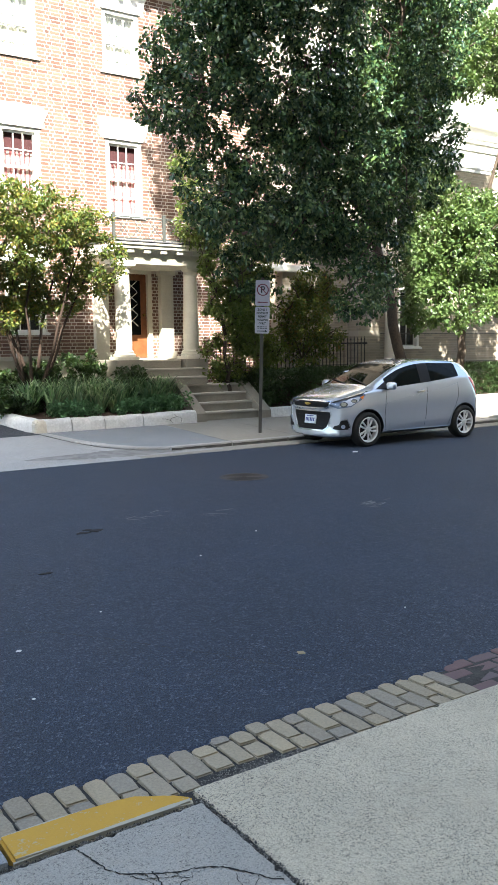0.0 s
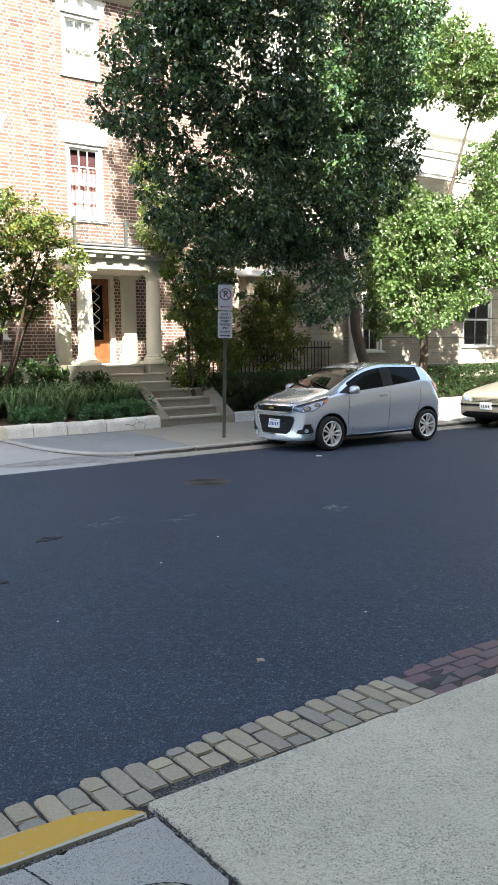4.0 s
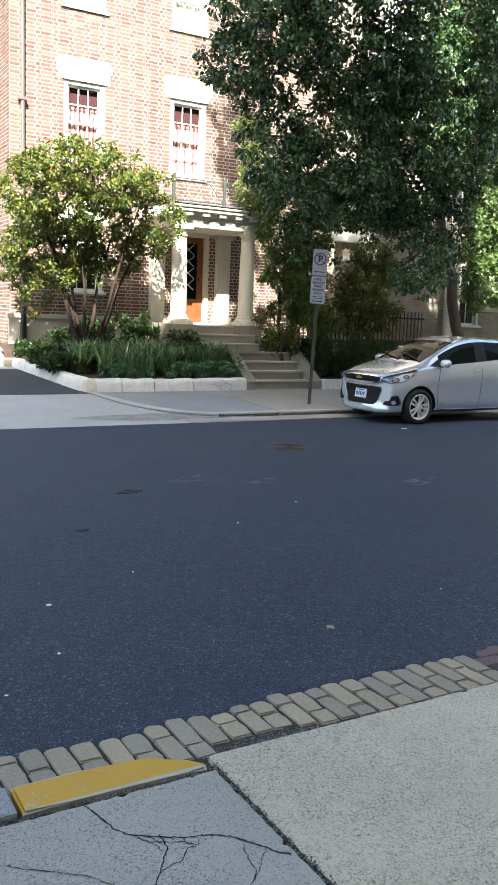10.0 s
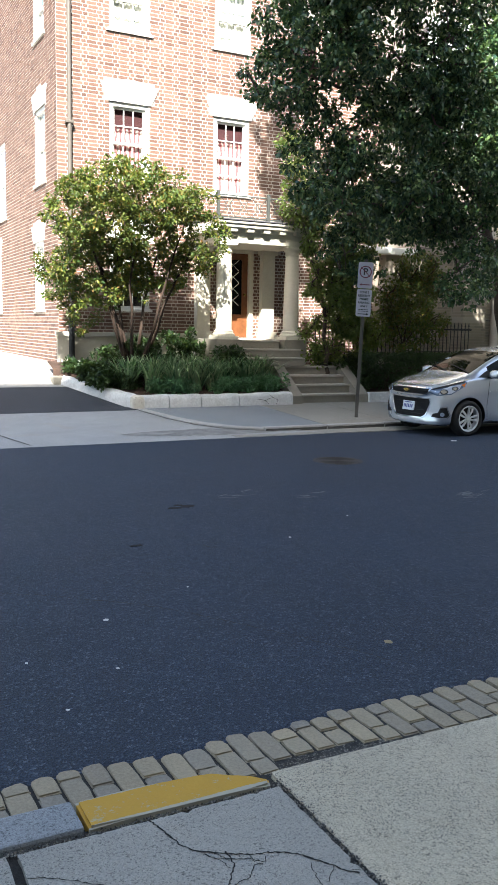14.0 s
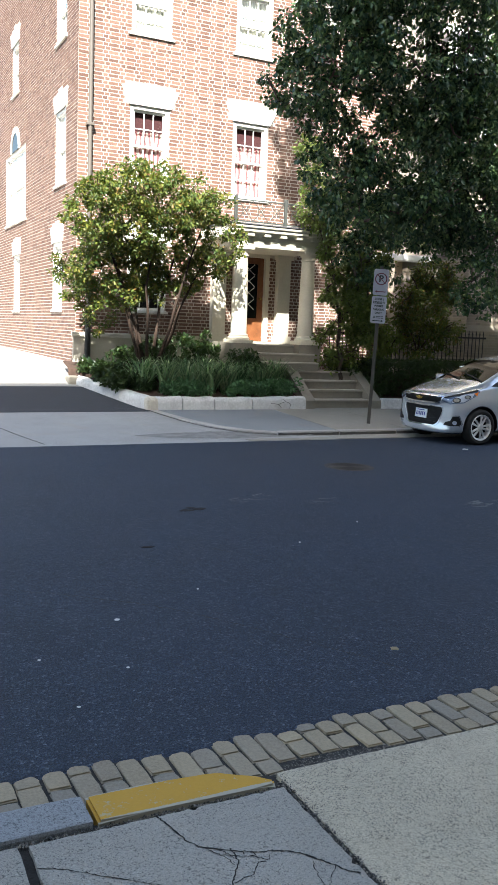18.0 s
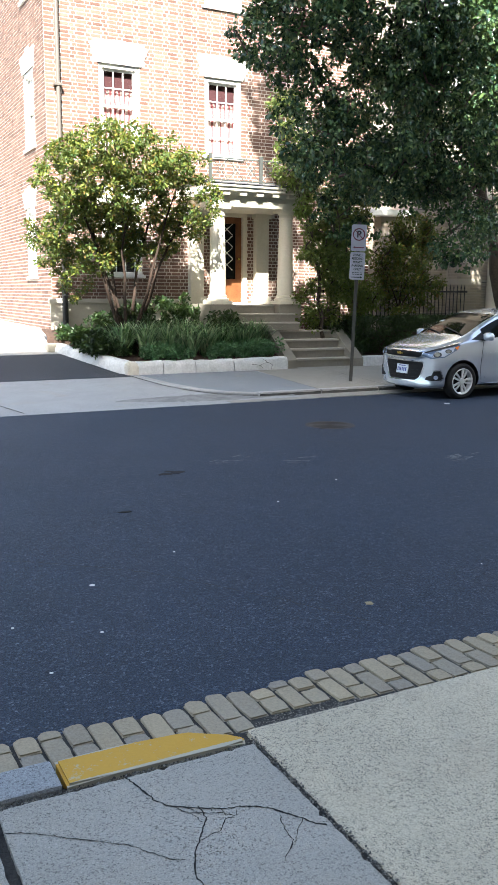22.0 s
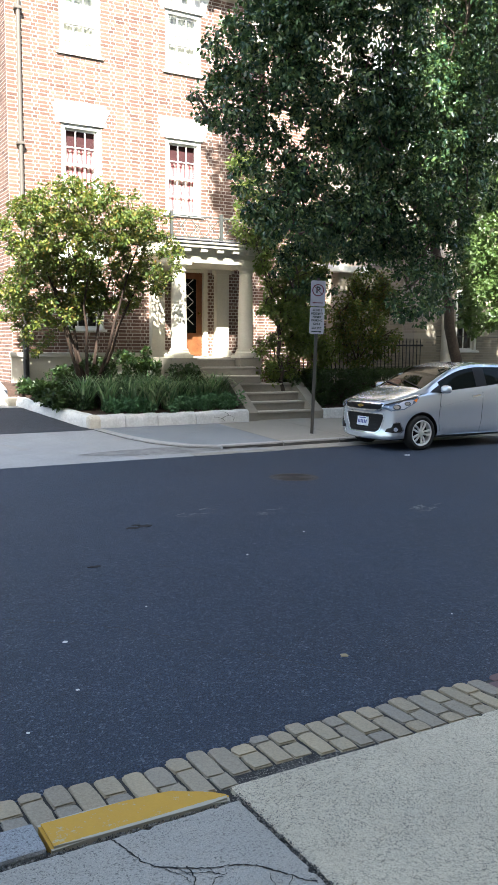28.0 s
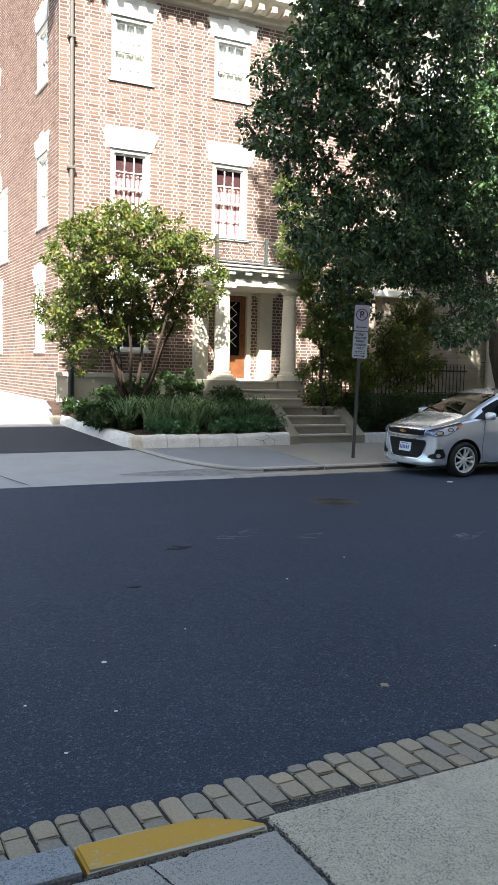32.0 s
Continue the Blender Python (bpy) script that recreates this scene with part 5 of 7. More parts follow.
# ---- plants ----
def hedge(name, x0, x1, y0, y1, z0, z1, seed, label, mat):
    h = thing(name, (x0 + x1) / 2, (y0 + y1) / 2, z0, label, "hedge", kind="stuff")
    rng = np.random.default_rng(seed)
    n = int((x1 - x0) * (z1 - z0 + y1 - y0) * 85)
    c = np.stack([rng.uniform(x0, x1, n), rng.uniform(y0, y1, n), rng.uniform(z0, z1, n)], 1)
    face = rng.integers(0, 3, n)
    c[face == 0, 1] = y0 + 0.05
    c[face == 1, 2] = z1 - 0.05
    leaf_cloud("foliage", seed, c, 0.11, 40, 0.05, mat, h, 0.1, 0.55)
    # one solid dark block fills the inside of the foliage
    part("stems", box(B(), x0 + 0.1, x1 - 0.1, y0 + 0.3, y1 - 0.2, z0, z1 - 0.3, 0.05), M["soil"], h, "dark solid block inside the hedge")
    return h


hedge("clipped_hedge", 10.75, 15.6, 15.42, 16.15, 0.45, 1.22, 21, "clipped dark green hedge on the low wall", M["leaf_hedge"])
hedge("clipped_hedge", 15.6, 24.0, 15.42, 16.15, 0.45, 1.22, 22, "clipped sunlit green hedge on the low wall", M["leaf_hedge"])


def tree(name, label, base, fork, limbs, ellipsoids, clumps, rad, per, size, leafm, barkm, r0, seed, category="tree", wide=0.55, tilt=0.55, droop=0.35):
    t = thing(name, *base, label, category)
    rng = random.Random(seed)
    bm = B()
    b, f = Vector(base), Vector(fork)
    pts = [b + (f - b) * (k / 8) + Vector((0.05 * rng.uniform(-1, 1), 0.05 * rng.uniform(-1, 1), 0)) * (0 < k < 8) for k in range(9)]
    tube(bm, pts, [r0 * (1.35 if k == 0 else 1.08 - 0.03 * k) for k in range(9)], 12)
    part("trunk", bm, barkm, t, smooth=True)
    ends = []
    for tip in limbs:
        tip = Vector(tip)
        bm = B()
        mid = f.lerp(tip, 0.5) + Vector((0, 0, 0.12 * (tip - f).length))
        pp = [f.lerp(mid, k / 5).lerp(mid.lerp(tip, k / 5), k / 5) for k in range(6)]
        tube(bm, pp, [r0 * 0.62 * (1 - 0.14 * k) for k in range(6)], 8)
        part("limb", bm, barkm, t, smooth=True)
        ends += pp[2:]
    c = blobs(seed, ellipsoids, clumps)
    bm = B()
    nodes = ends + [f]
    for q in sorted([Vector(v) for v in c[::max(2, len(c) // 400)]], key=lambda p: (p - f).length):
        e = min(nodes, key=lambda p: (p - q).length)
        m_ = e.lerp(q, 0.5) + Vector((rng.uniform(-0.15, 0.15), rng.uniform(-0.15, 0.15), 0.10))
        tube(bm, [e, m_, q], [0.018, 0.012, 0.006], 5)
        nodes += [q, m_]
    part("branchwork", bm, barkm, t, kind="stuff")
    leaf_cloud("crown", seed, c, rad, per, size, leafm, t, droop, wide, tilt=tilt)
    return t


# the clump at z 12.2 is unseen, added to shade the house wall
tree("street_tree", "large street tree with a dense dark green crown", (14.35, 14.6, 0.2), (12.1, 13.5, 4.2),
     [(10.8, 12.2, 4.7), (8.2, 11.4, 6.0), (9.6, 11.2, 7.6), (11.2, 11.6, 8.2), (6.4, 11.2, 5.4), (9.2, 11.3, 10.0), (9.2, 14.5, 3.9)],
     [((8.1, 11.2, 6.25), (1.85, 1.0, 1.6)), ((6.75, 11.4, 5.8), (0.95, 0.9, 0.95)), ((7.5, 11.3, 7.15), (1.05, 0.9, 0.85)), ((10.2, 11.4, 5.2), (1.9, 1.0, 1.5)), ((11.0, 11.6, 7.4), (1.3, 0.9, 1.5)), ((9.35, 11.2, 8.6), (1.5, 0.9, 1.2)), ((10.3, 11.6, 3.5), (0.6, 0.5, 1.0)), ((10.0, 11.6, 2.9), (0.5, 0.5, 0.75)), ((11.1, 12.35, 3.4), (0.65, 0.5, 1.05)), ((11.5, 12.7, 3.0), (0.45, 0.4, 0.7)),
      ((8.3, 11.4, 4.4), (1.5, 0.8, 0.85)), ((6.9, 11.4, 12.2), (0.95, 0.9, 1.45)), ((8.0, 10.3, 7.2), (1.3, 0.6, 1.1)), ((9.3, 14.7, 4.4), (0.9, 0.4, 0.7)), ((9.7, 14.9, 4.1), (0.6, 0.5, 0.7)), ((10.0, 14.9, 3.4), (0.8, 0.4, 0.8)), ((8.0, 11.6, 3.7), (1.0, 0.5, 0.55)), ((6.3, 11.5, 5.3), (0.55, 0.7, 0.6)),
      ((10.8, 11.8, 5.3), (0.7, 0.8, 1.0)), ((12.2, 12.4, 7.0), (0.9, 0.9, 0.9)), ((12.8, 12.6, 8.3), (1.3, 1.1, 1.0)), ((11.2, 11.8, 9.2), (1.3, 1.2, 0.9)),
      ((10.0, 13.4, 4.9), (1.0, 0.6, 0.6)), ((9.0, 11.7, 3.8), (1.1, 0.7, 0.7)), ((9.6, 12.0, 3.6), (0.8, 0.5, 0.5)), ((7.0, 11.5, 4.3), (0.7, 0.6, 0.8)), ((6.95, 11.4, 6.5), (0.6, 0.7, 0.55)), ((10.2, 14.6, 4.2), (1.0, 0.6, 0.6)), ((11.35, 12.3, 6.8), (0.55, 0.6, 1.1)), ((11.4, 12.3, 5.2), (0.5, 0.5, 0.9)), ((11.9, 12.2, 6.6), (0.75, 0.6, 1.2)), ((11.9, 12.4, 5.5), (0.55, 0.5, 0.7)), ((12.1, 12.3, 7.9), (0.8, 0.6, 0.8))],
     2750, 0.165, 50, 0.074, M["leaf_dark"], M["bark"], 0.12, 31, tilt=0.9, wide=0.62, droop=0.7)
tree("street_tree", "sunlit street tree with bright yellow-green leaves", (16.3, 14.9, 0.3), (16.3, 14.9, 2.8),
     [(14.6, 14.4, 4.0), (16.6, 14.5, 5.0), (18.0, 14.6, 5.0), (17.9, 14.6, 8.0), (13.8, 14.4, 6.4)],
     [((15.1, 14.5, 8.2), (1.0, 0.8, 0.9)), ((16.6, 14.5, 8.7), (1.6, 1.0, 1.1)), ((18.0, 14.6, 8.3), (1.0, 0.9, 0.9)), ((13.6, 14.3, 6.4), (0.65, 0.6, 1.3)), ((14.9, 14.2, 3.9), (1.4, 0.9, 1.1)), ((16.6, 14.4, 4.2), (1.5, 1.0, 1.3)), ((18.2, 14.6, 4.4), (1.0, 0.9, 1.2)), ((14.1, 14.0, 2.7), (0.7, 0.5, 0.9)), ((15.4, 14.0, 2.7), (1.0, 0.5, 0.8)), ((16.9, 14.3, 3.0), (0.8, 0.6, 0.6)), ((18.0, 14.6, 6.2), (0.5, 0.6, 0.8)), ((13.6, 13.9, 3.6), (0.5, 0.5, 1.0)), ((13.0, 14.6, 6.4), (0.9, 0.6, 1.2)), ((14.6, 14.4, 5.3), (1.1, 0.7, 0.5)), ((20.4, 15.0, 6.0), (1.6, 1.2, 1.9))],
     1600, 0.18, 54, 0.086, M["leaf_bright"], M["bark"], 0.11, 32, tilt=0.9, wide=0.7, droop=0.5)
tree("small_tree", "slender garden tree with loose light green leaves beside the porch", (10.15, 16.1, 0.6), (10.0, 16.05, 2.2),
     [(9.3, 15.9, 4.0), (10.4, 16.0, 3.8), (11.0, 16.0, 2.4), (9.2, 16.0, 5.2)],
     [((9.15, 16.0, 5.35), (0.35, 0.3, 0.5)), ((9.3, 15.95, 4.5), (0.4, 0.35, 0.6)), ((9.75, 15.9, 3.5), (0.42, 0.35, 0.7)), ((9.85, 15.9, 2.7), (0.35, 0.3, 0.45)), ((10.6, 16.0, 2.5), (0.6, 0.4, 0.9)), ((11.0, 16.1, 1.7), (0.7, 0.25, 0.6)), ((10.8, 16.1, 3.5), (0.6, 0.35, 0.6)), ((9.7, 16.0, 4.6), (0.3, 0.3, 0.6)), ((11.2, 15.6, 4.2), (0.9, 0.35, 0.7)), ((10.05, 16.2, 1.5), (0.45, 0.2, 0.6)), ((10.3, 15.9, 2.7), (0.45, 0.3, 1.0)), ((10.7, 16.15, 1.5), (0.6, 0.2, 0.6))],
     430, 0.17, 62, 0.078, M["leaf_vine"], M["bark"], 0.045, 33, wide=0.5, tilt=0.9, droop=0.4)
tree("garden_shrub", "loose olive green shrub in front of the iron fence", (12.3, 16.2, 0.6), (12.3, 16.2, 1.4),
     [(11.7, 16.1, 2.4), (12.4, 16.1, 2.8), (13.0, 16.1, 2.2)],
     [((11.9, 16.15, 2.4), (0.45, 0.25, 0.6)), ((12.5, 16.15, 2.5), (0.6, 0.25, 0.55)), ((12.3, 16.15, 1.6), (0.6, 0.2, 0.5)), ((13.1, 16.15, 1.8), (0.45, 0.2, 0.5)), ((12.6, 16.15, 3.15), (0.7, 0.25, 0.45)), ((13.15, 16.15, 2.9), (0.4, 0.2, 0.45))],
     230, 0.15, 46, 0.07, M["leaf_shrub"], M["bark"], 0.03, 35, "shrub", 0.55, 0.9, 0.3)


def myrtle():
    t = thing("crape_myrtle", 5.8, 16.5, 0.8, "multi-stemmed garden shrub tree with yellow-green leaves", "shrub")
    rng = random.Random(5)
    ell = [((5.5, 15.75, 4.3), (1.2, 0.75, 0.55)), ((5.45, 15.9, 4.95), (0.25, 0.25, 0.25)), ((4.45, 15.8, 3.75), (0.6, 0.7, 0.75)), ((4.2, 16.2, 2.8), (0.42, 0.5, 0.6)), ((4.5, 16.4, 2.1), (0.42, 0.4, 0.4)), ((5.4, 16.0, 3.6), (1.1, 0.8, 0.55)), ((5.1, 16.7, 2.7), (0.85, 0.5, 0.5)),
           ((6.55, 15.8, 4.2), (0.6, 0.65, 0.5)), ((7.05, 15.8, 3.5), (0.5, 0.5, 0.45)), ((6.45, 16.75, 3.15), (0.8, 0.5, 0.45)), ((7.25, 16.2, 3.0), (0.38, 0.4, 0.25)), ((6.7, 16.9, 2.65), (0.4, 0.3, 0.2)), ((4.9, 16.8, 1.8), (0.4, 0.3, 0.28)), ((5.7, 16.95, 2.55), (0.7, 0.3, 0.25)), ((5.3, 16.4, 2.45), (1.0, 0.4, 0.35)), ((6.3, 16.5, 2.75), (0.6, 0.4, 0.3)), ((6.2, 15.6, 3.95), (0.7, 0.5, 0.45)), ((5.7, 16.7, 3.0), (1.3, 0.45, 0.55)), ((6.95, 16.5, 3.15), (0.6, 0.4, 0.45)), ((5.6, 15.2, 4.05), (1.1, 0.35, 0.4))]
    c = blobs(44, ell, 740)
    ends = []
    for k in range(7):
        a = k / 7 * 2 * math.pi
        tip = Vector((5.85 + 1.25 * math.cos(a), 16.4 + 0.5 * math.sin(a), 3.3 + 0.5 * rng.random()))
        b = Vector((5.8 + 0.10 * math.cos(a), 16.5 + 0.08 * math.sin(a), 0.75))
        m1 = b.lerp(tip, 0.45) + Vector((-0.10 * math.cos(a) + rng.uniform(-0.2, 0.2), rng.uniform(-0.1, 0.1), 0.05))
        pp = [b.lerp(m1, s / 6).lerp(m1.lerp(tip, s / 6), s / 6) + Vector((rng.uniform(-0.04, 0.04), 0, 0)) * (s > 0) for s in range(7)]
        part("stem", tube(B(), pp, [0.042 - 0.0048 * s for s in range(7)], 8), M["shrub_bark"], t, "slender dark brown stem", smooth=True)
        ends += pp[3:]
    bm = B()
    for q in sorted([Vector(v) for v in c[::2]], key=lambda p: p.z):
        e = min(ends, key=lambda p: (p - q).length)
        ends.append(q)
        tube(bm, [e, e.lerp(q, 0.5) + Vector((0, 0, 0.08)), q], [0.009, 0.006, 0.003], 4)
    part("branchwork", bm, M["bark"], t, kind="stuff")
    leaf_cloud("crown", 45, c, 0.125, 46, 0.067, M["leaf_shrub"], t, 0.2, 0.55, tilt=0.8)


myrtle()


def bed_z(y):
    return lerp([(15.3, 0.38), (15.6, 0.45), (17.75, 0.98)], y)


def liriope(x, y, seed, tall=1.0, spread=0.8):
    """A tuft of long arching blades."""
    rng = np.random.default_rng(seed)
    t = thing("grass_tuft", x, y, bed_z(y), "arching green grass-like tuft in the planting bed", "plant", "grass tufts in the bed")
    verts, faces = [], []
    for _ in range(95):
        a, lean = rng.uniform(0, 2 * math.pi), rng.uniform(0.25, 0.85) * spread
        q = rng.uniform(0.4, 1.5)
        h = tall * rng.uniform(0.7, 1.2)
        bx, by = x + rng.uniform(-0.1, 0.1), y + rng.uniform(-0.1, 0.1)
        w = rng.uniform(0.012, 0.026)
        dx, dy = math.cos(a), math.sin(a)
        i0 = len(verts)
        for k in range(6):
            s = k / 5
            px, py = bx + dx * lean * s ** 1.2, by + dy * lean * s ** 1.2
            pz = bed_z(y) + h * (s * (0.75 + 0.45 * q) - 0.72 * q * s ** 2.2)
            ww = w * (1 - s) + 0.001
            verts += [(px - dy * ww, py + dx * ww, pz), (px + dy * ww, py - dx * ww, pz)]
        faces += [(i0 + 2 * k, i0 + 2 * k + 1, i0 + 2 * k + 3, i0 + 2 * k + 2) for k in range(5)]
    raw("foliage", verts, faces, M["blade"], t, kind="stuff")


for k, (x, y) in enumerate(((5.9, 15.75), (6.35, 15.7), (6.75, 15.8), (7.2, 15.75), (7.6, 15.9), (8.0, 15.85), (8.35, 15.95), (6.1, 16.15), (6.9, 16.2), (7.7, 16.1), (8.4, 16.1), (5.6, 16.0), (7.3, 16.12), (8.0, 16.05), (6.5, 16.15), (6.85, 15.75), (5.45, 15.9), (8.6, 16.15))):
    liriope(x, y, 60 + k)


def cover(x, y, r, seed, label, mat, size=0.06, h=0.16):
    t = thing("ground_cover", x, y, bed_z(y), label, "plant", "low plants in the bed")
    rng = np.random.default_rng(seed)
    c = np.stack([x + rng.uniform(-r, r, 26), y + rng.uniform(-0.2, 0.2, 26), bed_z(y) + rng.uniform(0.04, h, 26)], 1)
    leaf_cloud("foliage", seed, c, 0.10, 40, size, mat, t, 0.1, 0.6)


for k, (x, y, r) in enumerate(((6.05, 15.54, 0.25), (6.45, 15.52, 0.25), (7.35, 15.52, 0.25), (7.75, 15.56, 0.3), (8.15, 15.54, 0.3), (8.5, 15.6, 0.25))):
    cover(x, y, r, 80 + k, "low blue-green ground cover along the wall", M["cover"], 0.055, 0.30)
for k, (x, y, r) in enumerate(((10.95, 15.75, 0.25), (10.4, 16.55, 0.3), (10.75, 16.2, 0.3), (5.1, 16.0, 0.3), (5.95, 16.55, 0.28), (6.9, 16.75, 0.35), (7.35, 16.9, 0.25), (6.5, 16.9, 0.25), (4.98, 16.6, 0.25), (5.5, 15.98, 0.2), (4.75, 17.0, 0.25), (5.45, 16.9, 0.35), (5.0, 16.75, 0.3), (6.2, 16.95, 0.3), (7.75, 16.05, 0.3))):
    cover(x, y, r, 90 + k, "leafy dark green shrub against the house", M["leaf_hedge"], 0.08, (0.5, 0.5, 0.5, 0.3, 0.75, 0.95, 0.7, 0.4, 0.14, 0.14, 0.2, 0.5, 0.2, 0.7, 0.75)[k])

# ---- parking sign ----
sign = thing("parking_sign", 9.08, 13.33, 0.12, "two white parking signs on a leaning grey metal post", "sign")
lean = pose(9.08, 13.33, 0.10) @ pose(0, 0, 0, -2.0, 3.4, 0) @ pose(0, 0, 0, 0, 0, -28)


def sign_part(name, bm, material, parent=sign, label=""):
    bmesh.ops.transform(bm, matrix=lean, verts=bm.verts)
    return part(name, bm, material, parent, label)


bm = B()
box(bm, -0.022, 0.022, -0.006, 0.004, 0, 2.95)
box(bm, -0.030, -0.021, -0.006, 0.028, 0, 2.95)
box(bm, 0.021, 0.030, -0.006, 0.028, 0, 2.95)
sign_part("post", bm, M["post"], label="grey galvanised post")


def plate(name, z0, z1, w, label):
    bm = B()
    pts = []
    r = 0.03
    for cx, cz, a0 in ((w / 2 - r, z1 - r, 0), (-w / 2 + r, z1 - r, 90), (-w / 2 + r, z0 + r, 180), (w / 2 - r, z0 + r, 270)):
        pts += [(cx + r * math.cos(radians(a0 + a)), cz + r * math.sin(radians(a0 + a))) for a in (0, 30, 60, 90)]
    prism(bm, pts, "y", -0.012, -0.008)
    return sign_part(name, bm, M["sign_white"], label=label)


up = plate("upper_plate", 2.42, 2.90, 0.275, "white no-parking plate")
lo = plate("lower_plate", 1.90, 2.40, 0.275, "white permit-parking plate")
SM = lean @ pose(0, -0.0135, 0, 90)


def sign_text(body, size, x, z, material, parent, squeeze=0.85):
    text_mesh("lettering", body, size, SM @ pose(x, z, 0), material, parent, thick=0.0005, squeeze=squeeze)


sign_text("P", 0.17, 0.0, 2.72, M["sign_black"], up, 0.95)
bm = B()
n = 40
ring = [[bm.verts.new((r * math.cos(2 * math.pi * i / n), -0.0145, 2.72 + r * math.sin(2 * math.pi * i / n))) for i in range(n)] for r in (0.113, 0.094)]
for i in range(n):
    bm.faces.new((ring[0][i], ring[0][(i + 1) % n], ring[1][(i + 1) % n], ring[1][i]))
a, b = Vector((-0.085, -0.0150, 2.805)), Vector((0.085, -0.0150, 2.635))
o = Vector((0.005, 0, 0.005))
bm.faces.new([bm.verts.new(p) for p in (a + o, b + o, b - o, a - o)])
sign_part("prohibition_ring", bm, M["sign_red"], up)


def arrow(z, s, parent, material):
    bm = B()
    prism(bm, [(-0.10 * s, z), (-0.06 * s, z + 0.022), (-0.06 * s, z + 0.008), (0.10 * s, z + 0.008), (0.10 * s, z - 0.008), (-0.06 * s, z - 0.008), (-0.06 * s, z - 0.022)], "y", -0.0145, -0.0135)
    sign_part("arrow", bm, material, parent)


arrow(2.485, 1, up, M["sign_red"])
for i, w in enumerate(("ZONE 1", "RESIDENT", "PERMIT", "PARKING", "ONLY")):
    sign_text(w, 0.056, 0.0, 2.345 - i * 0.064, M["sign_green"], lo, 0.9)
for i in range(2):
    bm = B()
    for k in range(4):
        box(bm, -0.09 + k * 0.048, -0.052 + k * 0.048, -0.0145, -0.0135, 2.02 - i * 0.028, 2.032 - i * 0.028)
    sign_part("text_bar", bm, M["sign_green"], lo, "small unreadable line")
arrow(1.945, -1, lo, M["sign_green"])

# ---- brick gutter by the near kerb ----
gutter = thing("brick_gutter", 1.8, 3.05, 0, "gutter of worn buff bricks with red bricks farther along", "gutter", kind="structure")


def paver_mesh(seed, lx, ly, h=0.06):
    rng = random.Random(seed)
    bm = box(B(), -lx / 2, lx / 2, -ly / 2, ly / 2, -h, 0, 0.012)
    for v in bm.verts:
        v.co += Vector((rng.uniform(-1, 1), rng.uniform(-1, 1), rng.uniform(-1, 0.6) * 0.7)) * 0.0035
    return finish(bm, "brick", M["buff_brick"])


RED = []
for i in range(4):
    me = paver_mesh(50 + i, 0.20, 0.094)
    me.materials[0] = M["red_paver"]
    RED.append(me)
rng = random.Random(12)


def lay(me, x, y, z=0.0, turn=0.0):
    ob = new("brick", me)
    ob.parent = gutter
    ob.matrix_parent_inverse = gutter.matrix_world.inverted()
    ob.matrix_basis = pose(x, y, z + 0.018 + rng.uniform(-0.003, 0.003), rng.uniform(-0.6, 0.6), rng.uniform(-0.6, 0.6), turn + rng.uniform(-1.5, 1.5))


def worn_brick(w, l_, end):
    """A worn paver, w wide and l_ long, with rounded corners at its street end where end is set."""
    j = lambda s: rng.uniform(-s, s)
    r = rng.uniform(0.008, 0.022) if end else 0.005
    h, k = w / 2, l_ / 2
    out = [(-h + j(0.003), -k), (h + j(0.003), -k), (h + j(0.002), 0), (h, k - r), (h - r * 0.35, k - r * 0.3 + j(0.002)), (h - r, k + j(0.004)), (j(0.01), k + j(0.005)), (-h + r, k + j(0.004)), (-h + r * 0.35, k - r * 0.35), (-h, k - r), (-h + j(0.002), 0)]
    bm = B()
    prism(bm, out, "z", -0.06, 0.0)
    top = [e for e in bm.edges if all(v.co.z > -0.01 for v in e.verts)]
    bmesh.ops.bevel(bm, geom=top, offset=0.006, segments=2, affect="EDGES")
    for v in bm.verts:
        if v.co.z > -0.02:
            v.co.z += 0.005 * wob(v.co.x + w * 50, v.co.y + l_ * 90, 0, 30)
    return finish(bm, "brick", M["buff_brick"])


x, k = -2.56, 0
while x < 3.24:
    w = 0.090 + rng.uniform(-0.006, 0.006)
    ye = gutter_end(x) + rng.uniform(-0.026, 0.012)
    ys_ = lerp([(1.27, 2.962), (1.39, 2.915), (1.50, 2.885), (1.60, 2.895), (1.66, 2.965), (2.02, 2.965), (2.12, 2.915), (2.6, 2.895), (3.2, 2.885)], x) + rng.uniform(0, 0.012)
    length = ye - ys_
    cut = ys_ + (rng.uniform(0.17, 0.21) if k % 2 else rng.uniform(0.09, 0.13))
    if ye - cut < 0.06:
        cut = None
    for a, b, end in (((ys_, cut - 0.004, False), (cut + 0.006, ye, True)) if cut else ((ys_, ye, True),)):
        lay(worn_brick(w, b - a, end), x, (a + b) / 2)
    x += w + 0.013
    k += 1
for r in range(4):
    y = 2.925 + r * 0.096
    x = 3.32 + (0.1 if r % 2 else 0.0)
    while x < 8.0:
        lay(rng.choice(RED), x, y, -0.006)
        x += 0.212

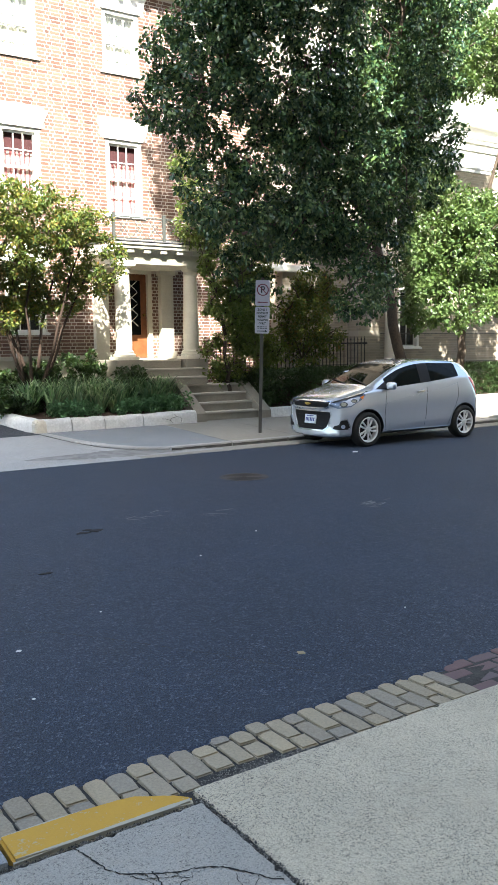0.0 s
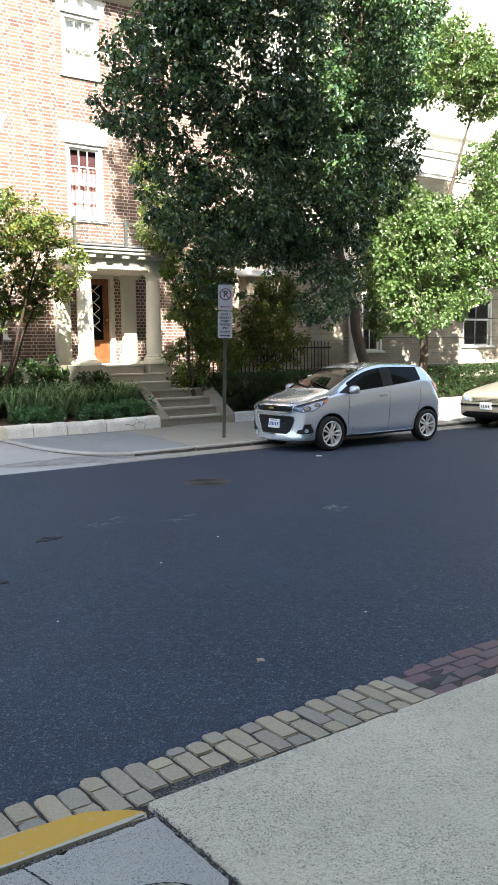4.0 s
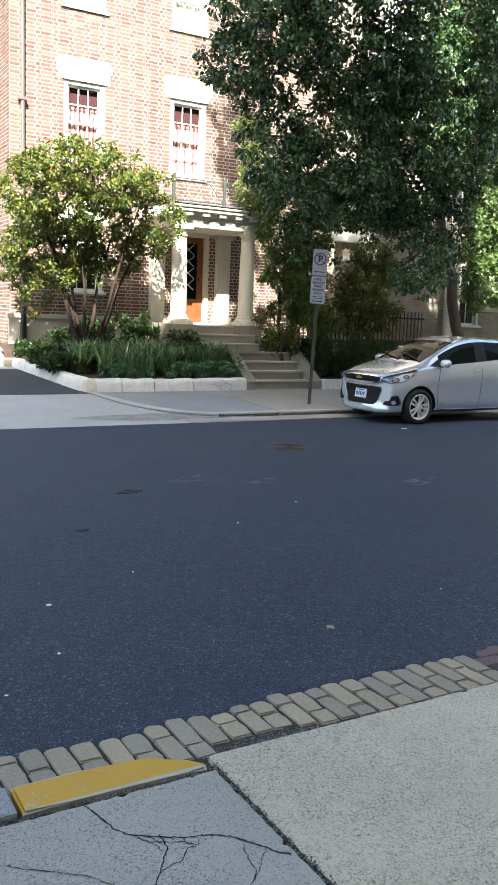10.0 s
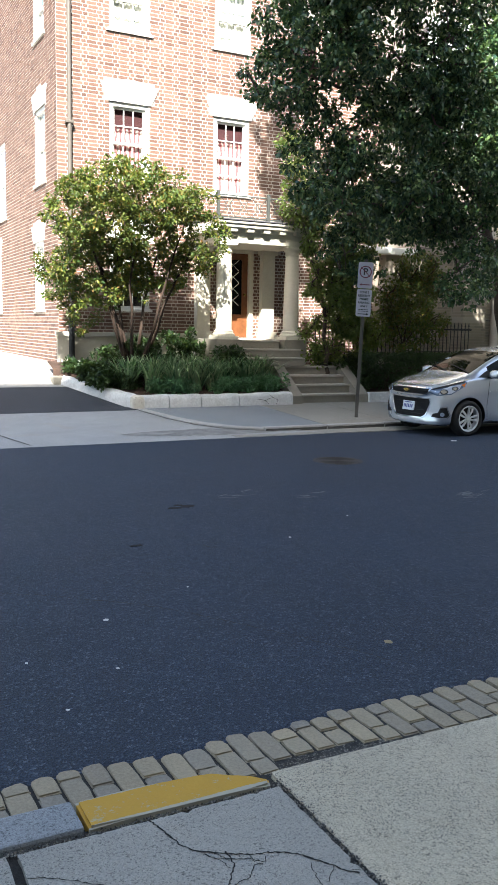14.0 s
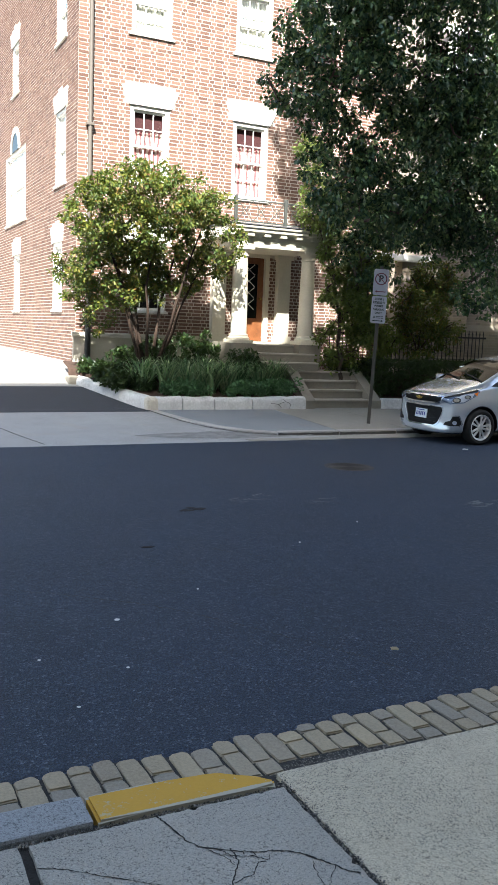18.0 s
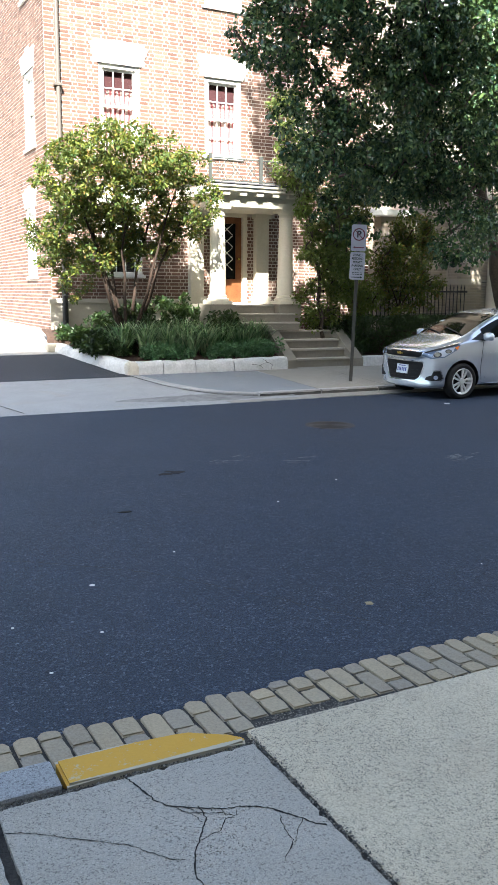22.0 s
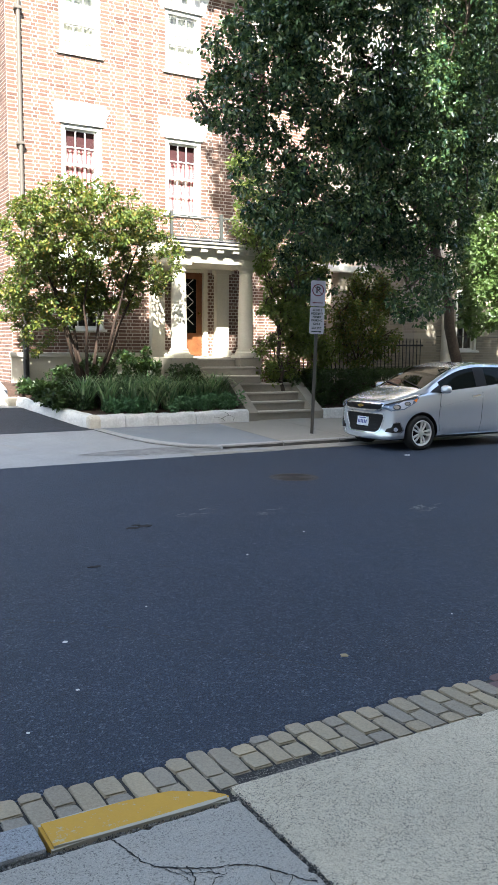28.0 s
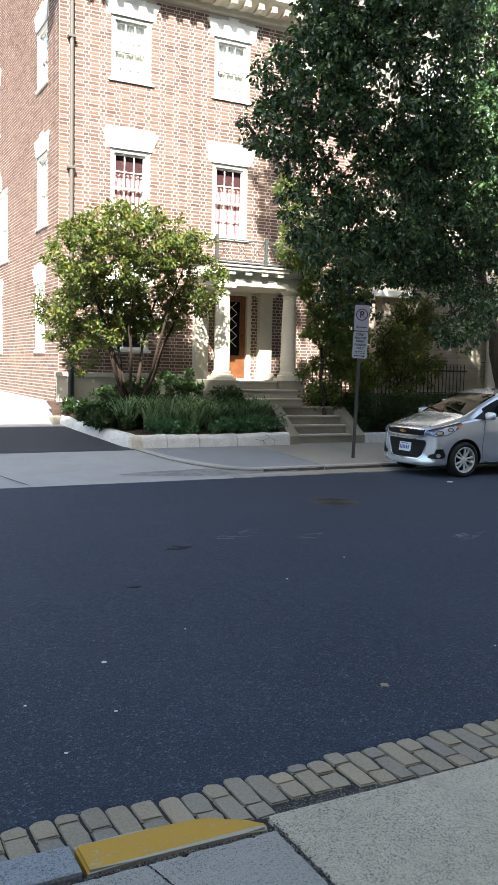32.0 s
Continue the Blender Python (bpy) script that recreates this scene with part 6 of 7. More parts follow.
# ---- unseen houses behind the view, rooflines shaped to shade street and tree ----
for outline in ([(-60, -0.1), (-6.2, -0.1), (-6.2, 23.6), (-60, 23.6)], [(-6.19, -0.1), (-1.9, -0.1), (-1.9, 24.1), (-5.2, 24.1), (-6.19, 23.6)],
                [(-1.89, -0.1), (2.8, -0.1), (2.8, 24.2), (2.4, 24.0), (2.3, 19.6), (1.6, 20.5), (-0.3, 26.4), (-1.4, 26.4), (-1.89, 25.0)], [(2.81, -0.1), (60, -0.1), (60, 17.1), (5.4, 17.1), (5.4, 18.8), (3.75, 18.8), (3.45, 24.2), (2.81, 24.2)]):
    hb = thing("shade_house", (outline[0][0] + outline[1][0]) / 2, -8, 0, "plain unseen house behind the view, roofline shaped to shade the street", "house")
    part("wall", prism(B(), outline, "y", -14.0, -5.0), M["grey_brick"], hb)


# ---- parked cars ----
from mathutils.bvhtree import BVHTree


def loft_body(st, mats, glass_cells, bow=0.0):
    """A closed car shell from stations (u, zb, wmax, zbelt, wbelt, zroof, wroof); returns the subdivided mesh."""
    bm = B()
    rings = []
    for u, zb, wm, zbl, wb, zr, wr in st:
        zmid = zb + (zbl - zb) * 0.50
        half = [(0.0, zb), (wm * 0.80, zb), (wm * 0.95, zb + 0.05), (wm * 0.99, zb + (zbl - zb) * 0.20), (wm * 0.978, zmid), (wm, zb + (zbl - zb) * 0.72), (wb + 0.014, zbl - 0.03), (wb, zbl + 0.01),
                (wb + (wr - wb) * 0.45, zbl + (zr - 0.05 - zbl) * 0.5), (wr, max(zr - 0.055, zbl + 0.012)), (wr - 0.05, max(zr - 0.018, zbl + 0.016)), (wr * 0.5, max(zr - 0.004, zbl + 0.018)), (0.0, max(zr, zbl + 0.02))]
        ring = [bm.verts.new((u, -w, z)) for w, z in half] + [bm.verts.new((u, w, z)) for w, z in reversed(half[1:-1])]
        for v in ring:
            if u < 0.62:
                v.co.x += bow * (abs(v.co.y) / 0.75) ** 2.3 * (1 - u / 0.62)
            elif u > 3.3:
                v.co.x -= 0.5 * bow * (abs(v.co.y) / 0.75) ** 2.3 * (u - 3.3) / 0.34
        rings.append(ring)
    n = len(rings[0])
    for s, (a, b) in enumerate(zip(rings, rings[1:])):
        for i in range(n):
            f = bm.faces.new((a[i], a[(i + 1) % n], b[(i + 1) % n], b[i]))
            k = i if i < 12 else n - 1 - i
            f.material_index = glass_cells(s, k)
            f.smooth = True
    bm.faces.new(list(reversed(rings[0])))
    bm.faces.new(rings[-1])
    bmesh.ops.recalc_face_normals(bm, faces=bm.faces)
    me = bpy.data.meshes.new("shell")
    bm.to_mesh(me)
    bm.free()
    for m_ in mats:
        me.materials.append(m_)
    return me


def solid(me, cutters):
    """Subdivides a shell and cuts the wheel arches out of it."""
    ob = new("shell", me)
    sub = ob.modifiers.new("sub", "SUBSURF")
    sub.levels = sub.render_levels = 2
    temp = []
    for c in cutters:
        co = new("cutter", c)
        temp.append(co)
        bo = ob.modifiers.new("cut", "BOOLEAN")
        bo.object, bo.operation, bo.solver = co, "DIFFERENCE", "EXACT"
        bo.material_mode = "TRANSFER"
    bpy.context.view_layer.update()
    out = bpy.data.meshes.new_from_object(ob.evaluated_get(bpy.context.evaluated_depsgraph_get()))
    for o in temp + [ob]:
        bpy.data.objects.remove(o)
    return out


def split_mesh(me, m):
    """One bmesh for each material of a mesh, moved by m."""
    groups = {}
    for p in me.polygons:
        groups.setdefault(me.materials[p.material_index], []).append(p)
    out = {}
    co = [m @ v.co for v in me.vertices]
    for mat, polys in groups.items():
        bm = B()
        vm = {}
        for p in polys:
            vs = []
            for i in p.vertices:
                if i not in vm:
                    vm[i] = bm.verts.new(co[i])
                vs.append(vm[i])
            try:
                bm.faces.new(vs)
            except ValueError:
                pass
        out[mat] = bm
    return out


def islands(bm):
    """Splits a bmesh into its loose pieces."""
    seen, out = set(), []
    for f0 in bm.faces:
        if f0 in seen:
            continue
        stack, comp = [f0], []
        seen.add(f0)
        while stack:
            f = stack.pop()
            comp.append(f)
            for e in f.edges:
                for g in e.link_faces:
                    if g not in seen:
                        seen.add(g)
                        stack.append(g)
        nb, vm = B(), {}
        for f in comp:
            vs = []
            for v in f.verts:
                if v not in vm:
                    vm[v] = nb.verts.new(v.co)
                vs.append(vm[v])
            nb.faces.new(vs)
        out.append(nb)
    bm.free()
    return out


class Car:
    def __init__(self, name, label, xf, yc, st, paint, glass_cells, axles, wheel_r, track, bow=0.0):
        self.t = thing(name, xf + 1.8, yc, 0, label, "car")
        self.m = Matrix.Translation((xf, yc, 0.012))
        arch = []
        for ax in axles:
            for s in (-1, 1):
                bm = cyl(B(), (ax, s * 0.52, wheel_r), (ax, s * 1.1, wheel_r), wheel_r + 0.055, n=40)
                arch.append(finish(bm, "cutter", M["black_plastic"]))
        me = solid(loft_body(st, [paint, M["car_glass"], M["black_plastic"]], glass_cells, bow), arch)
        shells = split_mesh(me, self.m)
        names = {paint: ("body", ""), M["car_glass"]: ("window", "dark tinted glass"), M["black_plastic"]: ("black_trim", "black pillar and wheel-well lining")}
        for mat, bm in shells.items():
            nm, lb = names[mat]
            if nm == "window":
                for piece in islands(bm):
                    part(nm, piece, mat, self.t, lb, smooth=True)
            else:
                ob = part(nm, bm, mat, self.t, lb, smooth=True)
                if nm == "body":
                    self.body = ob
        bm = B()
        bm.from_mesh(me)
        bmesh.ops.transform(bm, matrix=self.m, verts=bm.verts)
        self.bvh = BVHTree.FromBMesh(bm)
        bm.free()

    def decal(self, name, pts, d, material, off=0.006, label="", cuts=3, parent=None, thick=0.025, smooth=False):
        """A panel laid on the shell: rough points of its outline, thrown along d."""
        d = Vector(d).normalized()
        bm = B()
        bm.faces.new([bm.verts.new(self.m @ Vector(p)) for p in pts])
        bmesh.ops.triangulate(bm, faces=bm.faces)
        bmesh.ops.subdivide_edges(bm, edges=bm.edges, cuts=cuts, use_grid_fill=True)
        for v in bm.verts:
            hit = self.bvh.ray_cast(v.co - d * 1.5, d, 4.0)
            if hit[0] is not None:
                v.co = hit[0] - d * off
        r = bmesh.ops.extrude_face_region(bm, geom=bm.faces[:])
        for v in [g for g in r["geom"] if isinstance(g, bmesh.types.BMVert)]:
            v.co += d * thick
        return part(name, bm, material, parent or self.t, label, smooth=smooth)

    def strip(self, name, pts, width, d, material, off=0.003, label=""):
        """A thin line laid on the shell along rough points."""
        d = Vector(d).normalized()
        bm = B()
        prev = None
        pts = [Vector(p) for p in pts]
        fine = [pts[0]]
        for a, b in zip(pts, pts[1:]):
            n = max(2, int((b - a).length / 0.05))
            fine += [a.lerp(b, k / n) for k in range(1, n + 1)]
        for i, p in enumerate(fine):
            t = (fine[min(i + 1, len(fine) - 1)] - fine[max(i - 1, 0)]).normalized()
            s = t.cross(d).normalized() * width / 2
            row = []
            for q in (p - s, p + s):
                w = self.m @ q
                hit = self.bvh.ray_cast(w - d * 1.5, d, 4.0)
                row.append(bm.verts.new((hit[0] if hit[0] is not None else w) - d * off))
            if prev:
                bm.faces.new((prev[0], prev[1], row[1], row[0]))
            prev = row
        r = bmesh.ops.extrude_face_region(bm, geom=bm.faces[:])
        for v in [g for g in r["geom"] if isinstance(g, bmesh.types.BMVert)]:
            v.co += d * 0.012
        return part(name, bm, material, self.t, label)


def wheel(car, u, side, r, spokes, rimm, detail=True):
    """A road wheel; side -1 is the street side."""
    c = car.m @ Vector((u, side * 0.70, r))
    m = Matrix.Translation(c) @ pose(0, 0, 0, 90 if side < 0 else -90)
    w = new("wheel")
    w.parent = car.t
    w.matrix_world = Matrix.Translation(c)
    tw = 0.09
    rr = r * 0.72
    tyre = part("tyre", lathe(B(), [(rr, -tw), (r * 0.86, -tw - 0.012), (r * 0.96, -tw + 0.005), (r, -tw + 0.03), (r, tw - 0.03), (r * 0.96, tw - 0.005), (r * 0.86, tw + 0.012), (rr, tw), (rr - 0.012, tw - 0.02), (rr - 0.012, -tw)], 48, m, False), M["tyre"], w, smooth=True)
    bm = lathe(B(), [(rr + 0.004, tw - 0.002), (rr - 0.004, tw + 0.004), (rr - 0.022, tw - 0.004), (rr - 0.03, tw - 0.05), (rr - 0.03, -tw + 0.01)], 48, m, False)
    part("rim", bm, rimm, w, smooth=True)
    part("brake_backing", lathe(B(), [(0.0, 0.0), (rr - 0.03, 0.0), (rr - 0.03, -0.02), (0, -0.02)], 32, m), M["black_plastic"], w)
    for k in range(spokes):
        for o in (-1, 1):
            bm = B()
            a0 = 2 * math.pi * k / spokes
            pts = []
            w0, w1 = 0.020, 0.020
            th0, th1 = a0 + o * 0.30, a0 + o * 0.20
            prof = []
            for s in (0.0, 0.5, 1.0):
                rad = 0.045 + (rr - 0.055) * s
                th = th0 + (th1 - th0) * s
                hw = 0.015 + 0.006 * s
                z = tw - 0.025 + 0.018 * (1 - abs(s - 0.4))
                cx, cy = rad * math.cos(th), rad * math.sin(th)
                nx, ny = -math.sin(th), math.cos(th)
                prof.append([bm.verts.new(m @ Vector((cx + nx * e * hw, cy + ny * e * hw, zz))) for e, zz in ((-1, z - 0.02), (-0.7, z), (0.7, z), (1, z - 0.02))])
            for p, q in zip(prof, prof[1:]):
                for i in range(3):
                    bm.faces.new((p[i], p[i + 1], q[i + 1], q[i]))
            part("spoke", bm, rimm, w, smooth=True)
    part("hub_cap", lathe(B(), [(0.055, tw - 0.03), (0.05, tw - 0.006), (0.03, tw), (0.0, tw + 0.001)], 20, m), rimm, w, smooth=True)


# small silver hatchback
ST = [(0.00, 0.22, 0.66, 0.70, 0.62, 0.765, 0.52), (0.035, 0.175, 0.745, 0.765, 0.69, 0.825, 0.575), (0.17, 0.165, 0.775, 0.815, 0.715, 0.885, 0.60), (0.45, 0.16, 0.79, 0.885, 0.735, 0.955, 0.62),
      (0.68, 0.17, 0.797, 0.925, 0.745, 1.005, 0.645), (0.84, 0.18, 0.798, 0.95, 0.75, 1.045, 0.67), (1.14, 0.18, 0.798, 0.97, 0.752, 1.205, 0.645), (1.60, 0.18, 0.798, 0.995, 0.752, 1.435, 0.605),
      (2.05, 0.18, 0.798, 1.025, 0.752, 1.488, 0.60), (2.17, 0.18, 0.798, 1.035, 0.752, 1.49, 0.60), (2.78, 0.18, 0.798, 1.10, 0.745, 1.472, 0.585), (2.96, 0.18, 0.797, 1.13, 0.74, 1.458, 0.575),
      (3.25, 0.20, 0.79, 1.15, 0.715, 1.425, 0.56), (3.43, 0.24, 0.77, 1.08, 0.69, 1.24, 0.55), (3.57, 0.28, 0.73, 0.95, 0.65, 1.02, 0.52), (3.635, 0.34, 0.66, 0.80, 0.58, 0.85, 0.46)]


def hatch_cells(s, k):
    if s in (5, 6) and k >= 10:
        return 1
    if s in (6, 7) and k in (7, 8):
        return 1
    if s == 8 and k in (7, 8):
        return 2
    if s in (9, 10) and k in (7, 8):
        return 1
    if s == 12 and k >= 10:
        return 1
    if (k == 0 and s > 1) or (k == 1 and s > 2):
        return 2
    return 0


car = Car("hatchback_car", "small silver hatchback parked at the kerb with dark windows", 9.0, 11.76, ST, M["silver"], hatch_cells, (0.72, 3.105), 0.302, 0.70, 0.17)
for u in (0.72, 3.105):
    for s in (-1, 1):
        wheel(car, u, s, 0.302, 5, M["alloy"])
FD, SD = (1, 0, 0), (0, 1, 0)
lg = car.decal("lower_grille", [(0, -0.47, 0.615), (0, 0.47, 0.615), (0, 0.49, 0.56), (0, 0.40, 0.36), (0, 0.33, 0.31), (0, -0.33, 0.31), (0, -0.40, 0.36), (0, -0.49, 0.56)], FD, M["black_plastic"], 0.006, "black lower grille")
for z in (0.36, 0.42, 0.48, 0.54):
    car.decal("grille_bar", [(0, -0.37, z + 0.006), (0, 0.37, z + 0.006), (0, 0.37, z - 0.006), (0, -0.37, z - 0.006)], FD, M["black_plastic"], 0.012, parent=lg)
ug = car.decal("upper_grille", [(0, -0.50, 0.795), (0, 0.50, 0.795), (0, 0.47, 0.715), (0, 0.40, 0.698), (0, -0.40, 0.698), (0, -0.47, 0.715)], FD, M["black_plastic"], 0.006, "black upper grille")
car.strip("grille_trim", [(0, -0.52, 0.80), (0, 0.0, 0.808), (0, 0.52, 0.80)], 0.014, FD, M["chrome"], 0.010, "chrome trim")
car.strip("grille_trim", [(0, -0.50, 0.735), (0, -0.44, 0.688), (0, 0.0, 0.68), (0, 0.44, 0.688), (0, 0.50, 0.735)], 0.020, FD, M["chrome"], 0.010)
car.strip("grille_trim", [(0, -0.50, 0.625), (0, 0.0, 0.632), (0, 0.50, 0.625)], 0.018, FD, M["chrome"], 0.012)
car.strip("grille_trim", [(0, -0.50, 0.62), (0, -0.505, 0.55), (0, -0.42, 0.35), (0, -0.335, 0.297), (0, 0.335, 0.297), (0, 0.42, 0.35), (0, 0.505, 0.55), (0, 0.50, 0.62)], 0.010, FD, M["chrome"], 0.010)
car.decal("badge", [(0, -0.085, 0.765), (0, -0.03, 0.765), (0, -0.03, 0.775), (0, 0.03, 0.775), (0, 0.03, 0.765), (0, 0.085, 0.765), (0, 0.075, 0.735), (0, 0.03, 0.735), (0, 0.03, 0.725), (0, -0.03, 0.725), (0, -0.03, 0.735), (0, -0.075, 0.735)], FD, M["gold"], 0.016, "plain gold badge", 1)
pl_ = car.decal("number_plate", [(0, -0.15, 0.555), (0, 0.15, 0.555), (0, 0.15, 0.405), (0, -0.15, 0.405)], FD, M["plate"], 0.022, "pale blue-white number plate")
for k in range(6):
    y = -0.105 + k * 0.042
    car.decal("plate_bar", [(0, y - 0.012, 0.505), (0, y + 0.012, 0.505), (0, y + 0.012, 0.445), (0, y - 0.012, 0.445)], FD, M["blue_ink"], 0.026, "", 1, pl_, 0.003)
car.decal("plate_bar", [(0, -0.09, 0.542), (0, 0.09, 0.542), (0, 0.09, 0.528), (0, -0.09, 0.528)], FD, M["blue_ink"], 0.026, "", 1, pl_, 0.003)
for s in (-1, 1):
    dd = (1, -s * 0.75, -0.15)
    hl = car.decal("headlamp", [(0.06, s * 0.50, 0.735), (0.10, s * 0.54, 0.79), (0.30, s * 0.66, 0.86), (0.64, s * 0.745, 0.935), (0.67, s * 0.76, 0.905), (0.56, s * 0.78, 0.82), (0.36, s * 0.75, 0.705), (0.18, s * 0.64, 0.675)], dd, M["lamp_smoke"], 0.006, "bluish clear headlamp", 3, smooth=True)
    car.decal("lamp_bezel", [(0.09, s * 0.53, 0.765), (0.10, s * 0.54, 0.787), (0.30, s * 0.66, 0.857), (0.63, s * 0.745, 0.93), (0.63, s * 0.75, 0.905), (0.32, s * 0.675, 0.825)], dd, M["black_plastic"], 0.010, "dark lamp brow", 2, hl)
    car.decal("reflector", [(0.20, s * 0.65, 0.70), (0.22, s * 0.655, 0.765), (0.40, s * 0.72, 0.845), (0.55, s * 0.765, 0.875), (0.50, s * 0.775, 0.80), (0.36, s * 0.745, 0.722)], dd, M["lamp_glass"], 0.010, "bright lamp reflector", 2, hl)
    for pu, py, pz, pr in ((0.27, 0.685, 0.745, 0.046), (0.43, 0.75, 0.805, 0.034)):
        car.decal("projector_ring", [(pu + 1.2 * pr * math.cos(a), s * (py + 0.8 * pr * math.cos(a)), pz + pr * math.sin(a)) for a in np.linspace(0, 2 * math.pi, 14, endpoint=False)], dd, M["lamp_dark"], 0.013, "", 1, hl)
        car.decal("projector", [(pu + 0.8 * pr * math.cos(a), s * (py + 0.5 * pr * math.cos(a)), pz + 0.66 * pr * math.sin(a)) for a in np.linspace(0, 2 * math.pi, 12, endpoint=False)], dd, M["chrome"], 0.018, "", 1, hl)
    car.decal("turn_lens", [(0.54, s * 0.765, 0.865), (0.64, s * 0.76, 0.895), (0.585, s * 0.785, 0.83)], dd, M["amber"], 0.012, "amber lens", 1, hl)
    fg = car.decal("fog_lamp_recess", [(0.10, s * 0.56, 0.335), (0.12, s * 0.585, 0.385), (0.18, s * 0.655, 0.405), (0.21, s * 0.675, 0.475), (0.30, s * 0.73, 0.485), (0.335, s * 0.755, 0.36), (0.30, s * 0.735, 0.325), (0.20, s * 0.67, 0.315)], dd, M["black_plastic"], 0.010, "black fog lamp recess", 5)
    car.strip("recess_trim", [(0.20, s * 0.67, 0.483), (0.30, s * 0.735, 0.497), (0.345, s * 0.765, 0.36), (0.305, s * 0.74, 0.312)], 0.008, dd, M["chrome"], 0.014)
    car.decal("fog_lamp", [(0.245 + 0.028 * math.cos(a), s * (0.70 + 0.022 * math.cos(a)), 0.372 + 0.034 * math.sin(a)) for a in np.linspace(0, 2 * math.pi, 12, endpoint=False)], dd, M["lamp_glass"], 0.018, "round fog lamp", 1, fg)
    sd = (0, -s, 0)
    # door gaps, creases, handles, mirror, glass trim
    for pts in ([(1.16, 0, 0.95), (1.12, 0, 0.78), (1.10, 0, 0.5), (1.13, 0, 0.27), (1.30, 0, 0.245), (2.05, 0, 0.245), (2.10, 0, 0.5), (2.13, 0, 0.98)],
                [(2.10, 0, 0.245), (2.65, 0, 0.245), (2.73, 0, 0.40), (2.86, 0, 0.62), (2.93, 0, 0.80), (2.92, 0, 1.04)]):
        car.strip("door_gap", [(u, s * 0.9, z) for u, _, z in pts], 0.008, sd, M["black_plastic"], 0.0015)
    car.strip("body_crease", [(1.14, s * 0.9, 0.735), (1.5, s * 0.9, 0.79), (2.05, s * 0.9, 0.875), (2.6, s * 0.9, 0.955), (3.0, s * 0.9, 1.04)], 0.022, sd, M["silver"], 0.013)
    car.strip("door_moulding", [(1.2, s * 0.9, 0.36), (2.0, s * 0.9, 0.385), (2.62, s * 0.9, 0.43)], 0.03, sd, M["silver"], 0.007)
    car.strip("sill_trim", [(1.02, s * 0.9, 0.225), (2.75, s * 0.9, 0.225)], 0.05, sd, M["silver"], 0.012)
    car.decal("door_handle", [(1.86, s * 0.9, 0.915), (2.05, s * 0.9, 0.94), (2.06, s * 0.9, 0.908), (1.87, s * 0.9, 0.883)], sd, M["chrome"], 0.022, "silver door handle", 1)
    tl = car.decal("tail_lamp", [(3.26, s * 0.9, 1.13), (3.44, s * 0.9, 1.11), (3.60, s * 0.9, 0.90), (3.60, s * 0.9, 0.80), (3.50, s * 0.9, 0.78), (3.38, s * 0.9, 0.94)], sd, M["red_lens"], 0.008, "red tail lamp", 2)
    bm = B()
    bmesh.ops.create_uvsphere(bm, u_segments=20, v_segments=12, radius=1.0)
    for v in bm.verts:
        v.co = Vector((v.co.x * 0.075 * (1.0 if v.co.x < 0 else 0.6), math.copysign(abs(v.co.y) ** 0.7, v.co.y) * 0.115, math.copysign(abs(v.co.z) ** 0.75, v.co.z) * 0.072))
        v.co = car.m @ (v.co + Vector((1.16, s * 0.885, 1.04)))
    mir = part("mirror", bm, M["silver"], car.t, "silver door mirror", smooth=True)
    bm = box(B(), 1.13, 1.20, min(s * 0.72, s * 0.86), max(s * 0.72, s * 0.86), 0.97, 1.0, 0.008)
    bmesh.ops.transform(bm, matrix=car.m, verts=bm.verts)
    part("mirror_foot", bm, M["black_plastic"], mir)
    car.decal("corner_trim", [(0.93, s * 0.9, 0.985), (1.18, s * 0.9, 1.11), (1.18, s * 0.9, 0.975)], sd, M["black_plastic"], 0.006, "black corner trim", 1)
for a, b in (((0.86, -0.55, 1.06), (1.02, 0.05, 1.2)), ((0.86, 0.0, 1.06), (1.0, 0.55, 1.17))):
    car.strip("wiper", [a, b], 0.018, (0.45, 0, -1), M["black_plastic"], 0.016, "black wiper arm")
car.strip("bonnet_gap", [(0.66, -0.70, 1.1), (0.34, -0.60, 1.1), (0.14, -0.45, 1.1), (0.06, 0.0, 1.1), (0.14, 0.45, 1.1), (0.34, 0.60, 1.1), (0.66, 0.70, 1.1)], 0.008, (0, 0, -1), M["black_plastic"], 0.0015)
car.decal("permit_sticker", [(1.30, 0.42, 1.3), (1.30, 0.52, 1.3), (1.24, 0.52, 1.3), (1.24, 0.42, 1.3)], (0.4, 0, -1), M["plate"], 0.004, "small windscreen sticker", 1)

# beige saloon behind it
ST2 = [(0.00, 0.30, 0.62, 0.60, 0.58, 0.66, 0.50), (0.04, 0.22, 0.74, 0.68, 0.66, 0.735, 0.56), (0.16, 0.19, 0.82, 0.74, 0.74, 0.79, 0.60), (0.60, 0.18, 0.85, 0.82, 0.78, 0.87, 0.64), (1.15, 0.18, 0.855, 0.90, 0.80, 0.955, 0.68),
       (1.35, 0.18, 0.855, 0.92, 0.80, 1.0, 0.70), (1.65, 0.18, 0.855, 0.93, 0.80, 1.20, 0.66), (2.05, 0.18, 0.855, 0.94, 0.80, 1.38, 0.60), (2.45, 0.18, 0.855, 0.95, 0.80, 1.41, 0.60), (2.57, 0.18, 0.855, 0.95, 0.80, 1.41, 0.60),
       (3.15, 0.18, 0.855, 0.96, 0.80, 1.36, 0.58), (3.35, 0.18, 0.855, 0.97, 0.79, 1.30, 0.60), (3.75, 0.19, 0.85, 0.98, 0.77, 1.05, 0.66), (4.3, 0.22, 0.82, 0.95, 0.72, 1.0, 0.62), (4.5, 0.32, 0.72, 0.80, 0.66, 0.85, 0.5)]
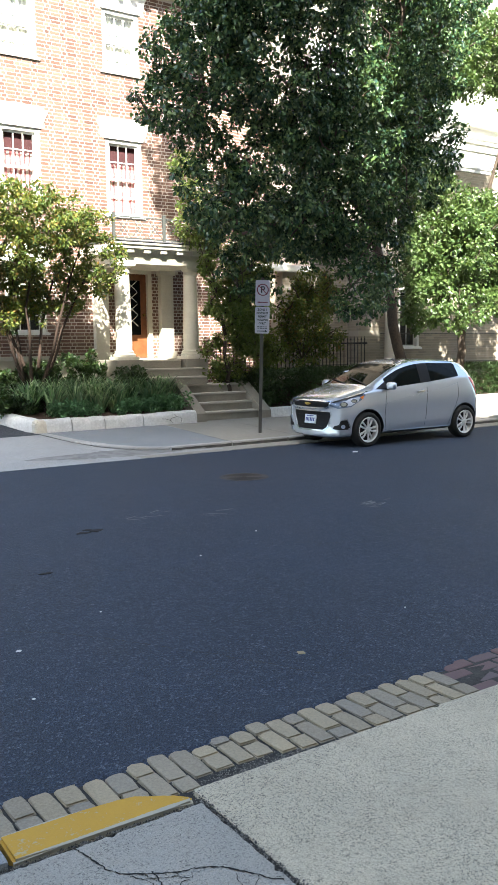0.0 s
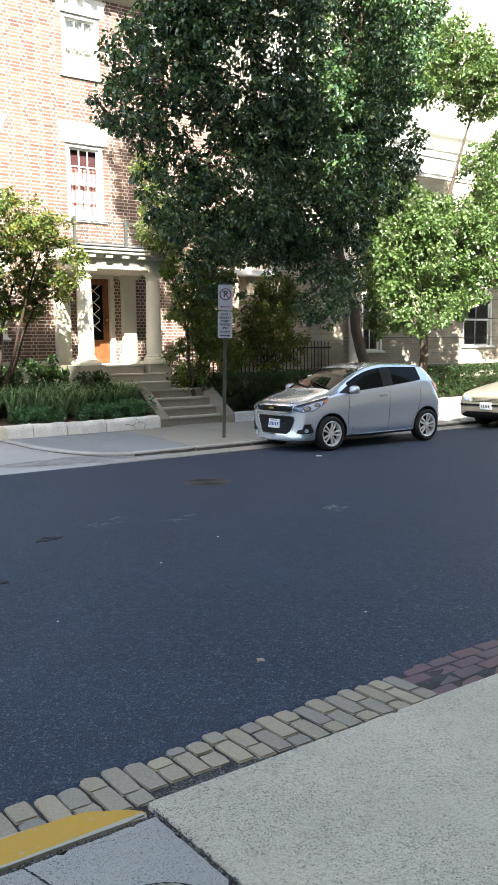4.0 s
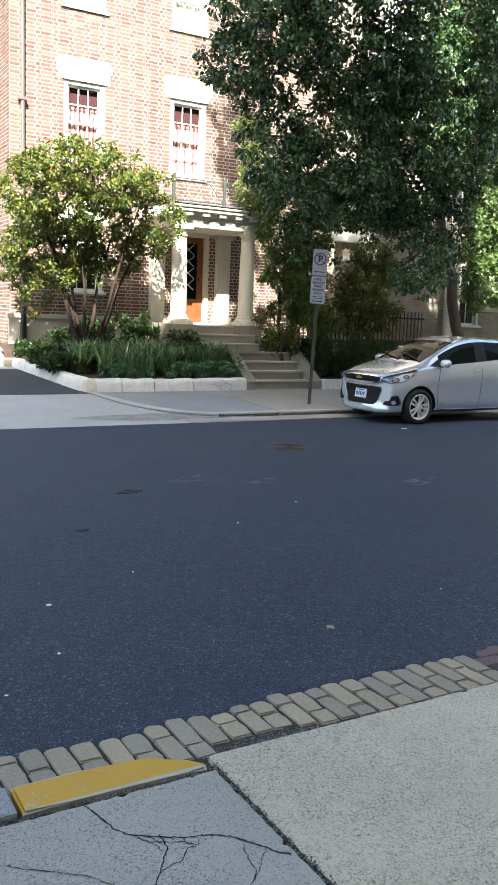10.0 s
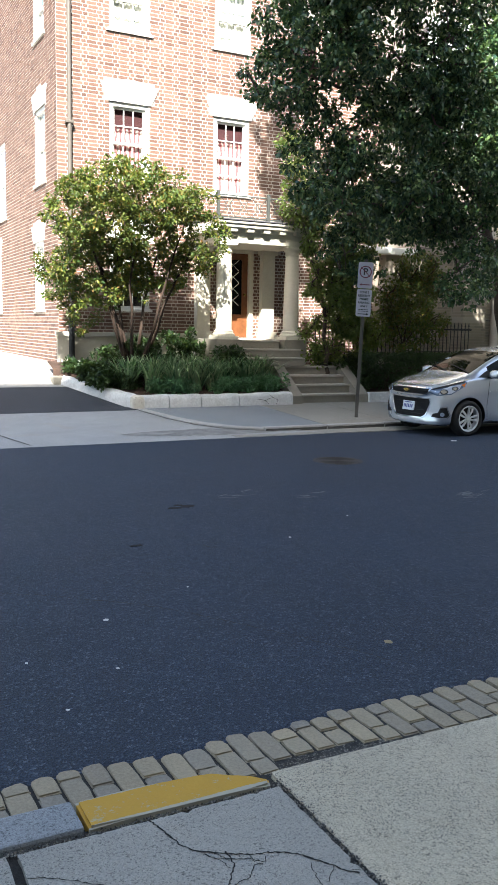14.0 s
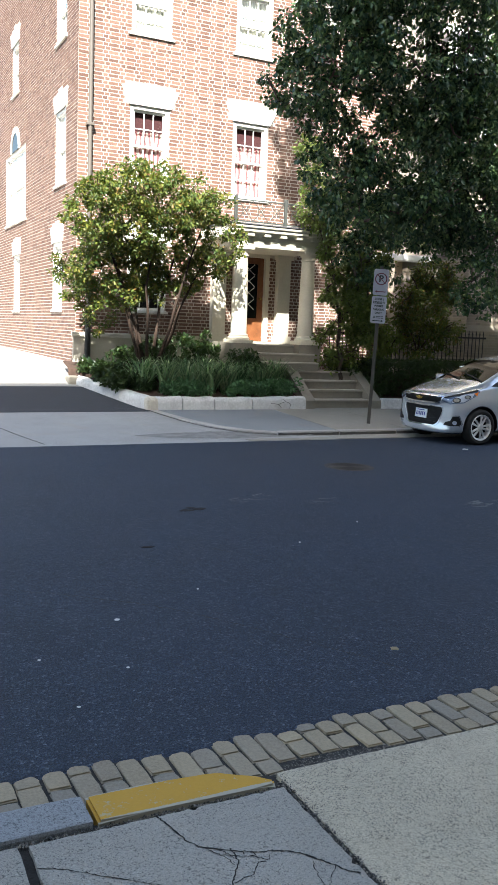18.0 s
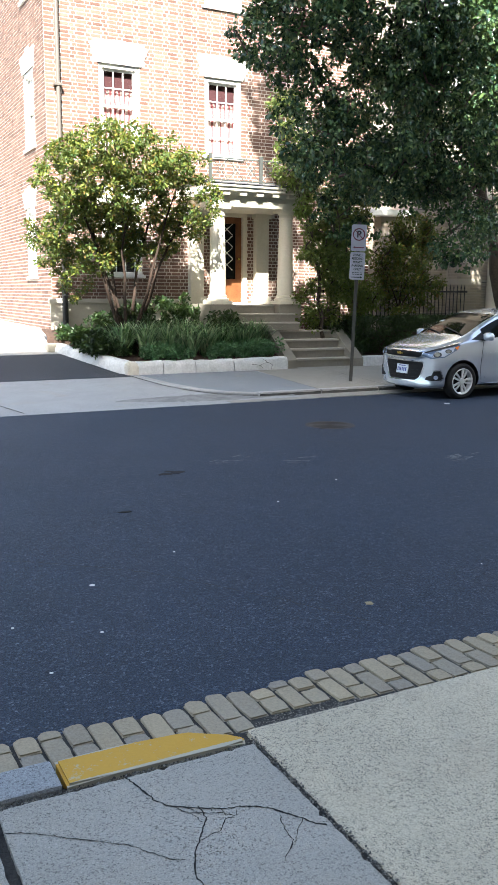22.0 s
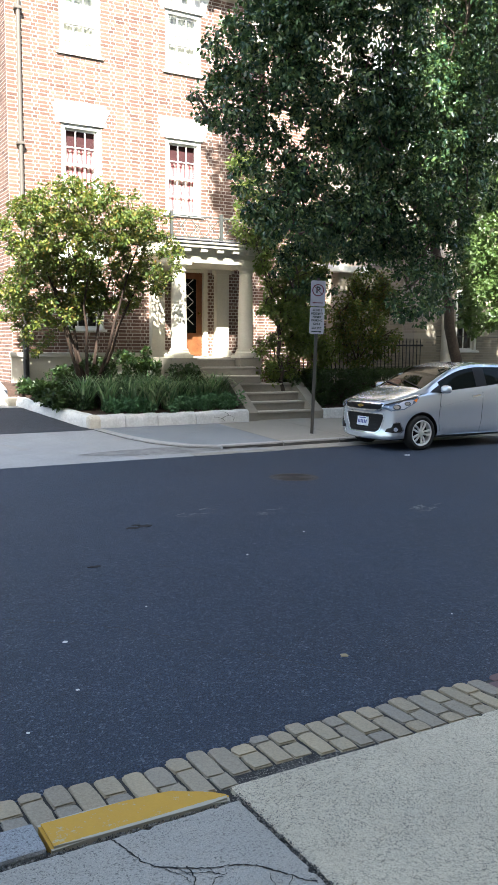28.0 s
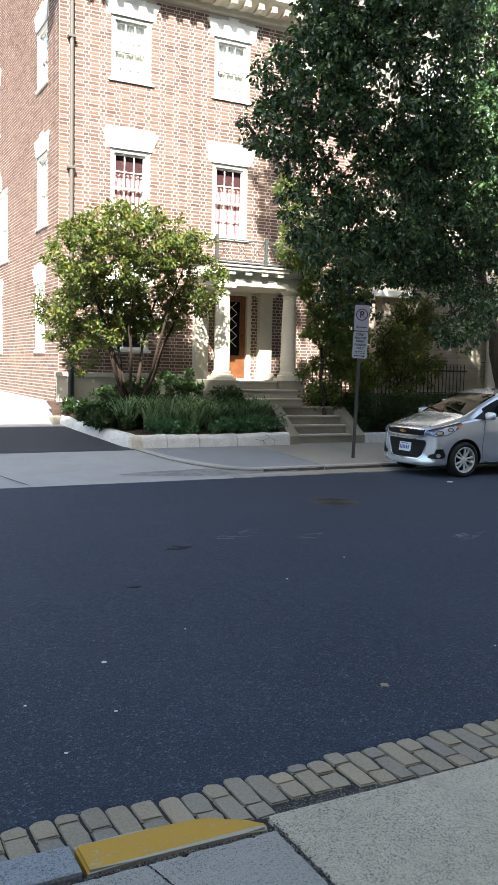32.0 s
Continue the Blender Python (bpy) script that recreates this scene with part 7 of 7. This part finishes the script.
saloon = Car("saloon_car", "older beige saloon parked at the kerb behind the hatchback", 14.75, 11.72, ST2, M["beige_car"], lambda s, k: 1 if (s in (5, 6) and k >= 10) or (s in (6, 7, 9, 10) and k in (7, 8)) or (s == 11 and k >= 10) else (2 if k <= 1 or (s == 8 and k in (7, 8)) else 0), (0.85, 3.45), 0.30, 0.72)
for u in (0.85, 3.45):
    for s in (-1, 1):
        wheel(saloon, u, s, 0.30, 5, M["alloy"])
saloon.decal("grille", [(0, -0.36, 0.655), (0, 0.36, 0.655), (0, 0.33, 0.575), (0, -0.33, 0.575)], FD, M["black_plastic"], 0.006, "dark grille", 2)
for z in (0.595, 0.62, 0.645):
    saloon.decal("grille_bar", [(0, -0.34, z + 0.007), (0, 0.34, z + 0.007), (0, 0.34, z - 0.007), (0, -0.34, z - 0.007)], FD, M["beige_car"], 0.016, "", 2)
saloon.strip("bumper_trim", [(0.05, -0.80, 0.50), (0, 0, 0.50), (0.05, 0.80, 0.50)], 0.04, FD, M["black_plastic"], 0.012)
saloon.decal("lower_intake", [(0, -0.55, 0.36), (0, 0.55, 0.36), (0, 0.50, 0.28), (0, -0.50, 0.28)], FD, M["black_plastic"], 0.006, "dark lower intake", 2)
p2_ = saloon.decal("number_plate", [(0, -0.15, 0.56), (0, 0.15, 0.56), (0, 0.15, 0.41), (0, -0.15, 0.41)], FD, M["plate"], 0.02, "white number plate", 1)
for k in range(5):
    y = -0.09 + k * 0.045
    saloon.decal("plate_bar", [(0, y - 0.012, 0.51), (0, y + 0.012, 0.51), (0, y + 0.012, 0.45), (0, y - 0.012, 0.45)], FD, M["post"], 0.024, "", 1, p2_, 0.003)
for s in (-1, 1):
    dd = (1, -s * 0.4, 0)
    hl = saloon.decal("headlamp", [(0.02, s * 0.40, 0.585), (0.03, s * 0.42, 0.675), (0.16, s * 0.76, 0.70), (0.28, s * 0.82, 0.69), (0.22, s * 0.82, 0.60)], dd, M["lamp_glass"], 0.008, "clear headlamp", 2)
    saloon.decal("turn_lens", [(0.19, s * 0.78, 0.685), (0.30, s * 0.83, 0.685), (0.26, s * 0.83, 0.61), (0.18, s * 0.79, 0.605)], dd, M["amber"], 0.014, "amber lens", 1, hl)


# ---- small things on the road ----
def flake(name, x, y, r, material, label, category, seed, h=0.006):
    """A small irregular flat lump lying on the asphalt."""
    rg = random.Random(seed)
    z = road_z(x, y) - 0.002
    bm = B()
    prism(bm, [(x + r * rg.uniform(0.6, 1.1) * math.cos(a), y + r * rg.uniform(0.5, 1.0) * math.sin(a)) for a in np.linspace(0, 2 * math.pi, 9, endpoint=False)], "z", z, z + h)
    tagged(part(name, bm, material, None), label, category)


flake("fallen_leaf", 2.83, 3.835, 0.030, M["leaf_litter"], "dry tan leaf lying on the asphalt", "leaf", 1)
flake("fallen_leaf", 9.05, 10.55, 0.05, M["litter_white"], "crumpled pale leaf lying by the front wheel", "leaf", 2, 0.012)
for k, (x, y, r) in enumerate(((1.51, 4.80, 0.020), (1.35, 4.1, 0.010), (0.95, 4.35, 0.009), (2.2, 5.2, 0.008), (3.5, 6.1, 0.011), (1.0, 3.75, 0.009), (4.4, 6.6, 0.010), (3.9, 4.1, 0.007))):
    flake("pale_pebble", x, y, r, M["litter_white"], "small pale stone chip on the asphalt", "pebble", 10 + k)
for k, (x, y, w, d) in enumerate(((3.05, 7.50, 0.07, 0.045), (3.19, 7.53, 0.075, 0.05), (3.12, 7.60, 0.05, 0.03), (2.24, 6.33, 0.06, 0.022))):
    z = road_z(x, y)
    bm = B()
    prism(bm, [(x + w * rg_ * math.cos(a), y + d * rg_ * math.sin(a)) for a, rg_ in zip(np.linspace(0, 2 * math.pi, 18, endpoint=False), np.random.default_rng(k).uniform(0.7, 1.15, 18))], "z", z - 0.02, z + 0.005)
    tagged(part("pothole_patch", bm, M["near_black"], None), "small dark broken patch in the asphalt", "patch")
scar = thing("road_scratches", 6.2, 6.9, 0.02, "pale scuffs scratched in the asphalt", "scratch", kind="stuff")
rg = random.Random(4)
for cx, cy, n in ((6.2, 6.95, 14), (3.9, 7.9, 7), (4.6, 7.6, 6)):
    for _ in range(n):
        x, y = cx + rg.uniform(-0.25, 0.25), cy + rg.uniform(-0.12, 0.12)
        a = rg.uniform(-0.5, 0.5)
        l_, w = rg.uniform(0.05, 0.2), rg.uniform(0.004, 0.010)
        dx, dy = math.cos(a) * l_, math.sin(a) * l_
        bm = B()
        z0, z1 = road_z(x, y) + 0.005, road_z(x + dx, y + dy) + 0.005
        bm.faces.new([bm.verts.new(p) for p in ((x, y - w, z0), (x + dx, y + dy - w, z1), (x + dx, y + dy + w, z1), (x, y + w, z0))])
        part("scuff", bm, M["patch"], scar)

# ---- faint cracks across the asphalt ----
rcr = thing("road_cracks", 3, 5, 0.02, "faint dark hairline cracks across the asphalt", "crack", kind="stuff")
rg = random.Random(8)
for x, y, a, n in ((2.6, 6.2, -0.8, 14), (4.4, 6.0, -0.75, 16), (3.6, 9.6, -0.5, 16), (5.2, 8.6, -0.7, 14)):
    bm = B()
    prev = None
    for k in range(n):
        w = rg.uniform(0.001, 0.0045)
        z = road_height(x, y) + 0.004
        row = (bm.verts.new((x - w * math.sin(a), y + w * math.cos(a), z)), bm.verts.new((x + w * math.sin(a), y - w * math.cos(a), z)))
        if prev:
            bm.faces.new((prev[0], prev[1], row[1], row[0]))
        prev = row
        b_ = a + rg.uniform(-0.7, 0.7)
        x, y = x + 0.06 * math.cos(b_), y + 0.06 * math.sin(b_)
    part("crack", bm, M["tar"], rcr)

bm = B()
prev = None
long_crack = [(0.9, 5.65), (1.51, 5.21), (1.76, 5.0), (1.96, 4.78), (2.24, 4.35), (2.44, 4.06), (2.57, 3.82), (2.75, 3.5)]
for (ax, ay), (bx, by) in zip(long_crack, long_crack[1:]):
    steps_ = int(math.hypot(bx - ax, by - ay) / 0.03)
    for k in range(steps_):
        x, y = ax + (bx - ax) * k / steps_ + rg.uniform(-0.010, 0.010), ay + (by - ay) * k / steps_ + rg.uniform(-0.010, 0.010)
        w = rg.uniform(0.0008, 0.0032)
        z = road_height(x, y) + 0.004
        row = (bm.verts.new((x - w, y - w * 0.7, z)), bm.verts.new((x + w, y + w * 0.7, z)))
        if prev:
            bm.faces.new((prev[0], prev[1], row[1], row[0]))
        prev = row
part("crack", bm, M["tar"], rcr, "long thin crack across the lane")

# ---- bricks of the wall by the porch, one by one ----
sizes = {}
for a, b, z0, z1, d in near_bricks:
    key = (round(b - a, 3), round(z1 - z0, 3))
    if key not in sizes:
        w, h = key
        me = bpy.data.meshes.new("brick")
        me.from_pydata([(0, 0, 0), (w, 0, 0), (w, 0, h), (0, 0, h), (0, -0.012, 0), (w, -0.012, 0), (w, -0.012, h), (0, -0.012, h)], [], [(4, 5, 6, 7), (0, 1, 5, 4), (1, 2, 6, 5), (2, 3, 7, 6), (3, 0, 4, 7)])
        me.materials.append(M["brick"])
        sizes[key] = me
    ob = new("brick", sizes[key])
    ob.parent = wall_f
    ob.matrix_basis = Matrix.Translation((a, FY + 0.012 - d, z0))
